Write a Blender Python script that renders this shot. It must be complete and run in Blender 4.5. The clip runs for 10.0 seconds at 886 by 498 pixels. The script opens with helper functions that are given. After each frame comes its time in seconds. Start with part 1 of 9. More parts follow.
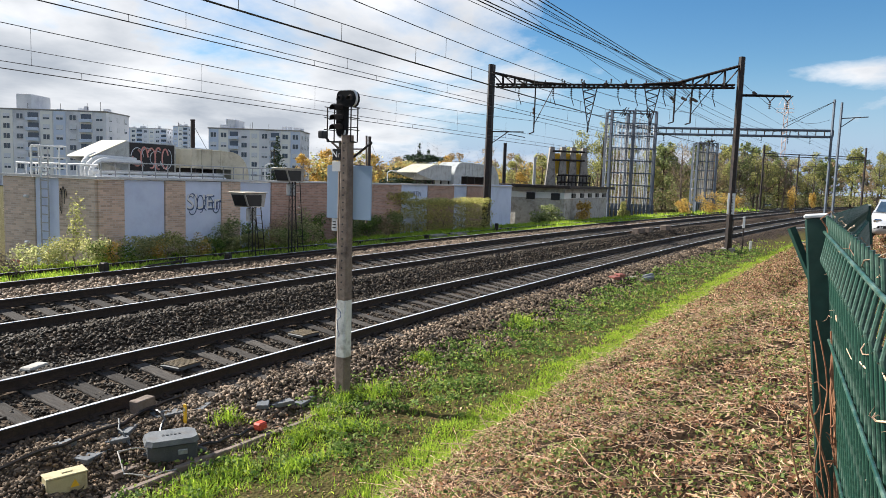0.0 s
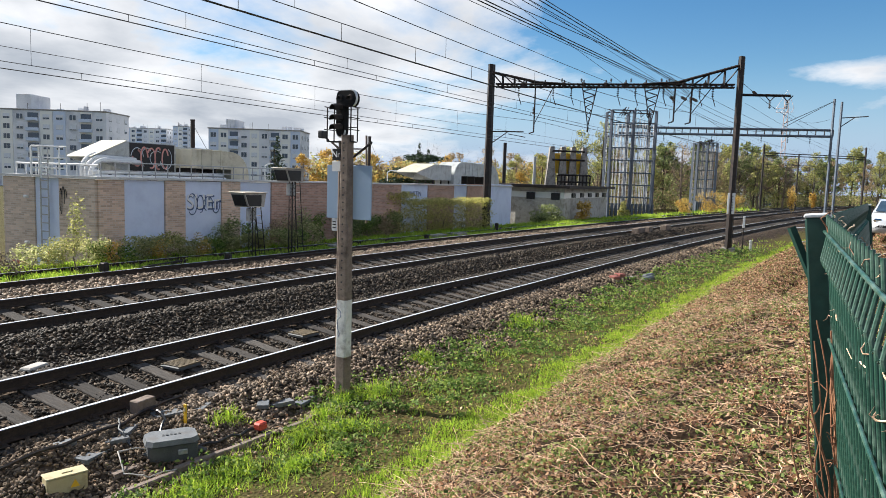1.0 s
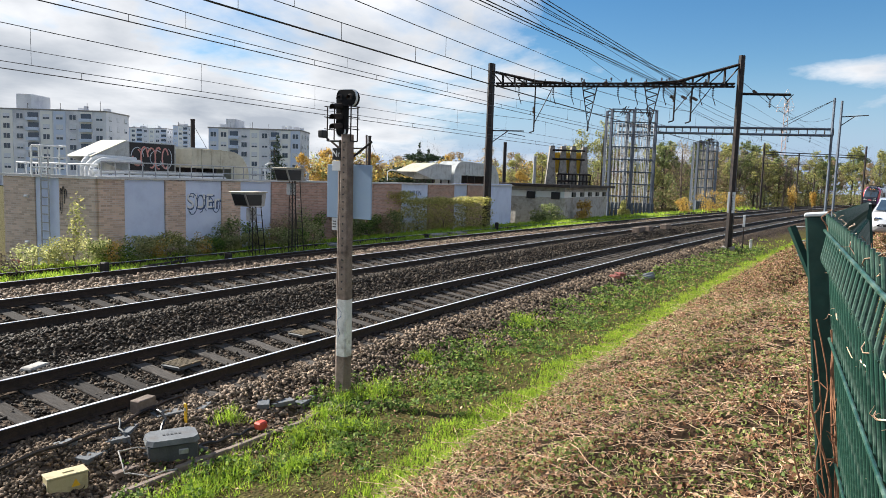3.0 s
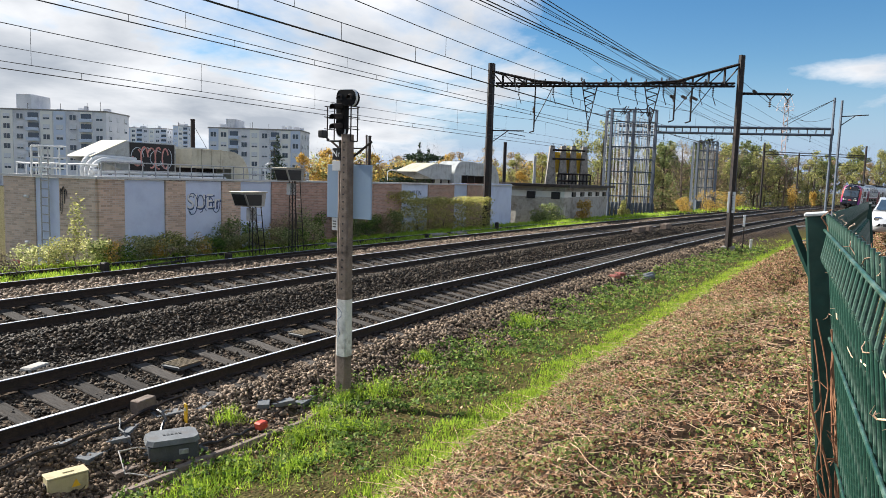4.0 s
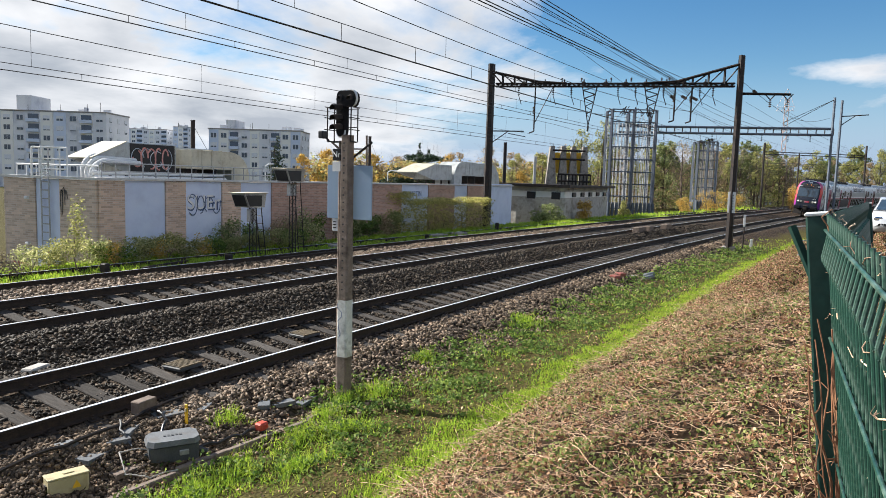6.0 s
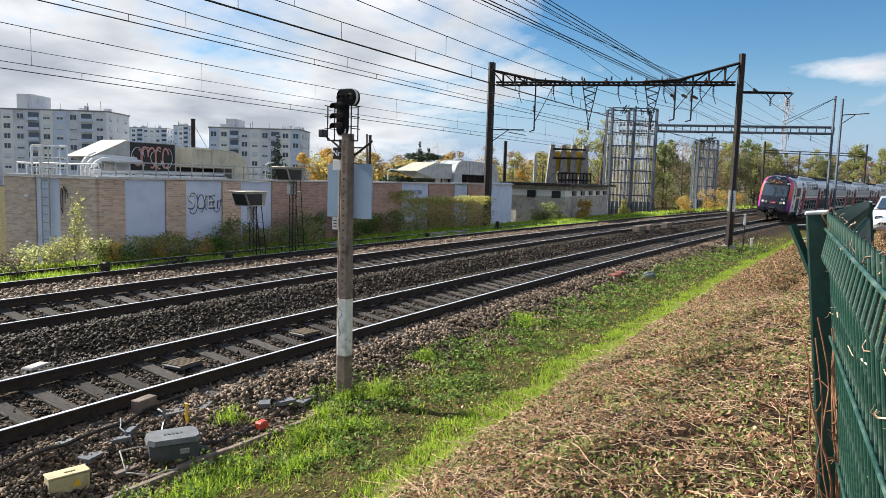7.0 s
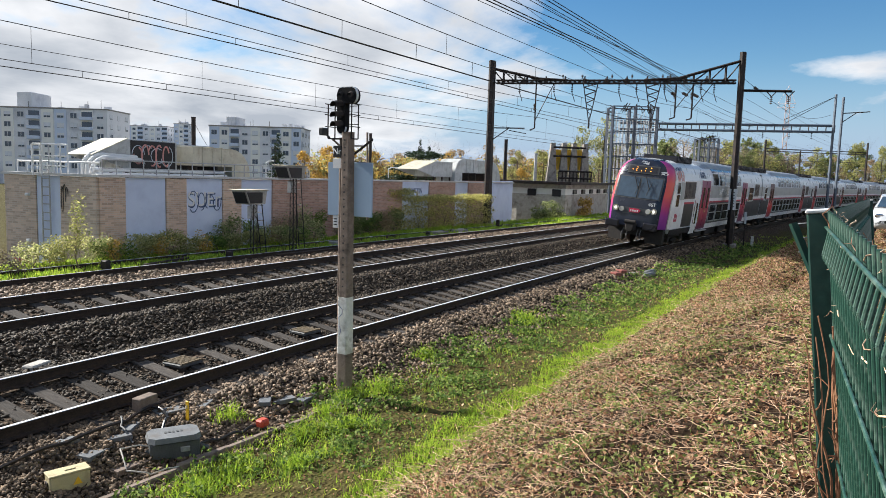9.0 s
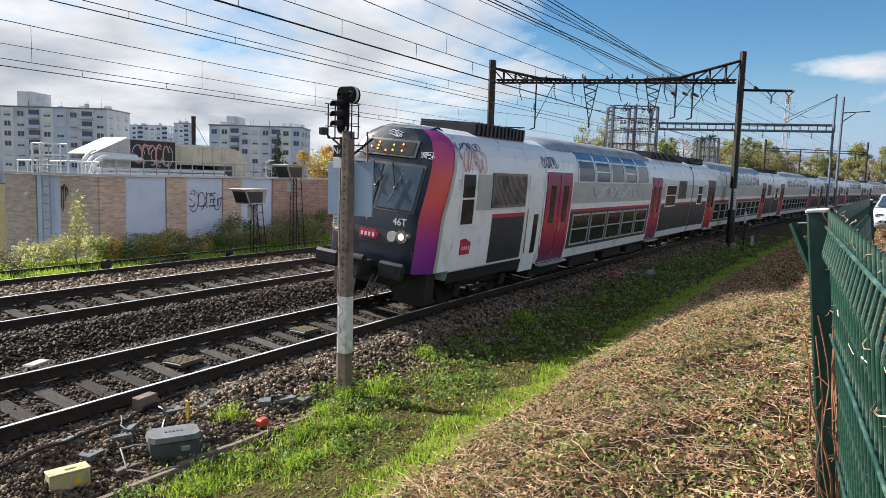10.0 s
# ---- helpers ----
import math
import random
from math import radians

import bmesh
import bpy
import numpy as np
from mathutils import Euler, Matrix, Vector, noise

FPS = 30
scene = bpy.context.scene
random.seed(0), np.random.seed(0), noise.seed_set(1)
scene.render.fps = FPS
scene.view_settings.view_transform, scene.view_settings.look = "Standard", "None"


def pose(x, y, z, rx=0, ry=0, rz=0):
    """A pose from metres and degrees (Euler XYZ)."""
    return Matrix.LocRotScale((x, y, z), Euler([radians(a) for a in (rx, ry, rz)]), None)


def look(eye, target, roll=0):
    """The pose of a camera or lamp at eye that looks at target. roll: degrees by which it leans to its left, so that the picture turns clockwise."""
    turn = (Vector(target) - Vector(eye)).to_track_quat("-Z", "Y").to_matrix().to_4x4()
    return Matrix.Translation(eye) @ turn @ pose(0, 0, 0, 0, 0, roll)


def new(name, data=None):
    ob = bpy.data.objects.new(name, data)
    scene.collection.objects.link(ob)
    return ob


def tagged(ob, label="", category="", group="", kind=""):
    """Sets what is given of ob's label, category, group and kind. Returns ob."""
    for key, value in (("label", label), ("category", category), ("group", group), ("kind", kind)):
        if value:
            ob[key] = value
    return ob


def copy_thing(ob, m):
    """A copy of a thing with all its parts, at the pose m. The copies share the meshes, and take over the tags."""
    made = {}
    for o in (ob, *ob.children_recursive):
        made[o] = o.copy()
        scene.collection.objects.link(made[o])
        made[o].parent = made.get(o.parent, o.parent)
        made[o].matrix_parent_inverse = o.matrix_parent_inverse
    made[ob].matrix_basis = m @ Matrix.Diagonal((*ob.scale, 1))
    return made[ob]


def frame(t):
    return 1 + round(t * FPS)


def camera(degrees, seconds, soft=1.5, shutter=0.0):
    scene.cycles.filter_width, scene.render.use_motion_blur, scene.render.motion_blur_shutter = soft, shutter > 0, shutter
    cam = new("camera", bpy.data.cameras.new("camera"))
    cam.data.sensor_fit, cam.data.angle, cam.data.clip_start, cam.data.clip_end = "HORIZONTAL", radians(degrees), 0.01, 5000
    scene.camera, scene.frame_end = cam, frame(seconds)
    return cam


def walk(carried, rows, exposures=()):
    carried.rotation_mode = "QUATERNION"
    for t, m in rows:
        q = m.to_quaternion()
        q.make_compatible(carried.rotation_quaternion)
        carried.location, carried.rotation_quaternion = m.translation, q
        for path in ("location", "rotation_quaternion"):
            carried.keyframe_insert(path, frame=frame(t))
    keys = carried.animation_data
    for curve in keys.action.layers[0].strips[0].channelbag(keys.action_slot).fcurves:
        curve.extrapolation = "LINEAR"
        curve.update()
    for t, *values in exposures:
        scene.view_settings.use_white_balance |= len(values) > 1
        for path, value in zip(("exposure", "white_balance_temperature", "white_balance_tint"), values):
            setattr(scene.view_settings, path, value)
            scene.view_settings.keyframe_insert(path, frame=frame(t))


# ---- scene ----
# ---------------- camera ----------------
cam = camera(65.45, 10.0, soft=0.45)
EYE = 3.289
walk(cam, [
    (0.0, pose(0, 0, EYE, 84.281, -1.947, -60.646)),
    (0.5, pose(0, 0, EYE, 84.281, -1.940, -60.646)),
    (1.0, pose(0, 0, EYE, 84.267, -1.904, -60.648)),
    (1.5, pose(0, 0, EYE, 84.252, -1.875, -60.645)),
    (2.0, pose(0, 0, EYE, 84.245, -1.866, -60.642)),
    (2.5, pose(0, 0, EYE, 84.222, -1.862, -60.641)),
    (4.0, pose(0, 0, EYE, 84.205, -1.810, -60.634)),
    (4.5, pose(0, 0, EYE, 84.249, -1.777, -60.640)),
    (5.0, pose(0, 0, EYE, 84.284, -1.741, -60.629)),
    (5.5, pose(0, 0, EYE, 84.280, -1.735, -60.626)),
    (7.0, pose(0, 0, EYE, 84.140, -1.715, -60.601)),
    (7.5, pose(0, 0, EYE, 84.110, -1.725, -60.590)),
    (8.0, pose(0, 0, EYE, 84.055, -1.720, -60.572)),
    (8.5, pose(0, 0, EYE, 84.026, -1.730, -60.566)),
    (9.0, pose(0, 0, EYE, 83.997, -1.730, -60.565)),
    (9.5, pose(0, 0, EYE, 83.978, -1.742, -60.562)),
    (10.0, pose(0, 0, EYE, 83.955, -1.745, -60.562)),
], exposures=[(0.0, 1.06), (10.0, 1.00)])

# ---------------- world and sun ----------------
SUN_DIR = Vector((-0.05, 0.80, 0.58)).normalized()
world = bpy.data.worlds.new("world")
scene.world = world
world.use_nodes = True


def build_world():
    nt = world.node_tree
    nt.nodes.clear()
    add, link = nt.nodes.new, nt.links.new
    out = add("ShaderNodeOutputWorld")
    bg = add("ShaderNodeBackground")
    sky = add("ShaderNodeTexSky")
    sky.sky_type = "NISHITA"
    sky.sun_disc = False
    sky.sun_elevation = math.asin(SUN_DIR.z)
    sky.sun_rotation = math.atan2(SUN_DIR.x, SUN_DIR.y)
    sky.altitude, sky.air_density, sky.dust_density, sky.ozone_density = 80, 1.0, 0.12, 2.2
    tc = add("ShaderNodeTexCoord")
    sep = add("ShaderNodeSeparateXYZ")
    link(tc.outputs["Generated"], sep.inputs[0])
    # direction projected on a flat cloud layer
    up = add("ShaderNodeMath"); up.operation = "MAXIMUM"; up.inputs[1].default_value = 0.0
    link(sep.outputs["Z"], up.inputs[0])
    lift = add("ShaderNodeMath"); lift.operation = "ADD"; lift.inputs[1].default_value = 0.22
    link(up.outputs[0], lift.inputs[0])
    div = add("ShaderNodeVectorMath"); div.operation = "DIVIDE"
    com = add("ShaderNodeCombineXYZ")
    for k in range(3):
        link(lift.outputs[0], com.inputs[k])
    link(tc.outputs["Generated"], div.inputs[0])
    link(com.outputs[0], div.inputs[1])
    mp = add("ShaderNodeMapping")
    mp.inputs["Location"].default_value = (CLOUD_SHIFT[0], CLOUD_SHIFT[1], 0)
    mp.inputs["Scale"].default_value = (1, 1, 0.9)
    link(div.outputs[0], mp.inputs[0])
    n1 = add("ShaderNodeTexNoise")
    n1.inputs["Scale"].default_value = 1.15
    n1.inputs["Detail"].default_value = 9
    n1.inputs["Roughness"].default_value = 0.56
    n1.inputs["Distortion"].default_value = 0.25
    link(mp.outputs[0], n1.inputs["Vector"])
    # cloudier towards the sun's side; unseen cloud opposite it is added to brighten shaded sides
    dot = add("ShaderNodeVectorMath"); dot.operation = "DOT_PRODUCT"
    dot.inputs[1].default_value = (-0.25, 0.97, 0.0)
    link(tc.outputs["Generated"], dot.inputs[0])
    back = add("ShaderNodeMath"); back.operation = "MULTIPLY_ADD"
    back.inputs[1].default_value, back.inputs[2].default_value = -1.0, -0.35
    link(dot.outputs["Value"], back.inputs[0])
    both = add("ShaderNodeMath"); both.operation = "MAXIMUM"
    link(dot.outputs["Value"], both.inputs[0]); link(back.outputs[0], both.inputs[1])
    grad = add("ShaderNodeMath"); grad.operation = "MULTIPLY_ADD"
    grad.inputs[1].default_value, grad.inputs[2].default_value = 0.24, -0.055
    link(both.outputs[0], grad.inputs[0])
    cov = add("ShaderNodeMath"); cov.operation = "ADD"
    link(n1.outputs["Fac"], cov.inputs[0]); link(grad.outputs[0], cov.inputs[1])
    for centre, squash, reach, gain in CLOUD_BANKS:
        sub = add("ShaderNodeVectorMath"); sub.operation = "SUBTRACT"
        sub.inputs[1].default_value = centre
        link(tc.outputs["Generated"], sub.inputs[0])
        flat = add("ShaderNodeVectorMath"); flat.operation = "MULTIPLY"
        flat.inputs[1].default_value = (1, 1, squash)
        link(sub.outputs[0], flat.inputs[0])
        ln = add("ShaderNodeVectorMath"); ln.operation = "LENGTH"
        link(flat.outputs[0], ln.inputs[0])
        near = add("ShaderNodeMapRange"); near.interpolation_type = "SMOOTHSTEP"
        near.inputs["From Min"].default_value, near.inputs["From Max"].default_value = 0.0, reach
        near.inputs["To Min"].default_value, near.inputs["To Max"].default_value = gain, 0.0
        link(ln.outputs["Value"], near.inputs["Value"])
        more = add("ShaderNodeMath"); more.operation = "ADD"
        link(cov.outputs[0], more.inputs[0]); link(near.outputs[0], more.inputs[1])
        cov = more
    ramp = add("ShaderNodeValToRGB")
    ramp.color_ramp.elements[0].position, ramp.color_ramp.elements[1].position = 0.47, 0.60
    link(cov.outputs[0], ramp.inputs[0])
    # bright edges and grey, thick middles
    shade = add("ShaderNodeValToRGB")
    e = shade.color_ramp.elements
    e[0].position, e[0].color = 0.56, (7.9, 8.05, 8.35, 1)
    e[1].position, e[1].color = 0.80, (3.9, 4.3, 4.9, 1)
    n2 = add("ShaderNodeTexNoise")
    n2.inputs["Scale"].default_value, n2.inputs["Detail"].default_value = 2.3, 6
    link(mp.outputs[0], n2.inputs["Vector"])
    mixv = add("ShaderNodeMath"); mixv.operation = "MULTIPLY_ADD"
    mixv.inputs[1].default_value = 0.45
    link(n2.outputs["Fac"], mixv.inputs[0])
    half = add("ShaderNodeMath"); half.operation = "MULTIPLY"; half.inputs[1].default_value = 0.68
    link(cov.outputs[0], half.inputs[0]); link(half.outputs[0], mixv.inputs[2])
    link(mixv.outputs[0], shade.inputs[0])
    mix = add("ShaderNodeMix"); mix.data_type = "RGBA"
    link(ramp.outputs["Color"], mix.inputs["Factor"])
    # pale haze low over the horizon
    hz = add("ShaderNodeMapRange")
    hz.inputs["From Min"].default_value, hz.inputs["From Max"].default_value = 0.0, 0.17
    hz.inputs["To Min"].default_value, hz.inputs["To Max"].default_value = 0.92, 0.0
    hz.interpolation_type = "SMOOTHSTEP"
    link(up.outputs[0], hz.inputs["Value"])
    hmix = add("ShaderNodeMix"); hmix.data_type = "RGBA"
    hmix.inputs["B"].default_value = (3.0, 4.15, 6.3, 1)
    deep = add("ShaderNodeHueSaturation")
    deep.inputs["Saturation"].default_value = 1.34
    link(sky.outputs[0], deep.inputs["Color"])
    link(hz.outputs[0], hmix.inputs["Factor"]); link(deep.outputs[0], hmix.inputs["A"])
    link(hmix.outputs["Result"], mix.inputs["A"])
    link(shade.outputs[0], mix.inputs["B"])
    link(mix.outputs["Result"], bg.inputs["Color"])
    bg.inputs["Strength"].default_value = SKY_STRENGTH
    link(bg.outputs[0], out.inputs[0])


CLOUD_SHIFT = (0.4, 1.7)
# low banks of cloud: direction, flattening, reach, thickness
CLOUD_BANKS = (((0.988, -0.015, 0.148), 5.0, 0.15, 0.17), ((0.94, -0.22, 0.12), 3.0, 0.25, 0.16), ((0.74, 0.67, 0.10), 2.4, 0.34, 0.12))
SKY_STRENGTH = 0.061
build_world()
sun = new("sun", bpy.data.lights.new("sun", "SUN"))
sun.data.energy, sun.data.angle, sun.data.color = 5.0, radians(0.6), (1.0, 0.955, 0.885)
sun.matrix_world = look(SUN_DIR * 50, (0, 0, 0))


# ---------------- materials ----------------
def surface(name, c1, c2, scale=8.0, rough=0.7, metal=0.0, bump=0.2, fine=60.0, stain=None, stain_scale=1.2, island=0.0,
            ob_random=0.0, stretch=(1, 1, 1), voronoi=False, specular=0.4):
    """Two-scale noise between c1 and c2, optional stains, relief and a spread of tone by piece."""
    m = bpy.data.materials.new(name)
    m.use_nodes = True
    nt = m.node_tree
    add, link = nt.nodes.new, nt.links.new
    b = nt.nodes["Principled BSDF"]
    b.inputs["Metallic"].default_value = metal
    b.inputs["Specular IOR Level"].default_value = specular
    tc = add("ShaderNodeTexCoord")
    mp = add("ShaderNodeMapping")
    mp.inputs["Scale"].default_value = stretch
    link(tc.outputs["Object"], mp.inputs[0])
    n1 = add("ShaderNodeTexNoise")
    n1.inputs["Scale"].default_value, n1.inputs["Detail"].default_value = scale, 6
    link(mp.outputs[0], n1.inputs["Vector"])
    if voronoi:
        n2 = add("ShaderNodeTexVoronoi")
        n2.inputs["Scale"].default_value = fine
        fine_out = n2.outputs["Distance"]
    else:
        n2 = add("ShaderNodeTexNoise")
        n2.inputs["Scale"].default_value, n2.inputs["Detail"].default_value = fine, 4
        fine_out = n2.outputs["Fac"]
    link(mp.outputs[0], n2.inputs["Vector"])
    avg = add("ShaderNodeMath"); avg.operation = "MULTIPLY_ADD"
    avg.inputs[1].default_value = 0.5
    link(fine_out, avg.inputs[0])
    h1 = add("ShaderNodeMath"); h1.operation = "MULTIPLY"; h1.inputs[1].default_value = 0.5
    link(n1.outputs["Fac"], h1.inputs[0])
    link(h1.outputs[0], avg.inputs[2])
    ramp = add("ShaderNodeValToRGB")
    e = ramp.color_ramp.elements
    e[0].position, e[0].color = 0.36, (*c1, 1)
    e[1].position, e[1].color = 0.64, (*c2, 1)
    link(avg.outputs[0], ramp.inputs[0])
    col = ramp.outputs["Color"]
    if stain:
        n3 = add("ShaderNodeTexNoise")
        n3.inputs["Scale"].default_value, n3.inputs["Detail"].default_value = stain_scale, 8
        n3.inputs["Roughness"].default_value = 0.65
        link(mp.outputs[0], n3.inputs["Vector"])
        r3 = add("ShaderNodeValToRGB")
        r3.color_ramp.elements[0].position, r3.color_ramp.elements[1].position = 0.50, 0.68
        link(n3.outputs["Fac"], r3.inputs[0])
        mx = add("ShaderNodeMix"); mx.data_type = "RGBA"
        mx.inputs["B"].default_value = (*stain, 1)
        link(r3.outputs["Color"], mx.inputs["Factor"]); link(col, mx.inputs["A"])
        col = mx.outputs["Result"]
    if island or ob_random:
        src = add("ShaderNodeNewGeometry").outputs["Random Per Island"] if island else add("ShaderNodeObjectInfo").outputs["Random"]
        amount = island or ob_random
        mr = add("ShaderNodeMapRange")
        mr.inputs["To Min"].default_value, mr.inputs["To Max"].default_value = 1 - amount, 1 + amount
        link(src, mr.inputs["Value"])
        hs = add("ShaderNodeHueSaturation")
        link(mr.outputs[0], hs.inputs["Value"]); link(col, hs.inputs["Color"])
        col = hs.outputs[0]
    link(col, b.inputs["Base Color"])
    rr = add("ShaderNodeMapRange")
    rr.inputs["To Min"].default_value, rr.inputs["To Max"].default_value = max(0.02, rough - 0.1), min(1, rough + 0.1)
    link(n1.outputs["Fac"], rr.inputs["Value"]); link(rr.outputs[0], b.inputs["Roughness"])
    if bump:
        bp = add("ShaderNodeBump")
        bp.inputs["Strength"].default_value, bp.inputs["Distance"].default_value = bump, 0.02
        link(avg.outputs[0], bp.inputs["Height"]); link(bp.outputs[0], b.inputs["Normal"])
    return m


def leafy(name, c1, c2, c3=None, translucent=0.35, rough=0.6):
    """Leaves and blades: a tone for each island, some light passing through."""
    m = bpy.data.materials.new(name)
    m.use_nodes = True
    nt = m.node_tree
    add, link = nt.nodes.new, nt.links.new
    b, out = nt.nodes["Principled BSDF"], nt.nodes["Material Output"]
    geo = add("ShaderNodeNewGeometry")
    ramp = add("ShaderNodeValToRGB")
    e = ramp.color_ramp.elements
    e[0].color, e[1].color = (*c1, 1), (*c2, 1)
    if c3:
        x = ramp.color_ramp.elements.new(0.5)
        x.color = (*c3, 1)
    link(geo.outputs["Random Per Island"], ramp.inputs[0])
    tc = add("ShaderNodeTexCoord")
    n = add("ShaderNodeTexNoise")
    n.inputs["Scale"].default_value, n.inputs["Detail"].default_value = 1.7, 4
    link(tc.outputs["Object"], n.inputs["Vector"])
    mr = add("ShaderNodeMapRange")
    mr.inputs["To Min"].default_value, mr.inputs["To Max"].default_value = 0.6, 1.4
    link(n.outputs["Fac"], mr.inputs["Value"])
    hs = add("ShaderNodeHueSaturation")
    link(mr.outputs[0], hs.inputs["Value"]); link(ramp.outputs[0], hs.inputs["Color"])
    link(hs.outputs[0], b.inputs["Base Color"])
    b.inputs["Roughness"].default_value = rough
    b.inputs["Specular IOR Level"].default_value = 0.2
    tr = add("ShaderNodeBsdfTranslucent")
    link(hs.outputs[0], tr.inputs["Color"])
    mix = add("ShaderNodeMixShader")
    mix.inputs[0].default_value = translucent
    link(b.outputs[0], mix.inputs[1]); link(tr.outputs[0], mix.inputs[2])
    link(mix.outputs[0], out.inputs["Surface"])
    return m


def glow(name, color, strength):
    m = bpy.data.materials.new(name)
    m.use_nodes = True
    b = m.node_tree.nodes["Principled BSDF"]
    b.inputs["Base Color"].default_value = (*color, 1)
    b.inputs["Emission Color"].default_value = (*color, 1)
    b.inputs["Emission Strength"].default_value = strength
    return m


def glossy_glass(name, tint, rough=0.06):
    """Dark glazing that mirrors the sky."""
    m = surface(name, tint, tuple(c * 1.6 for c in tint), 3, rough, 0.0, 0.0, specular=0.55)
    return m


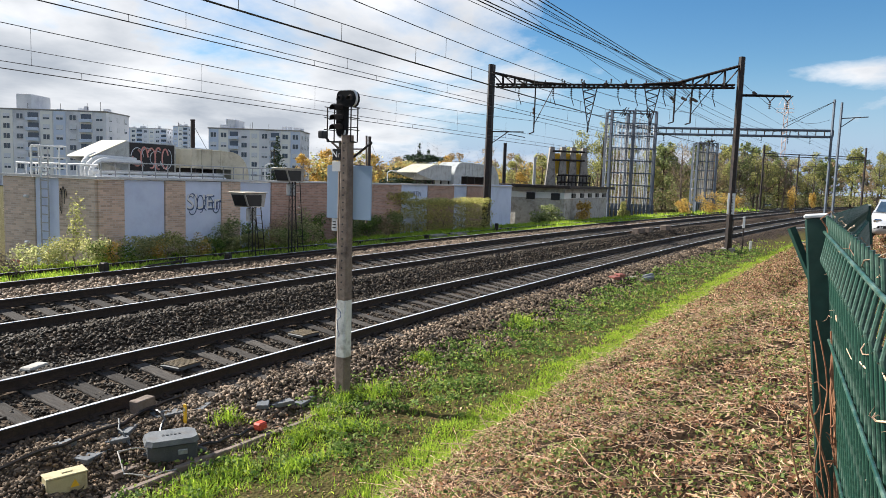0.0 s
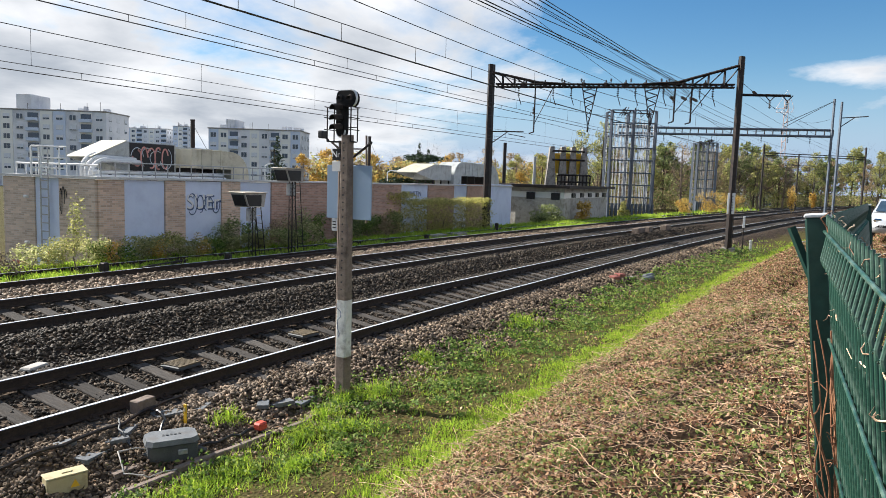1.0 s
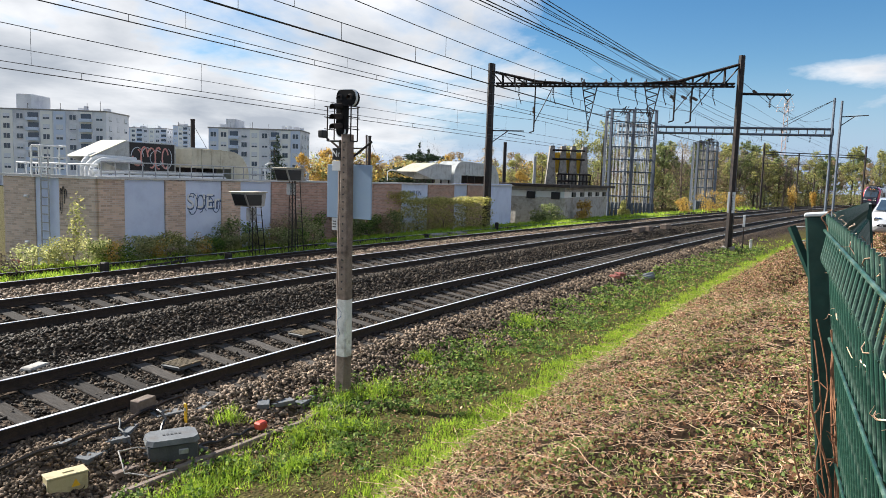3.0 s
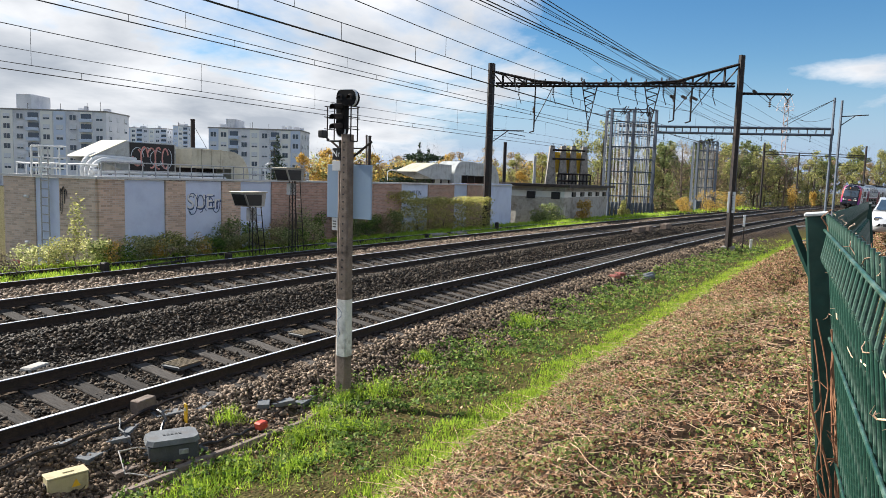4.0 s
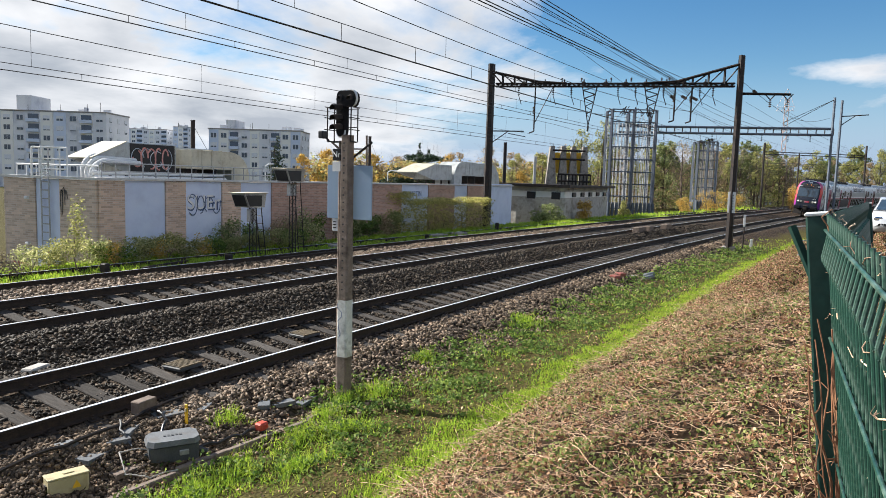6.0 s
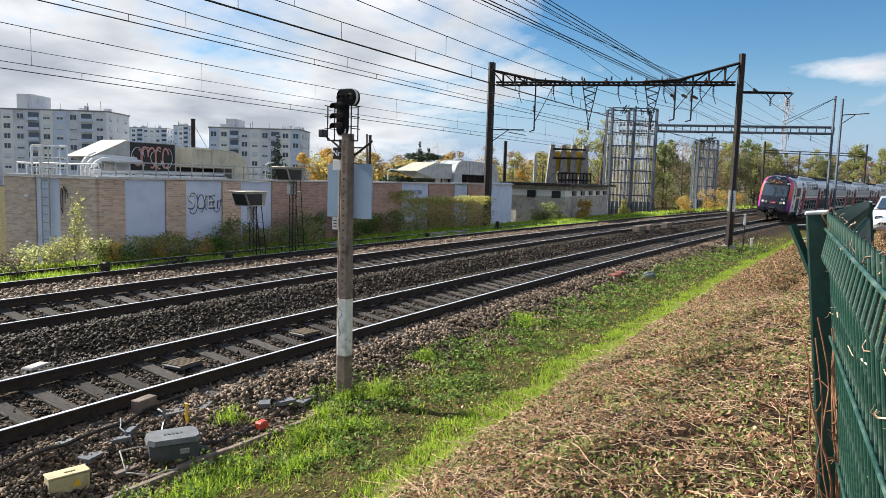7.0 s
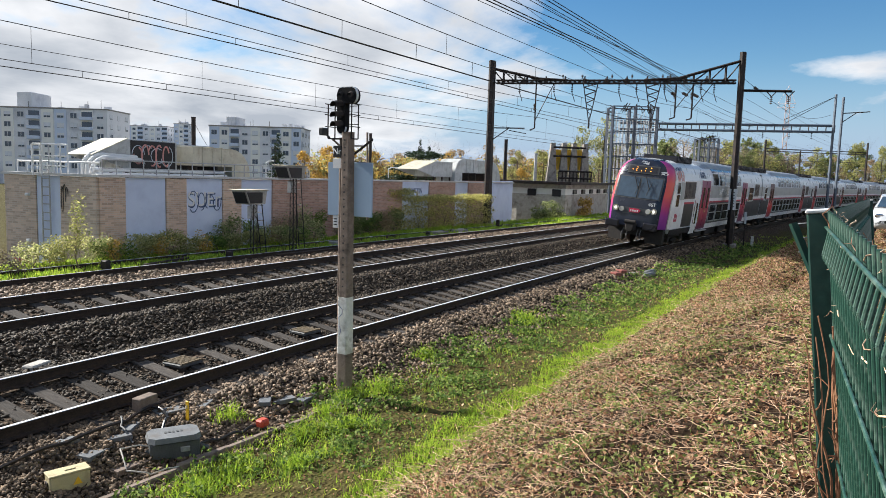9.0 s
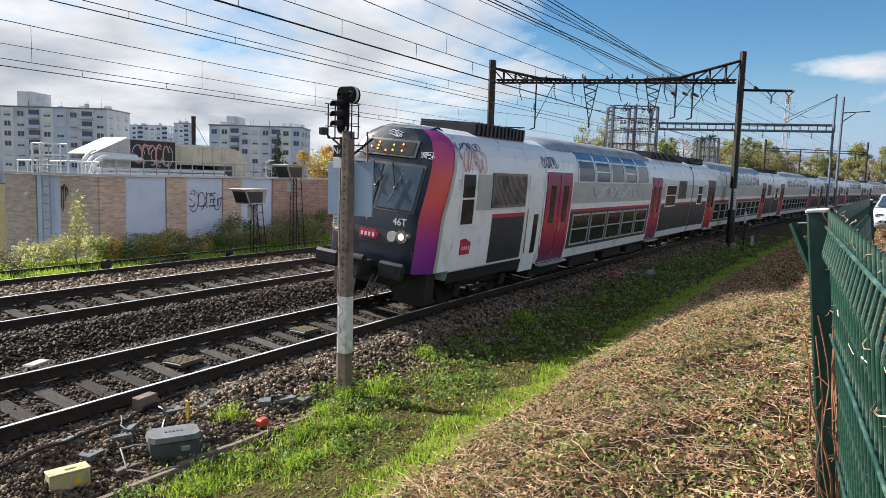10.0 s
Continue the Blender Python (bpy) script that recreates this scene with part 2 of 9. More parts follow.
MAT = {
    "rail_side": surface("rail_rust", (0.020, 0.015, 0.012), (0.055, 0.037, 0.027), 12, 0.75, 0.2, 0.3),
    # Near-white, half-metal base puts the rail's bright glint into its colour.
    "rail_head": surface("polished_rail_glint", (0.80, 0.81, 0.83), (0.90, 0.91, 0.93), 3, 0.26, 0.4, 0.0),
    "sleeper": surface("sleeper_wood", (0.022, 0.019, 0.017), (0.125, 0.113, 0.102), 4, 0.85, 0, 0.5, 40, (0.05, 0.04, 0.032), 2.5, 0, 0.4, (6, 1, 1), specular=0.15),
    "stone": surface("ballast_stone", (0.060, 0.042, 0.028), (0.32, 0.235, 0.16), 9, 0.75, 0, 0.2, 50, None, 1, 0.55),
    "dark_stone": surface("dark_ballast_stone", (0.012, 0.009, 0.006), (0.088, 0.069, 0.050), 9, 0.7, 0, 0.2, 50, None, 1, 0.75, specular=0.22),
    "brown_stone": surface("darker_brown_ballast_stone", (0.040, 0.028, 0.020), (0.21, 0.155, 0.105), 9, 0.8, 0, 0.2, 50, None, 1, 0.7, specular=0.2),
    "steel_dark": surface("painted_dark_steel", (0.014, 0.012, 0.012), (0.036, 0.029, 0.026), 6, 0.6, 0.3, 0.2, 60, (0.055, 0.034, 0.026), 3),
    "steel_blue": surface("blue_grey_steel", (0.09, 0.11, 0.14), (0.16, 0.19, 0.23), 6, 0.5, 0.4, 0.1),
    "galv": surface("galvanised_steel", (0.30, 0.31, 0.32), (0.46, 0.47, 0.48), 8, 0.5, 0.6, 0.1),
    "wire": surface("weathered_wire", (0.03, 0.03, 0.03), (0.07, 0.065, 0.06), 8, 0.6, 0.3, 0.0),
    "concrete": surface("weathered_concrete", (0.20, 0.185, 0.165), (0.36, 0.33, 0.29), 7, 0.85, 0, 0.4, 70, (0.13, 0.11, 0.09), 2.2),
    "concrete_pale": surface("pale_concrete", (0.34, 0.32, 0.29), (0.50, 0.48, 0.44), 5, 0.85, 0, 0.3, 60, (0.22, 0.20, 0.17), 1.5),
    "post_brown": surface("old_brown_concrete", (0.13, 0.098, 0.078), (0.25, 0.195, 0.16), 8, 0.85, 0, 0.5, 80, (0.06, 0.045, 0.035), 3),
    "white_paint": surface("worn_white_paint", (0.52, 0.52, 0.49), (0.74, 0.74, 0.71), 5, 0.6, 0, 0.2, 60, (0.34, 0.33, 0.30), 6),
    "sign_blue": surface("grey_blue_plate", (0.27, 0.37, 0.50), (0.30, 0.40, 0.53), 2, 0.45, 0, 0.0),
    "black": surface("black_enamel", (0.012, 0.012, 0.013), (0.025, 0.025, 0.027), 5, 0.4, 0, 0.05),
    "matt_black": surface("matt_black_paint", (0.006, 0.006, 0.007), (0.014, 0.014, 0.015), 5, 0.8, 0, 0.05, specular=0.15),
    "shrub_pale": leafy("pale_shrub_leaves", (0.16, 0.19, 0.06), (0.68, 0.64, 0.34), (0.40, 0.42, 0.18), 0.7),
    "hedge_leaf": leafy("yellowing_hedge_leaves", (0.22, 0.23, 0.06), (0.80, 0.70, 0.26), (0.54, 0.52, 0.20), 0.72),
    "grey_box": surface("grey_cast_box", (0.095, 0.105, 0.115), (0.17, 0.18, 0.19), 6, 0.6, 0, 0.2, 80, (0.12, 0.11, 0.10), 4),
    "dark_box": surface("dark_cast_box", (0.045, 0.05, 0.052), (0.09, 0.095, 0.10), 6, 0.6, 0, 0.2),
    "beige_box": surface("beige_box_paint", (0.42, 0.36, 0.20), (0.55, 0.48, 0.29), 5, 0.6, 0, 0.15, 70, (0.28, 0.22, 0.12), 5),
    "yellow": surface("yellow_marker", (0.72, 0.40, 0.02), (0.85, 0.52, 0.04), 4, 0.5, 0, 0.05),
    "red": surface("red_plastic", (0.42, 0.05, 0.03), (0.58, 0.09, 0.05), 5, 0.55, 0, 0.05, 60, (0.25, 0.05, 0.04), 6),
    "brick": surface("brown_brick", (0.22, 0.145, 0.10), (0.37, 0.26, 0.19), 3, 0.85, 0, 0.3, 40, (0.17, 0.115, 0.085), 0.9, 0, 0.16),
    "brick_dark": surface("red_brown_brick", (0.15, 0.085, 0.06), (0.25, 0.155, 0.115), 3, 0.85, 0, 0.3, 40, (0.11, 0.07, 0.05), 0.9, 0, 0.16),
    "brick_pale": surface("sand_brick", (0.36, 0.27, 0.20), (0.50, 0.39, 0.30), 3, 0.85, 0, 0.3, 40, (0.28, 0.20, 0.15), 0.9, 0, 0.14),
    "blue_panel": surface("pale_blue_render", (0.54, 0.61, 0.78), (0.62, 0.69, 0.84), 1.5, 0.7, 0, 0.05, 40, (0.50, 0.56, 0.72), 1.1),
    "coping": surface("grey_coping", (0.42, 0.42, 0.42), (0.60, 0.60, 0.59), 4, 0.6, 0.1, 0.1),
    "duct": surface("cream_duct_metal", (0.46, 0.43, 0.33), (0.60, 0.56, 0.45), 3, 0.55, 0.1, 0.1, 40, (0.36, 0.31, 0.23), 2),
    "duct_grey": surface("grey_duct_metal", (0.38, 0.40, 0.40), (0.54, 0.56, 0.55), 3, 0.5, 0.2, 0.1, 40, (0.30, 0.30, 0.28), 2),
    "roof_felt": surface("roof_gravel", (0.20, 0.19, 0.18), (0.34, 0.33, 0.31), 6, 0.9, 0, 0.4),
    "spray_black": surface("black_spray_paint", (0.014, 0.013, 0.014), (0.03, 0.028, 0.03), 5, 0.5, 0, 0.02),
    "spray_pink": surface("pink_spray_paint", (0.62, 0.27, 0.23), (0.75, 0.38, 0.33), 5, 0.5, 0, 0.02),
    "spray_white": surface("silver_spray_paint", (0.50, 0.54, 0.60), (0.66, 0.69, 0.74), 5, 0.5, 0, 0.02),
    "spray_blue": surface("dark_blue_spray_paint", (0.05, 0.08, 0.17), (0.08, 0.12, 0.24), 5, 0.5, 0, 0.02),
    "spray_red": surface("red_spray_paint", (0.50, 0.08, 0.07), (0.62, 0.13, 0.10), 5, 0.5, 0, 0.02),
    # Bluish cast in the wall colour stands for distance haze.
    "render": surface("haze_tinted_render", (0.66, 0.67, 0.71), (0.76, 0.77, 0.80), 0.4, 0.8, 0, 0.05, 6, (0.42, 0.44, 0.50), 0.12),
    "render_cream": surface("cream_render", (0.76, 0.755, 0.72), (0.82, 0.815, 0.78), 0.4, 0.8, 0, 0.05, 6),
    "render_blue": surface("blue_grey_render", (0.52, 0.60, 0.74), (0.60, 0.67, 0.80), 0.4, 0.8, 0, 0.05, 6),
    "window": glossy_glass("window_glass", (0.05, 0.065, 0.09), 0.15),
    "shutter": surface("rolled_shutter", (0.58, 0.61, 0.66), (0.72, 0.74, 0.78), 3, 0.7, 0, 0.05),
    "green_post": surface("dark_green_paint", (0.005, 0.028, 0.023), (0.010, 0.048, 0.04), 6, 0.45, 0.1, 0.05, 60, (0.03, 0.07, 0.055), 4),
    "green_mesh": surface("green_coated_wire", (0.011, 0.042, 0.030), (0.026, 0.085, 0.062), 14, 0.35, 0.0, 0.1, 90, (0.10, 0.16, 0.13), 30),
    "post_cap": surface("weathered_cap", (0.42, 0.45, 0.46), (0.60, 0.62, 0.62), 6, 0.6, 0.0, 0.1),
    "tendril": surface("pale_tendrils", (0.26, 0.21, 0.14), (0.46, 0.38, 0.28), 20, 0.8, 0, 0.05),
    "beacon": surface("beacon_wood", (0.07, 0.052, 0.030), (0.17, 0.128, 0.075), 6, 0.8, 0, 0.2),
    "vine": surface("dry_vine_bark", (0.17, 0.075, 0.04), (0.36, 0.19, 0.10), 14, 0.8, 0, 0.2),
    "twig": surface("dry_stems", (0.16, 0.08, 0.05), (0.84, 0.60, 0.40), 8, 0.8, 0, 0.1, 50, None, 1, 0.6),
    "bark": surface("tree_bark", (0.045, 0.035, 0.028), (0.12, 0.095, 0.075), 6, 0.9, 0, 0.6),
    "dead_leaf": leafy("dead_leaves", (0.045, 0.022, 0.014), (0.84, 0.57, 0.36), (0.40, 0.20, 0.11), 0.35),
    "ivy": leafy("small_green_leaves", (0.07, 0.12, 0.03), (0.46, 0.50, 0.17), (0.22, 0.28, 0.075), 0.45),
    "grass": leafy("grass_blades", (0.16, 0.29, 0.03), (0.54, 0.63, 0.09), (0.34, 0.50, 0.05), 0.55),
    "weed": leafy("weed_leaves", (0.045, 0.095, 0.022), (0.34, 0.42, 0.11), (0.13, 0.215, 0.045), 0.45),
    "foliage": leafy("green_foliage", (0.075, 0.115, 0.042), (0.45, 0.47, 0.21), (0.235, 0.285, 0.11), 0.5),
    "foliage_light": leafy("yellow_green_foliage", (0.17, 0.195, 0.065), (0.61, 0.56, 0.23), (0.37, 0.375, 0.135), 0.5),
    "foliage_gold": leafy("golden_foliage", (0.38, 0.24, 0.07), (0.78, 0.56, 0.16), (0.58, 0.39, 0.10), 0.5),
    "foliage_rust": leafy("rust_foliage", (0.20, 0.145, 0.09), (0.57, 0.45, 0.28), (0.36, 0.265, 0.155), 0.4),
    "foliage_dark": leafy("dark_evergreen", (0.012, 0.028, 0.014), (0.045, 0.07, 0.03), (0.025, 0.05, 0.022), 0.15),
    "bare_twigs": surface("bare_twigs", (0.10, 0.075, 0.055), (0.22, 0.17, 0.13), 3, 0.9, 0, 0.1, 20, None, 1, 0.3),
    # train
    "t_white": surface("train_white_paint", (0.84, 0.84, 0.83), (0.90, 0.90, 0.89), 2, 0.32, 0, 0.02, 30, (0.72, 0.71, 0.69), 1.4),
    "t_silver": surface("train_silver_paint", (0.62, 0.65, 0.68), (0.72, 0.74, 0.76), 2, 0.30, 0.1, 0.02, 30, (0.64, 0.66, 0.68), 1.4),
    "t_grey": surface("train_grey_paint", (0.44, 0.44, 0.41), (0.50, 0.50, 0.47), 2, 0.4, 0, 0.02, 30, (0.38, 0.375, 0.35), 1.8),
    "t_dark": surface("train_anthracite_paint", (0.028, 0.032, 0.037), (0.045, 0.05, 0.055), 2, 0.38, 0, 0.02),
    "t_black": surface("train_black_paint", (0.010, 0.010, 0.014), (0.02, 0.02, 0.026), 2, 0.3, 0, 0.02),
    "t_under": surface("train_underframe_dirt", (0.010, 0.009, 0.009), (0.032, 0.028, 0.025), 5, 0.85, 0, 0.3),
    "t_red": surface("train_carmine_stripe", (0.46, 0.02, 0.06), (0.52, 0.03, 0.08), 2, 0.35, 0, 0.02),
    "t_navy": surface("cab_navy_paint", (0.010, 0.014, 0.026), (0.017, 0.022, 0.038), 2, 0.25, 0, 0.02, specular=0.5),
    "t_roof": surface("train_roof_grey", (0.24, 0.26, 0.28), (0.36, 0.38, 0.40), 2, 0.45, 0.2, 0.05, 30, (0.16, 0.165, 0.17), 1.5),
    "t_glass": surface("train_glass", (0.014, 0.016, 0.018), (0.035, 0.036, 0.036), 3, 0.10, 0.0, 0.0, specular=0.28),
    "grille": surface("soiled_grille", (0.17, 0.14, 0.12), (0.28, 0.235, 0.20), 3, 0.7, 0, 0.1, 40, (0.10, 0.085, 0.075), 1.6),
    "t_screen": glossy_glass("windscreen_glass", (0.03, 0.05, 0.075), 0.06),
    # Blue base stands in for the sky mirrored in the upper panes.
    "sky_pane": surface("sky_coloured_roof_pane", (0.05, 0.10, 0.20), (0.07, 0.13, 0.25), 3, 0.08, 0.0, 0.0, specular=0.7),
    "t_chrome": surface("headlamp_chrome", (0.65, 0.66, 0.68), (0.8, 0.8, 0.8), 3, 0.15, 1.0, 0.0),
    "lamp_on": glow("headlamp_glow", (1.0, 0.95, 0.86), 0.25),
    "led": glow("amber_led", (1.0, 0.36, 0.03), 2.2),
    "car_paint": surface("silver_car_paint", (0.58, 0.60, 0.63), (0.66, 0.68, 0.70), 2, 0.22, 0.3, 0.0),
    "tyre": surface("tyre_rubber", (0.015, 0.015, 0.015), (0.03, 0.03, 0.03), 8, 0.85, 0, 0.1),
    "crate": surface("faded_red_plastic", (0.22, 0.06, 0.045), (0.33, 0.11, 0.085), 5, 0.7, 0, 0.1, 60, (0.14, 0.08, 0.06), 6),
    "steel_navy": surface("dark_blue_grey_steel", (0.05, 0.065, 0.09), (0.10, 0.12, 0.155), 6, 0.55, 0.3, 0.1),
    "crane": surface("faded_crane_paint", (0.55, 0.40, 0.36), (0.66, 0.50, 0.45), 0.5, 0.7, 0, 0.0),
    "porcelain": surface("white_porcelain_rods", (0.50, 0.51, 0.53), (0.80, 0.80, 0.79), 3, 0.4, 0, 0.05, 20, (0.40, 0.37, 0.35), 1.5),
    "sill": surface("white_plastic", (0.62, 0.63, 0.63), (0.72, 0.73, 0.73), 3, 0.5, 0, 0.02),
    "asphalt": surface("asphalt", (0.045, 0.045, 0.045), (0.075, 0.073, 0.07), 6, 0.9, 0, 0.3),
}


def gradient_paint(name, stops, rough=0.32):
    """Body paint that fades along the thing's own height."""
    m = bpy.data.materials.new(name)
    m.use_nodes = True
    nt = m.node_tree
    b = nt.nodes["Principled BSDF"]
    tc = nt.nodes.new("ShaderNodeTexCoord")
    sep = nt.nodes.new("ShaderNodeSeparateXYZ")
    nt.links.new(tc.outputs["Object"], sep.inputs[0])
    mr = nt.nodes.new("ShaderNodeMapRange")
    mr.inputs["From Min"].default_value, mr.inputs["From Max"].default_value = stops[0][0], stops[-1][0]
    nt.links.new(sep.outputs["Z"], mr.inputs["Value"])
    ramp = nt.nodes.new("ShaderNodeValToRGB")
    lo, hi = stops[0][0], stops[-1][0]
    els = ramp.color_ramp.elements
    els[0].color, els[1].color = (*stops[0][1], 1), (*stops[-1][1], 1)
    for z, c in stops[1:-1]:
        e = els.new((z - lo) / (hi - lo))
        e.color = (*c, 1)
    nt.links.new(mr.outputs[0], ramp.inputs[0])
    n = nt.nodes.new("ShaderNodeTexNoise")
    n.inputs["Scale"].default_value = 2.2
    nt.links.new(tc.outputs["Object"], n.inputs["Vector"])
    rr = nt.nodes.new("ShaderNodeMapRange")
    rr.inputs["To Min"].default_value, rr.inputs["To Max"].default_value = rough - 0.06, rough + 0.1
    nt.links.new(n.outputs["Fac"], rr.inputs["Value"])
    nt.links.new(rr.outputs[0], b.inputs["Roughness"])
    nt.links.new(ramp.outputs[0], b.inputs["Base Color"])
    return m


MAT["cab_red"] = gradient_paint("cab_red_to_violet", [(1.0, (0.16, 0.025, 0.24)), (1.7, (0.30, 0.03, 0.28)), (2.25, (0.52, 0.04, 0.12)), (2.7, (0.70, 0.075, 0.06)), (3.3, (0.68, 0.085, 0.06)), (3.8, (0.50, 0.035, 0.16)), (4.4, (0.24, 0.025, 0.20))])
MAT["door_red"] = gradient_paint("door_red_to_plum", [(0.8, (0.13, 0.04, 0.10)), (1.4, (0.36, 0.03, 0.08)), (2.0, (0.56, 0.045, 0.085)), (2.7, (0.32, 0.022, 0.085)), (3.6, (0.23, 0.022, 0.09))])
MAT["door_dark"] = gradient_paint("door_red_to_black", [(0.8, (0.32, 0.02, 0.04)), (1.5, (0.62, 0.05, 0.05)), (2.1, (0.55, 0.04, 0.05)), (2.5, (0.12, 0.03, 0.035)), (3.6, (0.10, 0.035, 0.04))])


# ---------------- mesh helpers ----------------
def mesh_object(name, verts, faces, material, parent=None, label="", smooth=False):
    me = bpy.data.meshes.new(name)
    me.from_pydata([tuple(v) for v in verts], [], [tuple(int(i) for i in f) for f in faces])
    if material:
        me.materials.append(material)
    if smooth:
        me.polygons.foreach_set("use_smooth", [True] * len(me.polygons))
    me.update()
    ob = new(name, me)
    if parent:
        ob.parent = parent
    if label:
        tagged(ob, label)
    return ob


def part(name, bm, material, parent, label="", smooth=False):
    """One mesh object under a thing or under a part."""
    me = bpy.data.meshes.new(name)
    bmesh.ops.recalc_face_normals(bm, faces=bm.faces)
    bm.to_mesh(me)
    bm.free()
    if smooth:
        me.polygons.foreach_set("use_smooth", [True] * len(me.polygons))
    me.materials.append(material)
    ob = new(name, me)
    if parent:
        ob.parent = parent
    if label:
        tagged(ob, label)
    return ob


def thing(name, x, y, z, label, category, group="", kind="", rz=0):
    ob = new(name)
    ob.empty_display_size = 0.2
    ob.matrix_basis = pose(x, y, z, 0, 0, rz)
    return tagged(ob, label, category, group, kind)


def box(bm, c, size, rot=None, bevel=0.0):
    """A box round c, optionally turned and with its edges broken."""
    m = Matrix.Translation(c) @ (rot.to_4x4() if rot else Matrix.Identity(4)) @ Matrix.Diagonal((*size, 1))
    got = bmesh.ops.create_cube(bm, size=1.0, matrix=m)
    if bevel:
        edges = {e for v in got["verts"] for e in v.link_edges}
        bmesh.ops.bevel(bm, geom=list(edges), offset=bevel, segments=1, affect="EDGES")


def rod(bm, a, b, r0, r1=None, n=8, caps=True):
    """A tapered rod from a to b."""
    a, b = Vector(a), Vector(b)
    d = b - a
    if d.length < 1e-6:
        return
    m = Matrix.Translation((a + b) / 2) @ d.to_track_quat("Z", "Y").to_matrix().to_4x4()
    bmesh.ops.create_cone(bm, cap_ends=caps, segments=n, radius1=r0, radius2=r0 if r1 is None else r1, depth=d.length, matrix=m)


def tube(bm, pts, r, n=6):
    for a, b in zip(pts, pts[1:]):
        rod(bm, a, b, r, r, n)


def prism(bm, outline, a, b):
    """Extrude a closed outline: two functions give the two end points of each (u, v)."""
    lo = [bm.verts.new(a(u, v)) for u, v in outline]
    hi = [bm.verts.new(b(u, v)) for u, v in outline]
    n = len(outline)
    bm.faces.new(lo)
    bm.faces.new(list(reversed(hi)))
    for i in range(n):
        j = (i + 1) % n
        bm.faces.new((lo[i], hi[i], hi[j], lo[j]))


def angle_iron(bm, a, b, w):
    """A flat steel bar between two points."""
    rod(bm, a, b, w * 0.6, w * 0.6, 4)


# ---------------- the line's path ----------------
GAUGE = 1.505
CANT1, CANT2 = 0.171, 0.165
K0, K1, K_FAR = 0.00209, -1.909e-5, 0.002
PS = np.arange(-60, 460, 0.5)
_k100 = K0 + K1 * 100
_kap = np.where(PS < 100, K0 + K1 * PS, _k100 + (K_FAR - _k100) * np.clip((PS - 100) / 30, 0, 1))
_kap = np.where(PS < 0, K0, _kap)
PTH = np.cumsum(_kap) * 0.5
PTH -= np.interp(0, PS, PTH)
PX = np.cumsum(np.cos(PTH)) * 0.5
PX -= np.interp(0, PS, PX)
PY = -np.cumsum(np.sin(PTH)) * 0.5
PY += 8.833 - np.interp(0, PS, PY)


def on_path(s, v):
    """The place s along the line and v beyond its near rail, and the line's heading there."""
    x, y, th = np.interp(s, PS, PX), np.interp(s, PS, PY), np.interp(s, PS, PTH)
    return x + np.sin(th) * v, y + np.cos(th) * v, th


def across(x, y):
    """How far (x, y) lies beyond the near rail."""
    th = np.interp(x, PX, PTH)
    yc = np.interp(x, PX, PY) - np.where(x > PX[-1], np.tan(PTH[-1]) * (x - PX[-1]), 0) + np.where(x < PX[0], np.tan(PTH[0]) * (PX[0] - x), 0)
    return (y - yc) * np.cos(th)


PROFILE = ((-4.3, -0.52), (-3.4, -0.58), (-2.5, -0.64), (-1.5, -0.56), (-1.0, -0.36), (-0.62, -0.24), (0.0, -0.205), (1.5, -0.045), (2.1, -0.02),
           (2.55, -0.07), (2.95, 0.12), (3.38, 0.27), (4.23, 0.205), (5.73, 0.36), (6.5, 0.38), (7.3, 0.16), (8.6, 0.06), (10.0, 0.05), (11.6, 0.10), (12.6, 0.16),
           (14.0, 0.02), (16.0, -0.35), (22, -0.6), (35, -1.0), (80, -1.8), (300, -3.0), (3000, -8.0))


def fence_line(x):
    return np.where(x < 4.2, 0.05, 0.05 - 0.063 * (x - 4.2))


def ground_z(x, y):
    x, y = np.asarray(x, float), np.asarray(y, float)
    v = across(x, y)
    z = np.interp(v, [a for a, b in PROFILE], [b for a, b in PROFILE])
    vf = np.minimum(across(x, fence_line(x)), -6.6)
    u = np.clip((-4.3 - v) / (-4.3 - vf), 0, 1)
    rise = 1 - (1 - u) ** 1.55
    rise = rise * np.clip(u / 0.12, 0, 1) ** 0.5
    # the mound falls away beyond its crest
    fall = np.clip((x - 11.0) / 17.0, 0, 1)
    fall = 0.95 * fall * fall * (3 - 2 * fall) * np.clip((y + 2.2) / 1.6, 0, 1) * np.clip((-5.0 - v) / 1.9, 0, 1)
    bank = -0.52 + 2.14 * rise * (1 - fall)
    return np.where(v < -4.3, bank, z)


def bumpy(x, y, f, a):
    """Cheap smooth unevenness."""
    return a * (np.sin(x * f + 1.3) * np.cos(y * f * 1.27 + 0.4) + 0.5 * np.sin(x * f * 2.3 + y * f * 1.9) + 0.35 * np.cos(x * f * 4.1 - y * f * 3.7 + 2))


def ground_full(x, y):
    v = across(np.asarray(x, float), np.asarray(y, float))
    soft = np.where((v > -0.8) & (v < 12), 0.25, 1.0)
    return ground_z(x, y) + (bumpy(np.asarray(x, float), np.asarray(y, float), 1.9, 0.03) + bumpy(np.asarray(x, float) + 0.7, np.asarray(y, float), 6.3, 0.016)) * soft


def gz(x, y):
    return float(ground_full(np.array([x]), np.array([y]))[0])


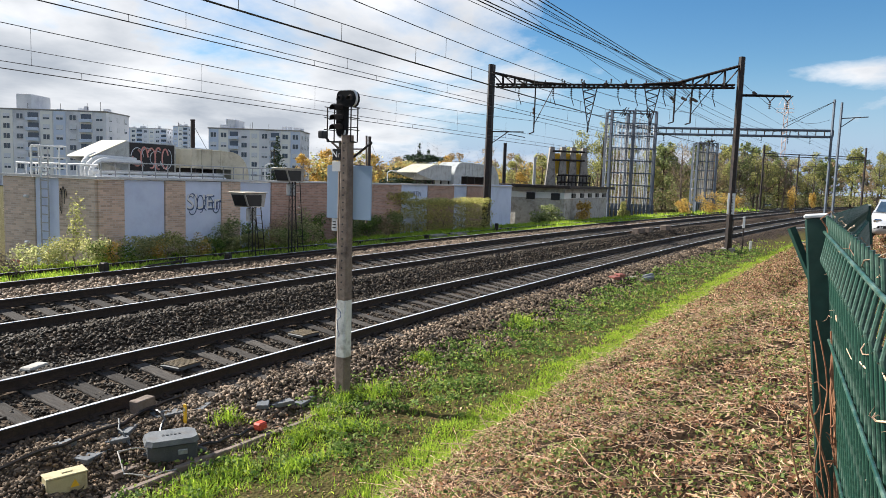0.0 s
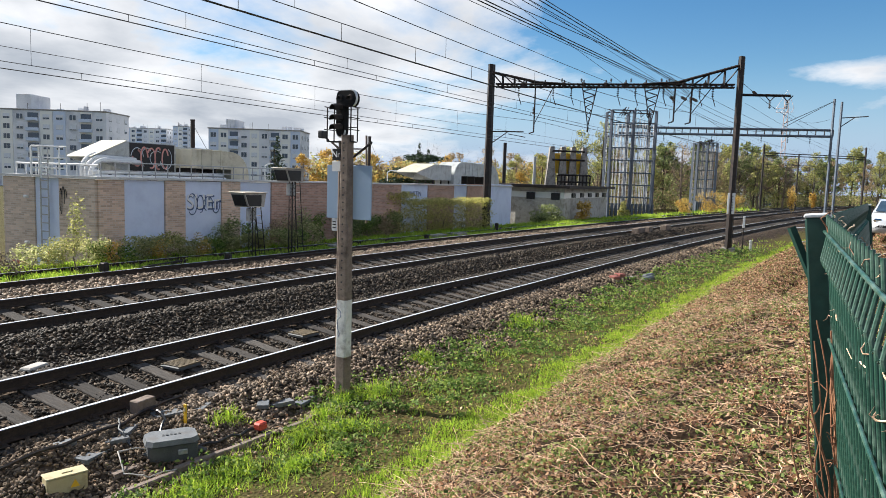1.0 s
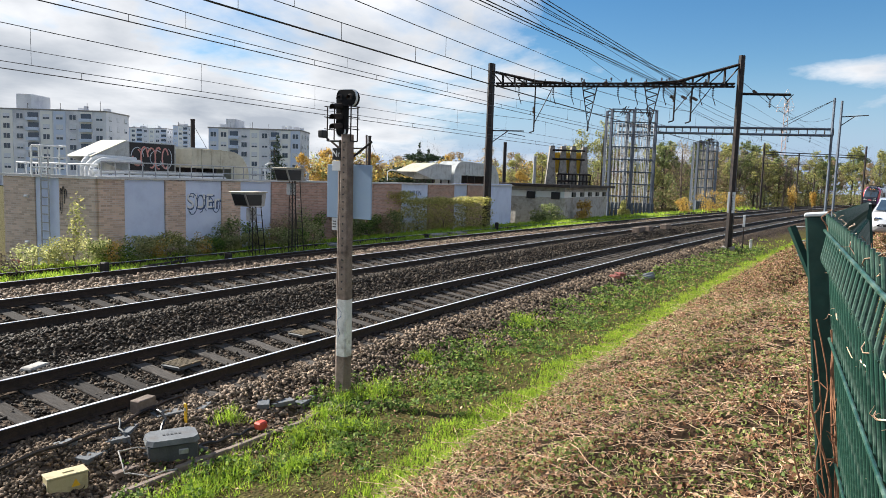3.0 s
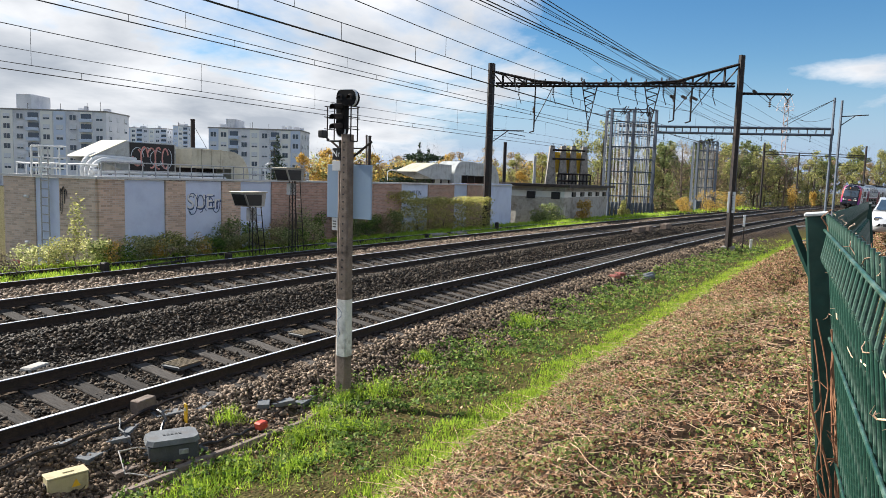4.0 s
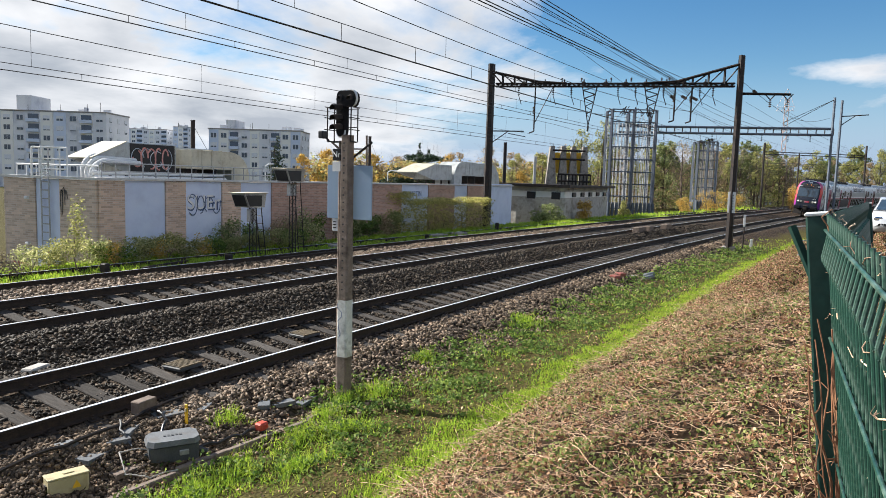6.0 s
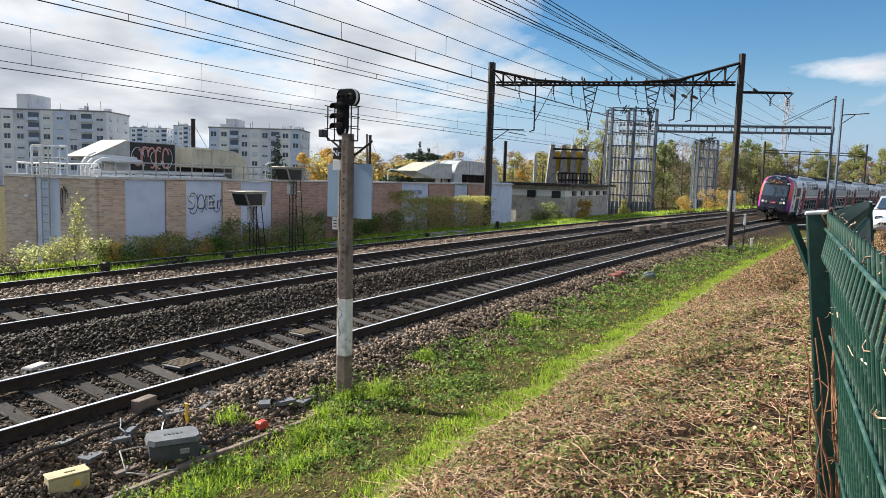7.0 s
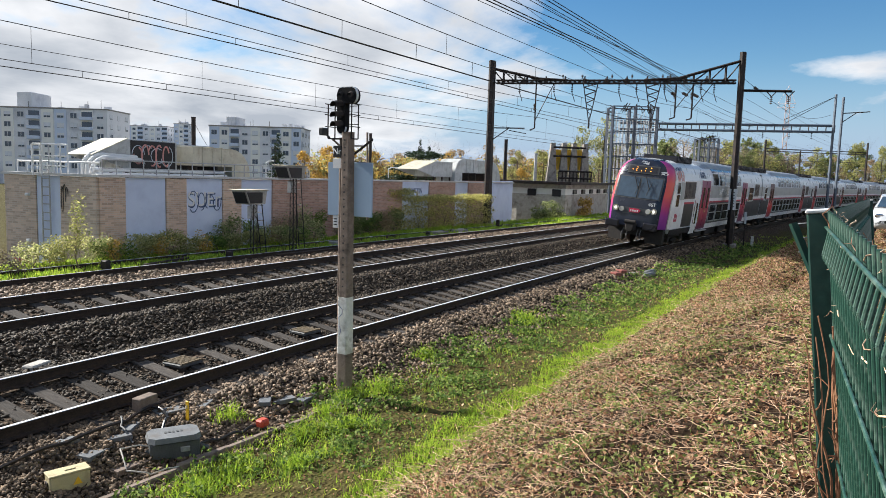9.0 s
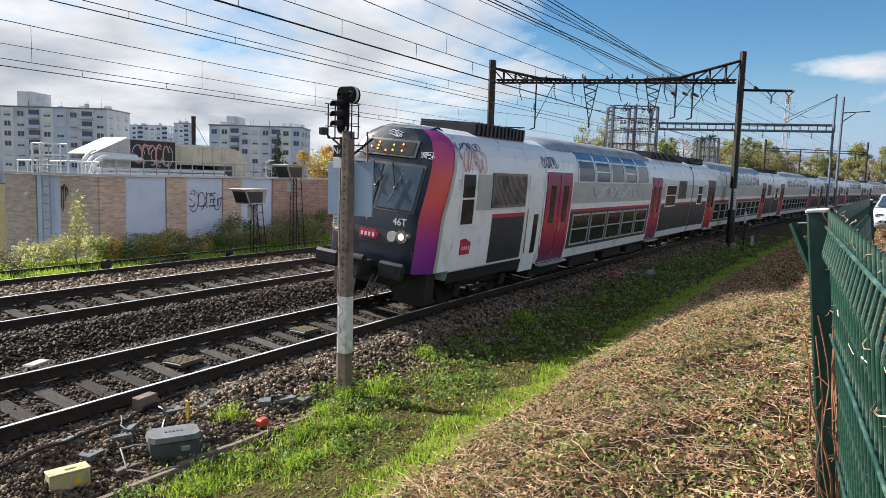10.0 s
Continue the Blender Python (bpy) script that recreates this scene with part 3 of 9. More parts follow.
def scatter(name, protos, pos, rot, scale, material, label, category, smooth=False):
    """Many small pieces joined into one object: protos are (verts, faces) arrays, taken in turn."""
    allv, allf, base = [], [], 0
    k = len(protos)
    for i, (pv, pf) in enumerate(protos):
        sel = slice(i, None, k)
        P, Rm, S = pos[sel], rot[sel], scale[sel]
        n = len(P)
        if not n:
            continue
        V = np.einsum("nij,nvj->nvi", Rm, pv[None] * S[:, None, :]) + P[:, None, :]
        F = pf[None] + (np.arange(n) * len(pv))[:, None, None] + base
        allv.append(V.reshape(-1, 3))
        allf.append(F.reshape(-1, pf.shape[1]))
        base += n * len(pv)
    V, F = np.concatenate(allv), np.concatenate(allf)
    me = bpy.data.meshes.new(name)
    me.vertices.add(len(V))
    me.vertices.foreach_set("co", V.astype(np.float32).ravel())
    nf, w = F.shape
    me.loops.add(nf * w)
    me.loops.foreach_set("vertex_index", F.astype(np.int32).ravel())
    me.polygons.add(nf)
    me.polygons.foreach_set("loop_start", (np.arange(nf) * w).astype(np.int32))
    me.polygons.foreach_set("loop_total", np.full(nf, w, np.int32))
    if smooth:
        me.polygons.foreach_set("use_smooth", np.ones(nf, bool))
    me.materials.append(material)
    me.update(calc_edges=True)
    me.validate()
    ob = new(name, me)
    return tagged(ob, label, category, "", "stuff") if label else ob


RNG = np.random.default_rng(7)


def spins(n, tilt=math.pi):
    """Random turns: any heading, tilted by up to tilt."""
    a, b, c = RNG.uniform(0, 2 * math.pi, n), RNG.normal(0, tilt, n), RNG.normal(0, tilt, n)
    ca, sa, cb, sb, cc, sc = np.cos(a), np.sin(a), np.cos(b), np.sin(b), np.cos(c), np.sin(c)
    Rz = np.zeros((n, 3, 3)); Rz[:, 0, 0] = ca; Rz[:, 0, 1] = -sa; Rz[:, 1, 0] = sa; Rz[:, 1, 1] = ca; Rz[:, 2, 2] = 1
    Rx = np.zeros((n, 3, 3)); Rx[:, 0, 0] = 1; Rx[:, 1, 1] = cb; Rx[:, 1, 2] = -sb; Rx[:, 2, 1] = sb; Rx[:, 2, 2] = cb
    Ry = np.zeros((n, 3, 3)); Ry[:, 1, 1] = 1; Ry[:, 0, 0] = cc; Ry[:, 0, 2] = sc; Ry[:, 2, 0] = -sc; Ry[:, 2, 2] = cc
    return Rz @ Rx @ Ry


# ---------------- ground ----------------
def build_ground():
    def steps(*runs):
        out = []
        for a, b, d in runs:
            out.extend(np.arange(a, b, d))
        return np.array(out)
    xs = np.concatenate([-np.geomspace(2500, 6, 22), steps((-5, 26, 0.2), (26, 60, 0.5), (60, 180, 2.0)), np.geomspace(180, 3000, 24)])
    ys = np.concatenate([-np.geomspace(2500, 9, 20), steps((-8, -1, 0.5), (-1, 13, 0.16), (13, 24, 0.35), (24, 70, 2.0)), np.geomspace(70, 3000, 22)])
    X, Y = np.meshgrid(xs, ys, indexing="ij")
    Z = ground_full(X.ravel(), Y.ravel()).reshape(X.shape)
    nx, ny = X.shape
    V = np.stack([X, Y, Z], -1).reshape(-1, 3)
    I = np.arange(nx * ny).reshape(nx, ny)
    F = np.stack([I[:-1, :-1], I[1:, :-1], I[1:, 1:], I[:-1, 1:]], -1).reshape(-1, 4)
    me = bpy.data.meshes.new("ground")
    me.from_pydata(V.tolist(), [], F.tolist())
    me.polygons.foreach_set("use_smooth", [True] * len(me.polygons))
    # what covers the soil: stones, grass, dry leaves
    v = across(V[:, 0], V[:, 1])
    wob = bumpy(V[:, 0], V[:, 1], 1.1, 0.22) + bumpy(V[:, 0], V[:, 1], 3.7, 0.1)
    stone = np.clip((v + wob * 1.4 + 2.1) / 0.6, 0, 1) * np.clip((10.6 - v - wob) / 0.5, 0, 1)
    leaf = np.clip((-4.95 - v + wob * 1.0) / 0.4, 0, 1)
    col = np.stack([stone, leaf, np.zeros_like(stone), np.ones_like(stone)], -1)
    at = me.color_attributes.new("cover", "FLOAT_COLOR", "POINT")
    at.data.foreach_set("color", col.astype(np.float32).ravel())
    ob = new("ground", me)
    m = bpy.data.materials.new("ground_cover")
    m.use_nodes = True
    nt = m.node_tree
    add, link = nt.nodes.new, nt.links.new
    b = nt.nodes["Principled BSDF"]
    tc = add("ShaderNodeTexCoord")
    a = add("ShaderNodeAttribute"); a.attribute_name = "cover"
    sep = add("ShaderNodeSeparateColor")
    link(a.outputs["Color"], sep.inputs[0])

    def tone(scale, c1, c2, kind="noise"):
        n = add("ShaderNodeTexNoise") if kind == "noise" else add("ShaderNodeTexVoronoi")
        n.inputs["Scale"].default_value = scale
        if kind == "noise":
            n.inputs["Detail"].default_value, n.inputs["Roughness"].default_value = 9, 0.7
        link(tc.outputs["Object"], n.inputs["Vector"])
        r = add("ShaderNodeValToRGB")
        e = r.color_ramp.elements
        e[0].position, e[0].color, e[1].position, e[1].color = 0.3, (*c1, 1), 0.7, (*c2, 1)
        if kind == "noise":
            link(n.outputs["Fac"], r.inputs[0])
        else:
            link(n.outputs["Color"], r.inputs[0])
        return r.outputs[0], n
    g, gn = tone(5.0, (0.030, 0.022, 0.010), (0.105, 0.095, 0.030))
    st, sn = tone(16.0, (0.020, 0.015, 0.011), (0.10, 0.074, 0.054), "voronoi")
    lf, ln = tone(14.0, (0.010, 0.007, 0.005), (0.060, 0.038, 0.022))
    m1 = add("ShaderNodeMix"); m1.data_type = "RGBA"
    link(sep.outputs[1], m1.inputs["Factor"]); link(g, m1.inputs["A"]); link(lf, m1.inputs["B"])
    m2 = add("ShaderNodeMix"); m2.data_type = "RGBA"
    link(sep.outputs[0], m2.inputs["Factor"]); link(m1.outputs["Result"], m2.inputs["A"]); link(st, m2.inputs["B"])
    link(m2.outputs["Result"], b.inputs["Base Color"])
    b.inputs["Roughness"].default_value = 0.95
    b.inputs["Specular IOR Level"].default_value = 0.08
    bp = add("ShaderNodeBump"); bp.inputs["Strength"].default_value, bp.inputs["Distance"].default_value = 0.8, 0.05
    link(sn.outputs["Distance"], bp.inputs["Height"]); link(bp.outputs[0], b.inputs["Normal"])
    me.materials.append(m)
    return tagged(ob, "railway embankment with ballast, bright grass and dry brown leaves", "ground", "", "structure")


build_ground()


# ---------------- tracks ----------------
def rail_mesh(name, v, z, s0, s1, parent, step=1.0):
    """A flat-bottom rail swept along the line; the running surface is a strip of its own."""
    prof = [(-0.075, -0.172), (0.075, -0.172), (0.075, -0.160), (0.014, -0.140), (0.010, -0.045), (0.036, -0.034), (0.036, -0.006), (0.030, 0.0), (-0.030, 0.0), (-0.036, -0.006), (-0.036, -0.034), (-0.010, -0.045), (-0.014, -0.140), (-0.075, -0.160)]
    ss = np.arange(s0, s1 + step / 2, step)
    V, F = [], []
    n = len(prof)
    for s in ss:
        for a, b in prof:
            x, y, th = on_path(s, v + a)
            V.append((x, y, z + b))
    for i in range(len(ss) - 1):
        for j in range(n):
            k = (j + 1) % n
            F.append((i * n + j, i * n + k, (i + 1) * n + k, (i + 1) * n + j))
    ob = mesh_object(name, V, F, MAT["rail_side"], parent, "rusty steel rail")
    W, H = [], []
    for s in ss:
        for a in (-0.027, 0.027):
            x, y, th = on_path(s, v + a)
            W.append((x, y, z + 0.003))
        for a in (-0.031, 0.031):
            x, y, th = on_path(s, v + a)
            W.append((x, y, z - 0.001))
    for i in range(len(ss) - 1):
        a, b = i * 4, (i + 1) * 4
        H += [(a, a + 1, b + 1, b), (a, b, b + 2, a + 2), (a + 1, a + 3, b + 3, b + 1)]
    mesh_object("running_surface", W, H, MAT["rail_head"], ob, "polished rail head with its glint in the colour")
    return ob


def sleeper_data():
    bm = bmesh.new()
    box(bm, (0, 0, -0.07), (0.24, 2.55, 0.14), None, 0.012)
    me = bpy.data.meshes.new("sleeper")
    bm.to_mesh(me)
    bm.free()
    me.materials.append(MAT["sleeper"])
    return me


def chair_data():
    bm = bmesh.new()
    box(bm, (0, 0, 0.012), (0.16, 0.34, 0.024), None, 0.006)
    for sx in (-1, 1):
        box(bm, (0.02 * sx, 0.11 * sx, 0.04), (0.05, 0.06, 0.035), None, 0.008)
        rod(bm, (0.02 * sx, 0.11 * sx, 0.05), (0.02 * sx, 0.11 * sx, 0.085), 0.018, 0.016, 6)
    me = bpy.data.meshes.new("rail_fastening")
    bm.to_mesh(me)
    bm.free()
    me.materials.append(MAT["rail_side"])
    return me


SLEEPER, CHAIR = sleeper_data(), chair_data()


def build_track(v, z, cant, s0, s1, count, label, fastenings=0):
    t = thing("railway_track", 0, 0, 0, label, "railway track", "parallel railway tracks", "structure")
    rail_mesh("rail", v, z, s0, s1, t)
    rail_mesh("rail", v + GAUGE, z + cant, s0, s1, t)
    lean = math.atan2(cant, GAUGE)
    for i in range(count):
        s = 0.35 + s0 + i * 0.6 + random.uniform(-0.03, 0.03)
        x, y, th = on_path(s, v + GAUGE / 2 + random.uniform(-0.04, 0.04))
        o = new("sleeper", SLEEPER)
        o.parent = t
        o.matrix_basis = Matrix.Translation((x, y, z + cant / 2 - 0.178 + random.uniform(-0.012, 0.004))) @ Euler((0, 0, -th + random.uniform(-0.02, 0.02))).to_matrix().to_4x4() @ Euler((lean, 0, 0)).to_matrix().to_4x4()
        if i < fastenings:
            for k, dv in enumerate((0, GAUGE)):
                x, y, th = on_path(s, v + dv)
                c = new("rail_fastening", CHAIR)
                c.parent = t
                c.matrix_basis = Matrix.Translation((x, y, z + cant * k - 0.172)) @ Euler((0, 0, -th)).to_matrix().to_4x4() @ Euler((lean, 0, 0)).to_matrix().to_4x4()
    return t


build_track(0.0, 0.0, CANT1, -6, 440, 270, "near running line with polished rails on grey wooden sleepers", 60)
build_track(4.226, 0.405, CANT2, -6, 440, 270, "second running line with rusty-sided rails on dark sleepers")
build_track(10.1, 0.21, 0.02, -6, 200, 120, "overgrown third track with rusty rails in the grass")


# ---------------- the train ----------------
SECTION = ((1.38, 0.80), (1.43, 1.00), (1.46, 1.60), (1.47, 2.40), (1.47, 3.10), (1.44, 3.50), (1.36, 3.85), (1.22, 4.12), (0.98, 4.30), (0.60, 4.42), (0.0, 4.46))


def half_width(z):
    zs, ys = [b for a, b in SECTION], [a for a, b in SECTION]
    return float(np.interp(z, zs, ys))


def side_panel(bm, x0, x1, z0, z1, off=0.012, side=-1, nz=1, slant=0.0):
    """A slab that follows the body side between two heights, standing off by off; slant shifts its front edge at the foot."""
    rows = []
    for k in range(nz + 1):
        z = z0 + (z1 - z0) * k / nz
        w = half_width(z)
        s = slant * (1 - k / nz)
        rows.append([Vector((x0 + s, side * (w + off), z)), Vector((x1, side * (w + off), z)), Vector((x1, side * (w - 0.02), z)), Vector((x0 + s, side * (w - 0.02), z))])
    vs = [[bm.verts.new(p) for p in r] for r in rows]
    for a, b in zip(vs, vs[1:]):
        for i in range(4):
            j = (i + 1) % 4
            bm.faces.new((a[i], a[j], b[j], b[i]))
    bm.faces.new(list(reversed(vs[0])))
    bm.faces.new(vs[-1])


def panel_part(name, material, parent, x0, x1, z0, z1, off=0.012, side=-1, nz=1, label="", slant=0.0):
    bm = bmesh.new()
    side_panel(bm, x0, x1, z0, z1, off, side, nz, slant)
    return part(name, bm, material, parent, label)


def body_shell(x0, x1, parent):
    """The car body between two ends."""
    ring = [(y, z) for y, z in SECTION] + [(-y, z) for y, z in reversed(SECTION[:-1])]
    bm = bmesh.new()
    a = [bm.verts.new((x0, y, z)) for y, z in ring]
    b = [bm.verts.new((x1, y, z)) for y, z in ring]
    n = len(ring)
    for i in range(n):
        j = (i + 1) % n
        bm.faces.new((a[i], a[j], b[j], b[i]))
    bm.faces.new(a)
    bm.faces.new(list(reversed(b)))
    return part("body", bm, MAT["t_silver"], parent, "silver-white body shell")


def framed_window(parent, x0, x1, z0, z1, side, frame_mat, nz=1, bar=True):
    """A window: surround standing proud, two panes, a glazing bar."""
    bm = bmesh.new()
    f = 0.055
    for a, b, c, d in ((x0, x1, z0, z0 + f), (x0, x1, z1 - f, z1), (x0, x0 + f, z0 + f, z1 - f), (x1 - f, x1, z0 + f, z1 - f)):
        side_panel(bm, a, b, c, d, 0.034, side, 1 if (d - c) < 0.1 else max(1, nz))
    zm = z0 + (z1 - z0) * 0.52
    if bar:
        side_panel(bm, x0 + f, x1 - f, zm - 0.022, zm + 0.022, 0.03, side)
    w = part("window", bm, frame_mat, parent)
    for a, b in (((z0 + f, zm - 0.022), (zm + 0.022, z1 - f)) if bar else ((z0 + f, z1 - f),)):
        panel_part("pane", MAT["t_glass"], w, x0 + f, x1 - f, a, b, 0.020, side, nz)
    return w


def double_door(parent, x0, x1, side, material):
    d = panel_part("door", material, parent, x0, x1, 0.78, 3.55, 0.020, side, 6, "red sliding double door")
    xm = (x0 + x1) / 2
    for a, b in ((x0 + 0.06, xm - 0.03), (xm + 0.03, x1 - 0.06)):
        panel_part("door_leaf", material, d, a, b, 0.83, 3.46, 0.040, side, 6)
        panel_part("pane", MAT["t_glass"], d, (a + b) / 2 - 0.17, (a + b) / 2 + 0.17, 2.0, 3.15, 0.052, side, 3)
        bm = bmesh.new()
        y = side * (half_width(2.0) + 0.07)
        xh = b - 0.1 if b < xm + 0.01 else a + 0.1
        rod(bm, (xh, y, 1.75), (xh, y, 2.05), 0.014)
        part("handle", bm, MAT["t_chrome"], d)
    bm = bmesh.new()
    box(bm, ((x0 + x1) / 2, side * 1.50, 0.72), (x1 - x0 + 0.1, 0.16, 0.06), None, 0.01)
    part("step", bm, MAT["galv"], d)
    bm = bmesh.new()
    for xx in (x0 - 0.03, x1 + 0.03):
        side_panel(bm, xx - 0.03, xx + 0.03, 0.86, 3.6, 0.03, side, 6)
    side_panel(bm, x0, x1, 3.55, 3.6, 0.03, side)
    part("door_frame", bm, MAT["t_white"], d)
    return d


def bogie(parent, xc):
    bm = bmesh.new()
    for sy in (-1, 1):
        box(bm, (xc, sy * 1.02, 0.60), (3.1, 0.16, 0.26), None, 0.04)
        box(bm, (xc, sy * 1.06, 0.78), (0.9, 0.22, 0.22), None, 0.04)
        for dx in (-1.25, 1.25):
            box(bm, (xc + dx, sy * 1.06, 0.46), (0.34, 0.24, 0.34), None, 0.05)
        rod(bm, (xc - 0.5, sy * 1.05, 0.35), (xc + 0.5, sy * 1.05, 0.35), 0.06)
    box(bm, (xc, 0, 0.62), (0.8, 2.0, 0.24))
    b = part("bogie", bm, MAT["t_under"], parent, "dirty dark bogie frame")
    for dx in (-1.25, 1.25):
        bm = bmesh.new()
        for sy in (-1, 1):
            rod(bm, (xc + dx, sy * 0.80, 0.46), (xc + dx, sy * 0.70, 0.46), 0.44, 0.44, 28)
            rod(bm, (xc + dx, sy * 0.70, 0.46), (xc + dx, sy * 0.67, 0.46), 0.47, 0.47, 28)
        rod(bm, (xc + dx, -0.8, 0.46), (xc + dx, 0.8, 0.46), 0.09, 0.09, 10)
        part("wheelset", bm, MAT["rail_side"], b, "steel wheels on an axle")


def underframe(parent, x0, x1):
    bm = bmesh.new()
    box(bm, ((x0 + x1) / 2, 0, 0.78), (x1 - x0, 2.7, 0.22), None, 0.02)
    for xc, l in ((7.6, 2.4), (11.0, 2.6), (14.2, 2.2), (17.3, 2.4)):
        box(bm, (xc, 0, 0.52), (l, 2.5, 0.42), None, 0.04)
    part("underframe", bm, MAT["t_under"], parent, "dark underframe with equipment boxes")


def tag_strokes(parent, x0, z0, w, h, material, seed, side=-1, n=7, thick=0.010):
    """Loose sprayed strokes on the body side that spell nothing."""
    rnd = random.Random(seed)
    bm = bmesh.new()
    x = x0
    for i in range(n):
        pts = []
        a0 = rnd.uniform(0, 6.28)
        for k in range(7):
            t = k / 6
            px = x + w / n * (0.5 + 0.75 * math.sin(a0 + t * 4.2))
            pz = z0 + h * (0.5 + 0.48 * math.cos(a0 * 1.7 + t * 5.1 + i))
            pts.append((px, side * (half_width(pz) + 0.030), pz))
        tube(bm, pts, thick, 4)
        x += w / n
    return part("graffiti", bm, material, parent, "sprayed scribble")


def car_sides(parent, layout, dark_door=False):
    """Panels, windows and doors on both sides of one car body."""
    doorm = MAT["door_dark"] if dark_door else MAT["door_red"]
    d1, d2 = layout["doors"]
    L0, L1 = layout["ends"]
    for side in (-1, 1):
        panel_part("skirt_band", MAT["t_white"], parent, d1[0] - 0.06 if layout.get("cab") else L0, L1, 0.76, 1.06, 0.012, side, 1, "white band along the sill")
        zones = [(L0, d1[0] - 0.06), (d1[1] + 0.06, d2[0] - 0.06), (d2[1] + 0.06, L1)]
        for k, (a, b) in enumerate(zones):
            if k == 0 and layout.get("cab"):
                continue
            panel_part("dark_band", MAT["t_dark"], parent, a, b, 1.06, 2.28, 0.010, side, 2, "anthracite lower side band")
            panel_part("red_line", MAT["t_red"], parent, a, b, 2.28, 2.37, 0.014, side, 1, "thin carmine line")
            panel_part("white_band", MAT["t_white"], parent, a, b, 2.37, 2.56, 0.010, side, 1)
            panel_part("grey_band", MAT["t_grey"], parent, a, b, 2.56, 3.27, 0.010, side, 2, "warm grey middle band")
        double_door(parent, *d1, side, doorm)
        double_door(parent, *d2, side, doorm)
        a, b = d1[1] + 0.25, d2[0] - 0.25
        n = layout["low"]
        for i in range(n):
            x0 = a + (b - a) * i / n
            framed_window(parent, x0 + 0.10, x0 + (b - a) / n - 0.10, 1.16, 2.2, side, MAT["t_grey"])
        for c, d, n in layout["upper"]:
            for i in range(n):
                x0 = c + (d - c) * i / n
                x1 = x0 + (d - c) / n
                framed_window(parent, x0 + 0.07, x1 - 0.07, 3.24, 4.0, side, MAT["t_silver"], 3, i % 2 == 1)
                panel_part("skylight", MAT["sky_pane"], parent, x0 + 0.12, x1 - 0.12, 4.0, 4.29, 0.022, side, 3, "curved roof pane coloured like reflected blue sky")
        for c, d in layout["end_windows"]:
            framed_window(parent, c, d, 2.2, 3.25, side, MAT["t_white"])
        for c, d in layout["vents"]:
            louvre(parent, c, d, side)


def louvre(parent, c, d, side):
    v = panel_part("intake_grille", MAT["grille"], parent, c, d, 2.55, 3.45, 0.045, side, 3, "soiled grille panel")
    bm = bmesh.new()
    n = 26
    for i in range(n):
        x = c + 0.08 + (d - c - 0.16) * i / (n - 1)
        side_panel(bm, x - 0.012, x + 0.012, 2.62, 3.38, 0.058, side, 3)
    part("slats", bm, MAT["grille"], v)


def roof_parts(parent, L0, L1, c, d, cab):
    bm = bmesh.new()
    n = 12
    pts = [(-1.12, 4.22), (-0.95, 4.42), (-0.6, 4.56), (0, 4.62), (0.6, 4.56), (0.95, 4.42), (1.12, 4.22)]
    rings = []
    for x, sc in ((c - 1.6, 0.0), (c - 0.6, 0.75), (c, 1.0), (d, 1.0), (d + 0.6, 0.75), (d + 1.6, 0.0)):
        rings.append([bm.verts.new((x, y, 4.10 + (z - 4.10) * (0.55 + 0.45 * sc))) for y, z in pts])
    for a, b in zip(rings, rings[1:]):
        for i in range(len(pts) - 1):
            bm.faces.new((a[i], a[i + 1], b[i + 1], b[i]))
    part("upper_roof", bm, MAT["t_roof"], parent, "raised grey upper-deck roof", True)
    for x0, x1 in (((3.0, 5.9),) if cab else ((L0 + 0.4, c - 2.0),)) + ((d + 2.0, L1 - 0.5),):
        if x1 - x0 < 0.8:
            continue
        bm = bmesh.new()
        box(bm, ((x0 + x1) / 2, 0, 4.50), (x1 - x0, 1.75, 0.30), None, 0.03)
        k = int((x1 - x0) / 0.22)
        for i in range(k):
            box(bm, (x0 + 0.1 + i * 0.22, 0, 4.52), (0.09, 1.82, 0.32), None, 0.01)
        part("roof_equipment", bm, MAT["t_black"], parent, "black ribbed roof equipment")


def rake(z):
    """How far the cab's face lies back at a height."""
    return float(np.interp(z, (0.75, 1.1, 2.3, 2.5, 3.5, 4.0, 4.35), (0.10, 0.0, 0.08, 0.14, 0.47, 0.64, 0.86)))


def cab_levels():
    return (1.06, 1.16, 1.5, 1.9, 2.3, 2.5, 2.8, 3.1, 3.5, 3.8, 4.05, 4.22, 4.34)


def cab_point(z, t):
    """A point of the cab's outline at a height: t from -1 (near flank) through 0 (nose) to 1."""
    w = half_width(z)
    x0 = rake(z)
    c = 0.50
    a = abs(t)
    s = 1 if t > 0 else -1
    if a < 0.7:
        y = (w - c) * a / 0.7
        x = x0 + 0.10 * (y / w) ** 2
    else:
        q = (a - 0.7) / 0.3 * math.pi / 2
        y = w - c + c * math.sin(q)
        x = x0 + 0.10 * ((w - c) / w) ** 2 + 0.72 * (1 - math.cos(q))
    return Vector((x, s * y, z))


def cab_skin(bm, t0, t1, n, z0=0, z1=4.5, off=0.0):
    zs = [z for z in cab_levels() if z0 <= z <= z1]
    grid = []
    for z in zs:
        row = []
        for i in range(n + 1):
            p = cab_point(z, t0 + (t1 - t0) * i / n)
            row.append(bm.verts.new(p + Vector((-off, 0, 0))))
        grid.append(row)
    for a, b in zip(grid, grid[1:]):
        for i in range(n):
            bm.faces.new((a[i], a[i + 1], b[i + 1], b[i]))


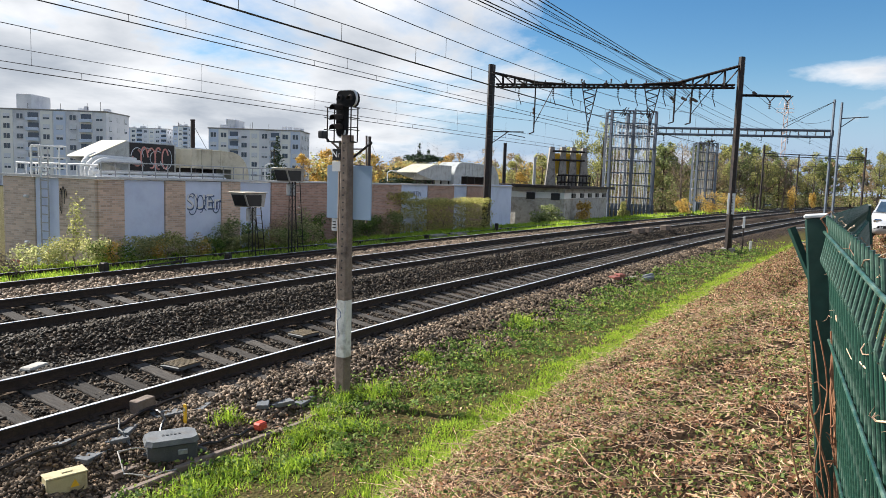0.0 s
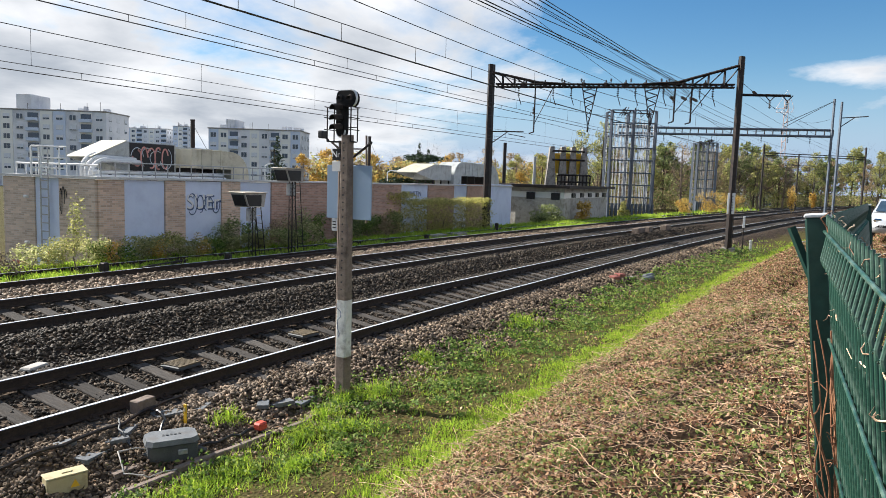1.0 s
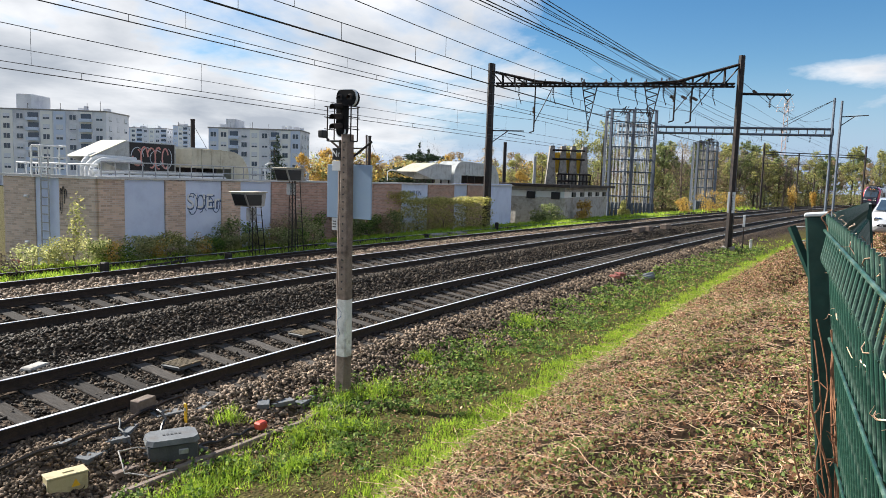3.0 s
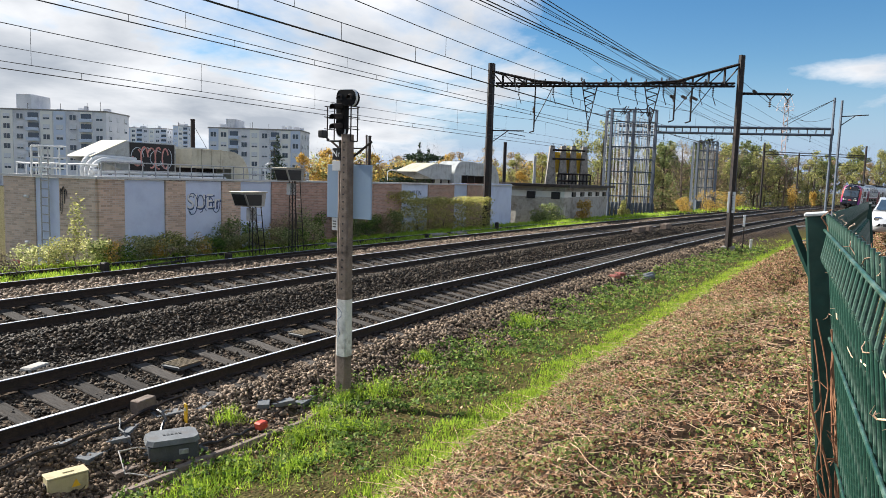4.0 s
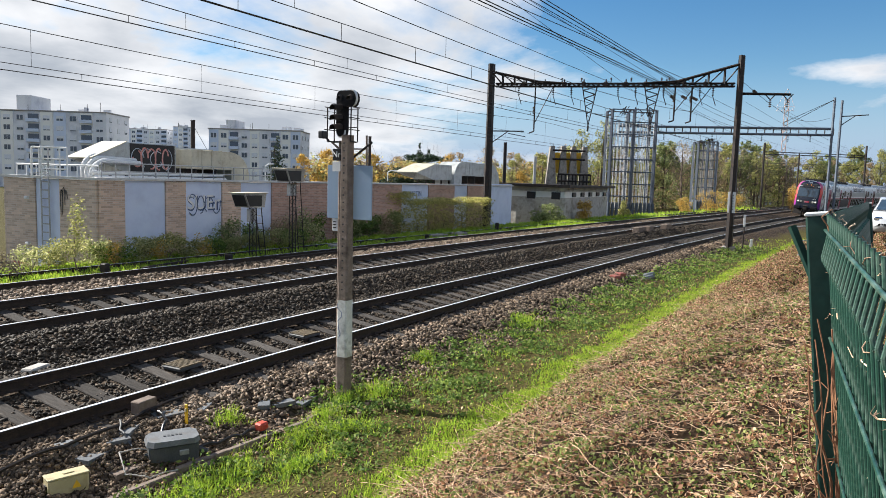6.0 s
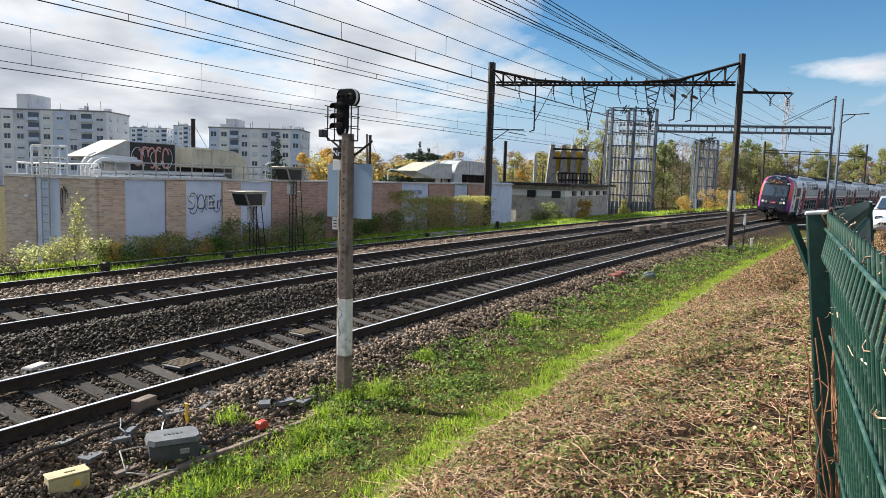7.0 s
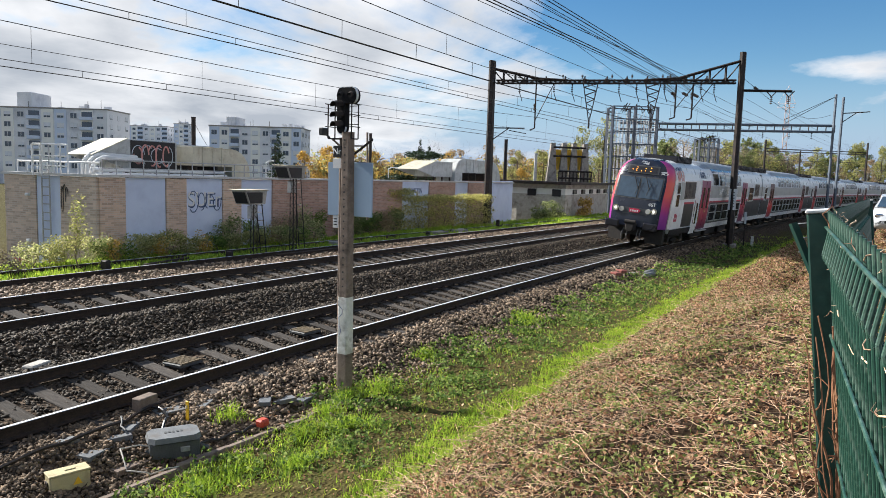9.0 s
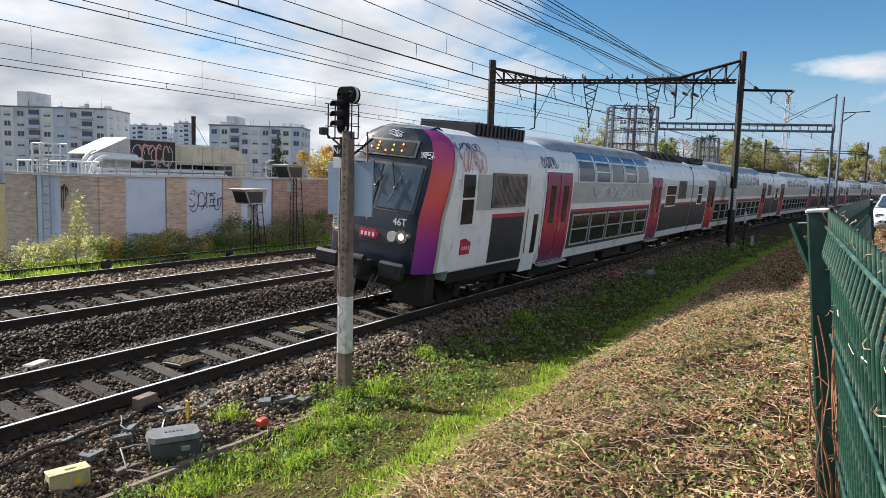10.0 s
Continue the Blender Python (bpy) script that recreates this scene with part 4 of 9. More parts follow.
def face_patch(bm, y0, y1, z0, z1, off, ny=6, nz=6, depth=0.03):
    """A plate on the cab's face between two widths and heights."""
    def p(y, z, o):
        x = rake(z) + 0.10 * (y / half_width(z)) ** 2
        return Vector((x - o, y, z))
    f = [[bm.verts.new(p(y0 + (y1 - y0) * i / ny, z0 + (z1 - z0) * k / nz, off)) for i in range(ny + 1)] for k in range(nz + 1)]
    for k in range(nz):
        for i in range(ny):
            bm.faces.new((f[k][i], f[k][i + 1], f[k + 1][i + 1], f[k + 1][i]))
    rim = [f[0][i] for i in range(ny + 1)] + [f[k][ny] for k in range(1, nz + 1)] + [f[nz][i] for i in range(ny - 1, -1, -1)] + [f[k][0] for k in range(nz - 1, 0, -1)]
    back = [bm.verts.new(v.co + Vector((depth, 0, 0))) for v in rim]
    for i in range(len(rim)):
        j = (i + 1) % len(rim)
        bm.faces.new((rim[i], rim[j], back[j], back[i]))


def lettering(text, size, material, parent, m, name="lettering", extrude=0.004):
    """Raised letters in the built-in font as a mesh."""
    cu = bpy.data.curves.new(name, "FONT")
    cu.body, cu.size, cu.extrude, cu.align_x, cu.align_y = text, size, extrude, "CENTER", "CENTER"
    tmp = bpy.data.objects.new(name, cu)
    scene.collection.objects.link(tmp)
    me = bpy.data.meshes.new_from_object(tmp.evaluated_get(bpy.context.evaluated_depsgraph_get()))
    bpy.data.objects.remove(tmp)
    me.materials.clear()
    me.materials.append(material)
    ob = new(name, me)
    ob.parent = parent
    ob.matrix_basis = m
    return ob


def build_cab_car():
    car = thing("train_driving_car", 0, 0, 0, "double-deck commuter train car with black cab face and red flanks", "train", "cars of the passing train")
    body_shell(1.35, 25.7, car)
    underframe(car, 4.6, 24.0)
    bogie(car, 3.6)
    bogie(car, 22.0)
    # nose
    bm = bmesh.new(); cab_skin(bm, -0.80, 0.80, 20)
    nose = part("cab_face", bm, MAT["t_navy"], car, "blue-black front mask of the driving cab", True)
    for s in (-1, 1):
        bm = bmesh.new(); cab_skin(bm, s * 0.80, s * 0.985, 8)
        part("corner_panel", bm, MAT["cab_red"], car, "red corner panel fading to violet", True)
        bm = bmesh.new()
        zs = cab_levels()
        rows = []
        for z in zs:
            p = cab_point(z, s * 0.985)
            rows.append((bm.verts.new(p), bm.verts.new((1.40, s * (half_width(z) + 0.002), z))))
        for a, b in zip(rows, rows[1:]):
            bm.faces.new((a[0], a[1], b[1], b[0]))
        part("cab_side", bm, MAT["t_white"], car, "white cab flank")
        bm = bmesh.new()
        rows = []
        for z in zs:
            p = cab_point(z, s * 0.985)
            rows.append((bm.verts.new(p + Vector((-0.02, s * 0.012, 0))), bm.verts.new(p + Vector((0.12, s * 0.012, 0)))))
        for a, b in zip(rows, rows[1:]):
            bm.faces.new((a[0], a[1], b[1], b[0]))
        part("edge_strip", bm, MAT["t_grey"], car, "grey strip along the cab edge")
    bm = bmesh.new()
    for i in range(14):
        t0, t1 = -0.985 + 1.97 * i / 14, -0.985 + 1.97 * (i + 1) / 14
        a, b = cab_point(4.34, t0), cab_point(4.34, t1)
        bm.faces.new([bm.verts.new(q) for q in (a, b, Vector((1.5, b.y * 0.8, 4.44)), Vector((1.5, a.y * 0.8, 4.44)))])
    part("cab_roof", bm, MAT["t_navy"], car, "blue-black cab roof")
    # windscreen in two panes with a frame and wipers
    bm = bmesh.new(); face_patch(bm, -1.12, 1.12, 2.42, 3.52, 0.012)
    frame_ = part("windscreen", bm, MAT["t_dark"], car, "two-pane windscreen in a black frame")
    for s in (-1, 1):
        bm = bmesh.new(); face_patch(bm, min(s * 0.05, s * 1.05), max(s * 0.05, s * 1.05), 2.48, 3.46, 0.026)
        part("pane", bm, MAT["t_screen"], frame_)
        bm = bmesh.new()
        yb = s * 0.28 - 0.1
        a = Vector((rake(3.5) - 0.06, yb + 0.15, 3.50))
        b = Vector((rake(2.95) - 0.10, yb - 0.12, 2.98))
        rod(bm, a, b, 0.022, 0.016, 6)
        rod(bm, (rake(3.3) - 0.07, yb - 0.22, 3.28), (rake(2.6) - 0.07, yb - 0.04, 2.62), 0.014, 0.014, 6)
        rod(bm, b, (rake(2.95) - 0.07, yb - 0.13, 2.95), 0.04, 0.04, 8)
        part("wiper", bm, MAT["black"], frame_)
    # destination display
    bm = bmesh.new(); face_patch(bm, -0.78, 0.78, 3.66, 4.06, 0.05, 6, 3, 0.08)
    disp = part("destination_display", bm, MAT["t_dark"], car, "destination display with amber dots")
    bm = bmesh.new(); face_patch(bm, -0.70, 0.70, 3.71, 4.01, 0.056, 6, 3, 0.01)
    part("display_glass", bm, MAT["t_black"], disp)
    for y, z in ((0.32, 3.88), (0.32, 3.80), (0.30, 3.96), (0.08, 3.78), (-0.12, 3.80), (-0.38, 3.80), (-0.38, 3.95), (0.52, 3.84), (-0.12, 3.92)):
        bm = bmesh.new()
        rod(bm, (rake(z) - 0.058, y, z), (rake(z) - 0.070, y, z), 0.020, 0.020, 8)
        part("led_dot", bm, MAT["led"], disp, "amber light dot")
    # lamps
    for s in (-1, 1):
        bm = bmesh.new()
        rod(bm, (0.14, s * 0.95, 1.89), (-0.02, s * 0.95, 1.89), 0.165, 0.155, 24)
        lamp = part("headlight", bm, MAT["t_chrome"], car, "round chromed headlamp")
        bm = bmesh.new()
        rod(bm, (0.0, s * 0.95, 1.89), (-0.03, s * 0.95, 1.89), 0.085, 0.08, 20)
        part("lens", bm, MAT["lamp_on"], lamp, "lit lamp lens")
        bm = bmesh.new()
        rod(bm, (0.14, s * 0.66, 1.86), (0.0, s * 0.66, 1.86), 0.13, 0.12, 20)
        part("tail_light", bm, MAT["t_grey"], car, "unlit grey marker lamp")
    bm = bmesh.new(); face_patch(bm, -0.62, 0.62, 1.66, 1.98, 0.015, 4, 3)
    plate = part("nose_plate", bm, MAT["t_dark"], car, "plate below the windscreen")
    bm = bmesh.new()
    prism(bm, [(-0.26, -0.09), (0.22, -0.09), (0.30, 0.02), (0.20, 0.11), (-0.26, 0.11)], lambda u, v: Vector((0.03, -u, 1.83 + v)), lambda u, v: Vector((0.0, -u, 1.83 + v)))
    part("emblem", bm, MAT["t_red"], car, "red badge shape")
    bm = bmesh.new()
    for k in range(4):
        box(bm, (-0.004, 0.18 - 0.11 * k, 1.83), (0.01, 0.06, 0.09), None)
    part("emblem_bars", bm, MAT["sill"], car, "pale bars on the badge")
    lettering("46T", 0.24, MAT["sill"], car, Matrix.Translation((rake(2.2) + 0.015, -0.80, 2.20)) @ Euler((radians(90), 0, radians(-90))).to_matrix().to_4x4())
    # skirt, buffers, coupler
    bm = bmesh.new()
    prism(bm, [(-1.36, 0.30), (-0.6, 0.30), (-0.55, 0.62), (0.55, 0.62), (0.6, 0.30), (1.36, 0.30), (1.38, 1.07), (-1.38, 1.07)], lambda u, v: Vector((0.35 + 0.3 * abs(u) ** 2 * 0.3, u, v)), lambda u, v: Vector((0.9, u, v)))
    part("front_skirt", bm, MAT["t_under"], car, "dark snow plough skirt")
    for s in (-1, 1):
        bm = bmesh.new()
        rod(bm, (0.35, s * 0.95, 1.15), (-0.24, s * 0.95, 1.15), 0.12, 0.12, 12)
        box(bm, (-0.28, s * 0.95, 1.15), (0.12, 0.72, 0.38), None, 0.06)
        part("buffer", bm, MAT["t_black"], car, "black rectangular buffer")
    bm = bmesh.new()
    box(bm, (-0.22, 0, 1.06), (0.50, 0.42, 0.36), None, 0.04)
    rod(bm, (-0.40, -0.26, 1.30), (-0.40, 0.26, 1.30), 0.10, 0.10, 12)
    rod(bm, (-0.48, 0, 0.98), (-0.44, 0, 0.98), 0.15, 0.15, 12)
    part("coupler", bm, MAT["t_under"], car, "automatic coupler head")
    for y, zb in ((0.36, 0.40), (-0.36, 0.38), (0.12, 0.46), (-0.5, 0.5)):
        bm = bmesh.new()
        pts = [(-0.15 - 0.25 * math.sin(k / 6 * 3.14), y * (1 + 0.15 * k / 6), 0.95 - (0.95 - zb) * math.sin(k / 6 * 1.6)) for k in range(7)]
        tube(bm, pts, 0.022, 6)
        part("air_hose", bm, MAT["dark_box"], car, "hanging brake hose")
    # sides
    car_sides(car, {"doors": ((6.5, 8.55), (17.9, 19.6)), "ends": (1.40, 25.7), "cab": True, "low": 5, "upper": ((9.0, 17.3, 5),), "end_windows": ((20.4, 22.3),), "vents": ((22.8, 24.3),)})
    for side in (-1, 1):
        panel_part("white_flank", MAT["t_white"], car, 1.40, 6.40, 1.06, 3.5, 0.006, side, 4, "white flank behind the cab")
        panel_part("sill_panel", MAT["t_under"], car, 1.36, 5.33, 0.74, 1.02, 0.020, side, 2, "sooty black sill below the cab flank")
        panel_part("dark_panel", MAT["t_dark"], car, 3.25, 5.2, 1.08, 2.28, 0.012, side, 2)
        panel_part("red_line", MAT["t_red"], car, 3.25, 5.2, 2.28, 2.38, 0.014, side)
        panel_part("grey_panel", MAT["t_grey"], car, 2.35, 3.15, 2.5, 3.4, 0.012, side, 2)
        framed_window(car, 1.55, 2.25, 2.12, 3.44, side, MAT["t_white"], 2)
        louvre(car, 3.1, 5.1, side)
        d = panel_part("cab_door", MAT["t_white"], car, 5.35, 6.25, 0.62, 3.42, 0.022, side, 5, "white cab door with a tall dark pane")
        panel_part("pane", MAT["t_glass"], d, 5.82, 6.12, 1.15, 2.3, 0.034, side, 2)
        bm = bmesh.new()
        for xx in (5.30, 6.30):
            rod(bm, (xx, side * 1.53, 1.2), (xx, side * 1.53, 2.5), 0.018, 0.018, 6)
        part("handrail", bm, MAT["t_chrome"], d)
        bm = bmesh.new()
        y = side * (half_width(1.6) + 0.02)
        prism(bm, [(1.75, 1.42), (2.2, 1.42), (2.26, 1.7), (2.0, 1.82), (1.75, 1.8)], lambda u, v: Vector((u, y - side * 0.02, v)), lambda u, v: Vector((u, y, v)))
        part("emblem", bm, MAT["t_red"], car, "red badge shape on the flank")
        bm = bmesh.new()
        for k in range(4):
            box(bm, (1.85 + 0.1 * k, y + side * 0.002, 1.58), (0.055, 0.008, 0.09))
        part("emblem_bars", bm, MAT["sill"], car)
    tag_strokes(car, 1.5, 3.42, 1.2, 0.55, MAT["spray_pink"], 3)
    tag_strokes(car, 1.4, 3.95, 1.1, 0.18, MAT["spray_blue"], 5)
    tag_strokes(car, 6.2, 3.65, 1.1, 0.35, MAT["spray_blue"], 11)
    tag_strokes(car, 10.6, 2.72, 5.5, 0.4, MAT["t_white"], 14, -1, 12, 0.014)
    # scribbles on the face
    bm = bmesh.new()
    rnd = random.Random(4)
    for y0, z0 in ((-1.05, 3.72), (1.0, 3.72), (0.0, 4.16)):
        for i in range(3):
            pts = []
            for k in range(6):
                y = y0 + rnd.uniform(-0.22, 0.22)
                z = z0 + rnd.uniform(-0.06, 0.12)
                pts.append((rake(z) + 0.10 * (y / half_width(z)) ** 2 - 0.014, y, z))
            tube(bm, pts, 0.006, 4)
    part("face_scribbles", bm, MAT["spray_white"], nose, "white scribbled spray lines")
    roof_parts(car, 1.4, 25.7, 8.3, 17.4, True)
    gangway(car, 25.7)
    return car


def gangway(car, x):
    bm = bmesh.new()
    for i in range(4):
        box(bm, (x + 0.03 + i * 0.05, 0, 2.55), (0.03, 2.5 - 0.1 * (i % 2), 3.3 - 0.1 * (i % 2)), None, 0.01)
    part("gangway_bellows", bm, MAT["black"], car, "black ribbed gangway bellows")


def build_trailer():
    car = thing("train_car", 0, 0, 0, "silver and grey double-deck train car with red doors", "train", "cars of the passing train")
    body_shell(0.0, 25.7, car)
    underframe(car, 1.0, 24.8)
    bogie(car, 3.4)
    bogie(car, 22.2)
    car_sides(car, {"doors": ((3.2, 5.0), (20.4, 22.2)), "ends": (0.0, 25.7), "low": 9, "upper": ((6.4, 19.0, 9),), "end_windows": ((1.0, 2.0),), "vents": ((23.2, 24.6),)}, True)
    roof_parts(car, 0.0, 25.7, 5.6, 19.8, False)
    gangway(car, 25.7)
    return car


CAR_LENGTH = 25.9
cab_car = build_cab_car()
trailers = [build_trailer()]
for i in range(5):
    trailers.append(copy_thing(trailers[0], Matrix.Identity(4)))


def car_pose(s):
    """A car whose front end lies s along the line: both bogies on the track, leaning with the cant."""
    xa, ya, _ = on_path(s + 3.5, GAUGE / 2)
    xb, yb, _ = on_path(s + 22.1, GAUGE / 2)
    h = math.atan2(yb - ya, xb - xa)
    m = Matrix.Translation((xa, ya, CANT1 / 2)) @ Euler((0, 0, h)).to_matrix().to_4x4() @ Euler((radians(4.6), 0, 0)).to_matrix().to_4x4()
    return m @ Matrix.Translation((-3.5, 0, 0))


def front_at(t):
    """How far along the line the train's nose is."""
    ts = (0, 2.5, 4.0, 4.5, 5.0, 5.7, 6.8, 7.5, 8.0, 8.5, 9.0, 9.5, 10.0)
    ss = (220.5, 169.0, 138.0, 127.6, 117.0, 102.3, 78.6, 64.6, 54.6, 44.3, 34.0, 23.55, 13.05)
    return float(np.interp(t, ts, ss))


def motions():
    for i, car in enumerate([cab_car] + trailers):
        rows = [(t, car_pose(front_at(t) + i * CAR_LENGTH)) for t in (0, 0.8, 1.6, 2.5, 3.2, 4.0, 4.5, 5.0, 5.7, 6.2, 6.8, 7.5, 8.0, 8.5, 9.0, 9.5, 10.0)]
        walk(car, rows)


# ---------------- signal ----------------
def build_signal():
    x, y = 9.52, 7.24
    t = thing("railway_signal", x, y, gz(x, y) - 0.1, "light signal on a brown concrete post with a white painted band", "railway signal")
    b = gz(x, y) - 0.1
    w = lambda z: z - b
    # post with a chamfered square section, narrowing upwards, and bolt holes
    def shaft(z0, z1, grow=0.0):
        bm = bmesh.new()
        rings = []
        for z in (z0, z1):
            h = 0.105 - 0.0045 * (z + 0.5) + grow
            c = 0.025
            o = [(-h + c, -h), (h - c, -h), (h, -h + c), (h, h - c), (h - c, h), (-h + c, h), (-h, h - c), (-h, -h + c)]
            rings.append([bm.verts.new((u, v, w(z))) for u, v in o])
        for i in range(8):
            j = (i + 1) % 8
            bm.faces.new((rings[0][i], rings[0][j], rings[1][j], rings[1][i]))
        bm.faces.new(rings[1])
        bm.faces.new(list(reversed(rings[0])))
        return bm
    part("post", shaft(b, 3.99), MAT["post_brown"], t, "weathered brown concrete post")
    part("painted_band", shaft(0.16, 1.16, 0.004), MAT["white_paint"], t, "flaking white painted band")
    rnd = random.Random(2)
    bm = bmesh.new()
    pts = [(-0.115, 0.03 + rnd.uniform(-0.05, 0.05), w(1.10 - 0.075 * k)) for k in range(9)]
    tube(bm, pts, 0.006, 4)
    part("scrawl", bm, MAT["spray_blue"], t, "thin dark scrawl on the paint")
    for k in range(21):
        z = 1.35 + k * 0.125
        bm = bmesh.new()
        rod(bm, (-0.102, 0.0, w(z)), (-0.094, 0.0, w(z)), 0.016, 0.016, 8)
        part("bolt_hole", bm, MAT["black"], t)
    # board
    bm = bmesh.new()
    box(bm, (0.15, 0.06, w(3.02)), (0.03, 0.95, 0.93), None, 0.004)
    part("board", bm, MAT["sign_blue"], t, "plain blue-grey square board")
    bm = bmesh.new()
    for z in (2.75, 3.3):
        box(bm, (0.19, 0.06, w(z)), (0.05, 0.7, 0.05))
    part("board_bracket", bm, MAT["galv"], t)
    # head: an L-shaped target with a white rim
    outline = []
    def arc(cy, cz, r, a0, a1, n=8):
        for i in range(n + 1):
            a = radians(a0 + (a1 - a0) * i / n)
            outline.append((cy + r * math.cos(a), cz + r * math.sin(a)))
    arc(0.075, 4.62, 0.115, 90, 180)
    arc(0.075, 4.08, 0.115, 180, 360)
    outline += [(0.19, 4.47)]
    arc(0.36, 4.60, 0.135, 270, 450)
    def head(scale, x0, x1):
        bm = bmesh.new()
        cy, cz = 0.20, 4.42
        o = [(cy + (u - cy) * scale, cz + (v - cz) * (1 + (scale - 1) * 0.6)) for u, v in outline]
        prism(bm, o, lambda u, v: Vector((x0, 0.20 - u * 0.74, w(v))), lambda u, v: Vector((x1, 0.20 - u * 0.74, w(v))))
        return bm
    part("target_rim", head(1.07, -0.015, 0.03), MAT["sill"], t, "thin white rim round the target")
    hd = part("signal_head", head(1.0, -0.03, 0.10), MAT["matt_black"], t, "black L-shaped signal target, unlit")
    for u, z in ((0.075, 4.62), (0.075, 4.45), (0.075, 4.28), (0.075, 4.12), (0.36, 4.62)):
        bm = bmesh.new()
        yy = 0.20 - u * 0.74
        n = 10
        big = z < 4.5
        r, l = (0.066, 0.22) if big else (0.05, 0.06)
        for i in range(n):
            a0, a1 = radians(-20 + 220 * i / n), radians(-20 + 220 * (i + 1) / n)
            q = [Vector((-0.03, yy + r * math.cos(a0), w(z + r * math.sin(a0)))), Vector((-0.03, yy + r * math.cos(a1), w(z + r * math.sin(a1)))),
                 Vector((-0.03 - l, yy + r * 0.9 * math.cos(a1), w(z - 0.03 + r * math.sin(a1)))), Vector((-0.03 - l, yy + r * 0.9 * math.cos(a0), w(z - 0.03 + r * math.sin(a0))))]
            bm.faces.new([bm.verts.new(p) for p in q])
        part("hood", bm, MAT["steel_dark"], hd, "black lamp hood")
        bm = bmesh.new()
        rod(bm, (-0.028, yy, w(z)), (-0.04, yy, w(z)), 0.06, 0.055, 16)
        part("lens", bm, MAT["t_glass"], hd)
    # service cage, ladder and small camera-like lamp
    bm = bmesh.new()
    zb = 3.88
    y0, y1, xa, xb = 0.40, -0.10, -0.05, 0.14
    box(bm, ((xa + xb) / 2, 0.15, w(zb)), (xb - xa, 0.5, 0.02))
    for yy in (y0, y1):
        for xx in (xa, xb):
            rod(bm, (xx, yy, w(zb)), (xx, yy, w(zb + 0.58)), 0.012, 0.012, 6)
        for dz in (0.2, 0.4, 0.58):
            rod(bm, (xa - 0.08, yy, w(zb + dz)), (xb + 0.05, yy, w(zb + dz)), 0.008, 0.008, 6)
    for dz in (0.25, 0.56):
        rod(bm, (xb, y0, w(zb + dz)), (xb, y1, w(zb + dz)), 0.008, 0.008, 6)
    rod(bm, (0.1, 0.05, w(3.62)), (0.15, 0.46, w(zb)), 0.02, 0.02, 6)
    rod(bm, (0.1, -0.05, w(3.62)), (0.15, -0.40, w(zb)), 0.02, 0.02, 6)
    part("service_cage", bm, MAT["steel_dark"], t, "dark steel service platform with rails")
    bm = bmesh.new()
    for dy in (-0.17, 0.17):
        rod(bm, (0.29, dy - 0.05, w(2.5)), (0.24, dy - 0.05, w(4.0)), 0.018, 0.018, 6)
    for k in range(5):
        z = 2.65 + 0.28 * k
        rod(bm, (0.40 - 0.036 * (z + 0.45), -0.22, w(z)), (0.40 - 0.036 * (z + 0.45), 0.12, w(z)), 0.012, 0.012, 6)
    part("ladder", bm, MAT["post_brown"], t, "rusty access ladder behind the post")
    bm = bmesh.new()
    box(bm, (-0.02, 0.52, w(4.0)), (0.16, 0.10, 0.13), None, 0.015)
    rod(bm, (0.03, 0.42, w(3.9)), (0.0, 0.50, w(3.96)), 0.015, 0.015, 6)
    part("repeater_lamp", bm, MAT["black"], t, "small black side lamp")
    bm = bmesh.new()
    box(bm, (0.0, 0.23, w(3.66)), (0.02, 0.17, 0.20), None, 0.004)
    pl = part("letter_plate", bm, MAT["black"], t, "black plate with white letters")
    lettering("Nr", 0.15, MAT["sill"], pl, Matrix.Translation((-0.014, 0.23, w(3.66))) @ Euler((radians(90), 0, radians(-90))).to_matrix().to_4x4())
    bm = bmesh.new()
    box(bm, (0.0, 0.23, w(3.46)), (0.02, 0.17, 0.17), None, 0.004)
    part("white_plate", bm, MAT["sill"], t, "small white plate with a worn mark")
    bm = bmesh.new()
    box(bm, (0.16, 0.37, w(2.44)), (0.02, 0.12, 0.22), None, 0.004)
    part("lower_plate", bm, MAT["sill"], t, "small white plate below the board")
    bm = bmesh.new()
    for k, dz in enumerate((0.05, 0.0, -0.05)):
        box(bm, (0.147, 0.37, w(2.44 + dz)), (0.006, 0.07, 0.018))
    part("plate_bars", bm, MAT["black"], t)
    bm = bmesh.new()
    rod(bm, (0.06, 0.19, w(-0.5)), (0.06, 0.19, w(3.9)), 0.035, 0.035, 8)
    part("cable_duct", bm, MAT["post_brown"], t, "rusty cable duct beside the post")


build_signal()


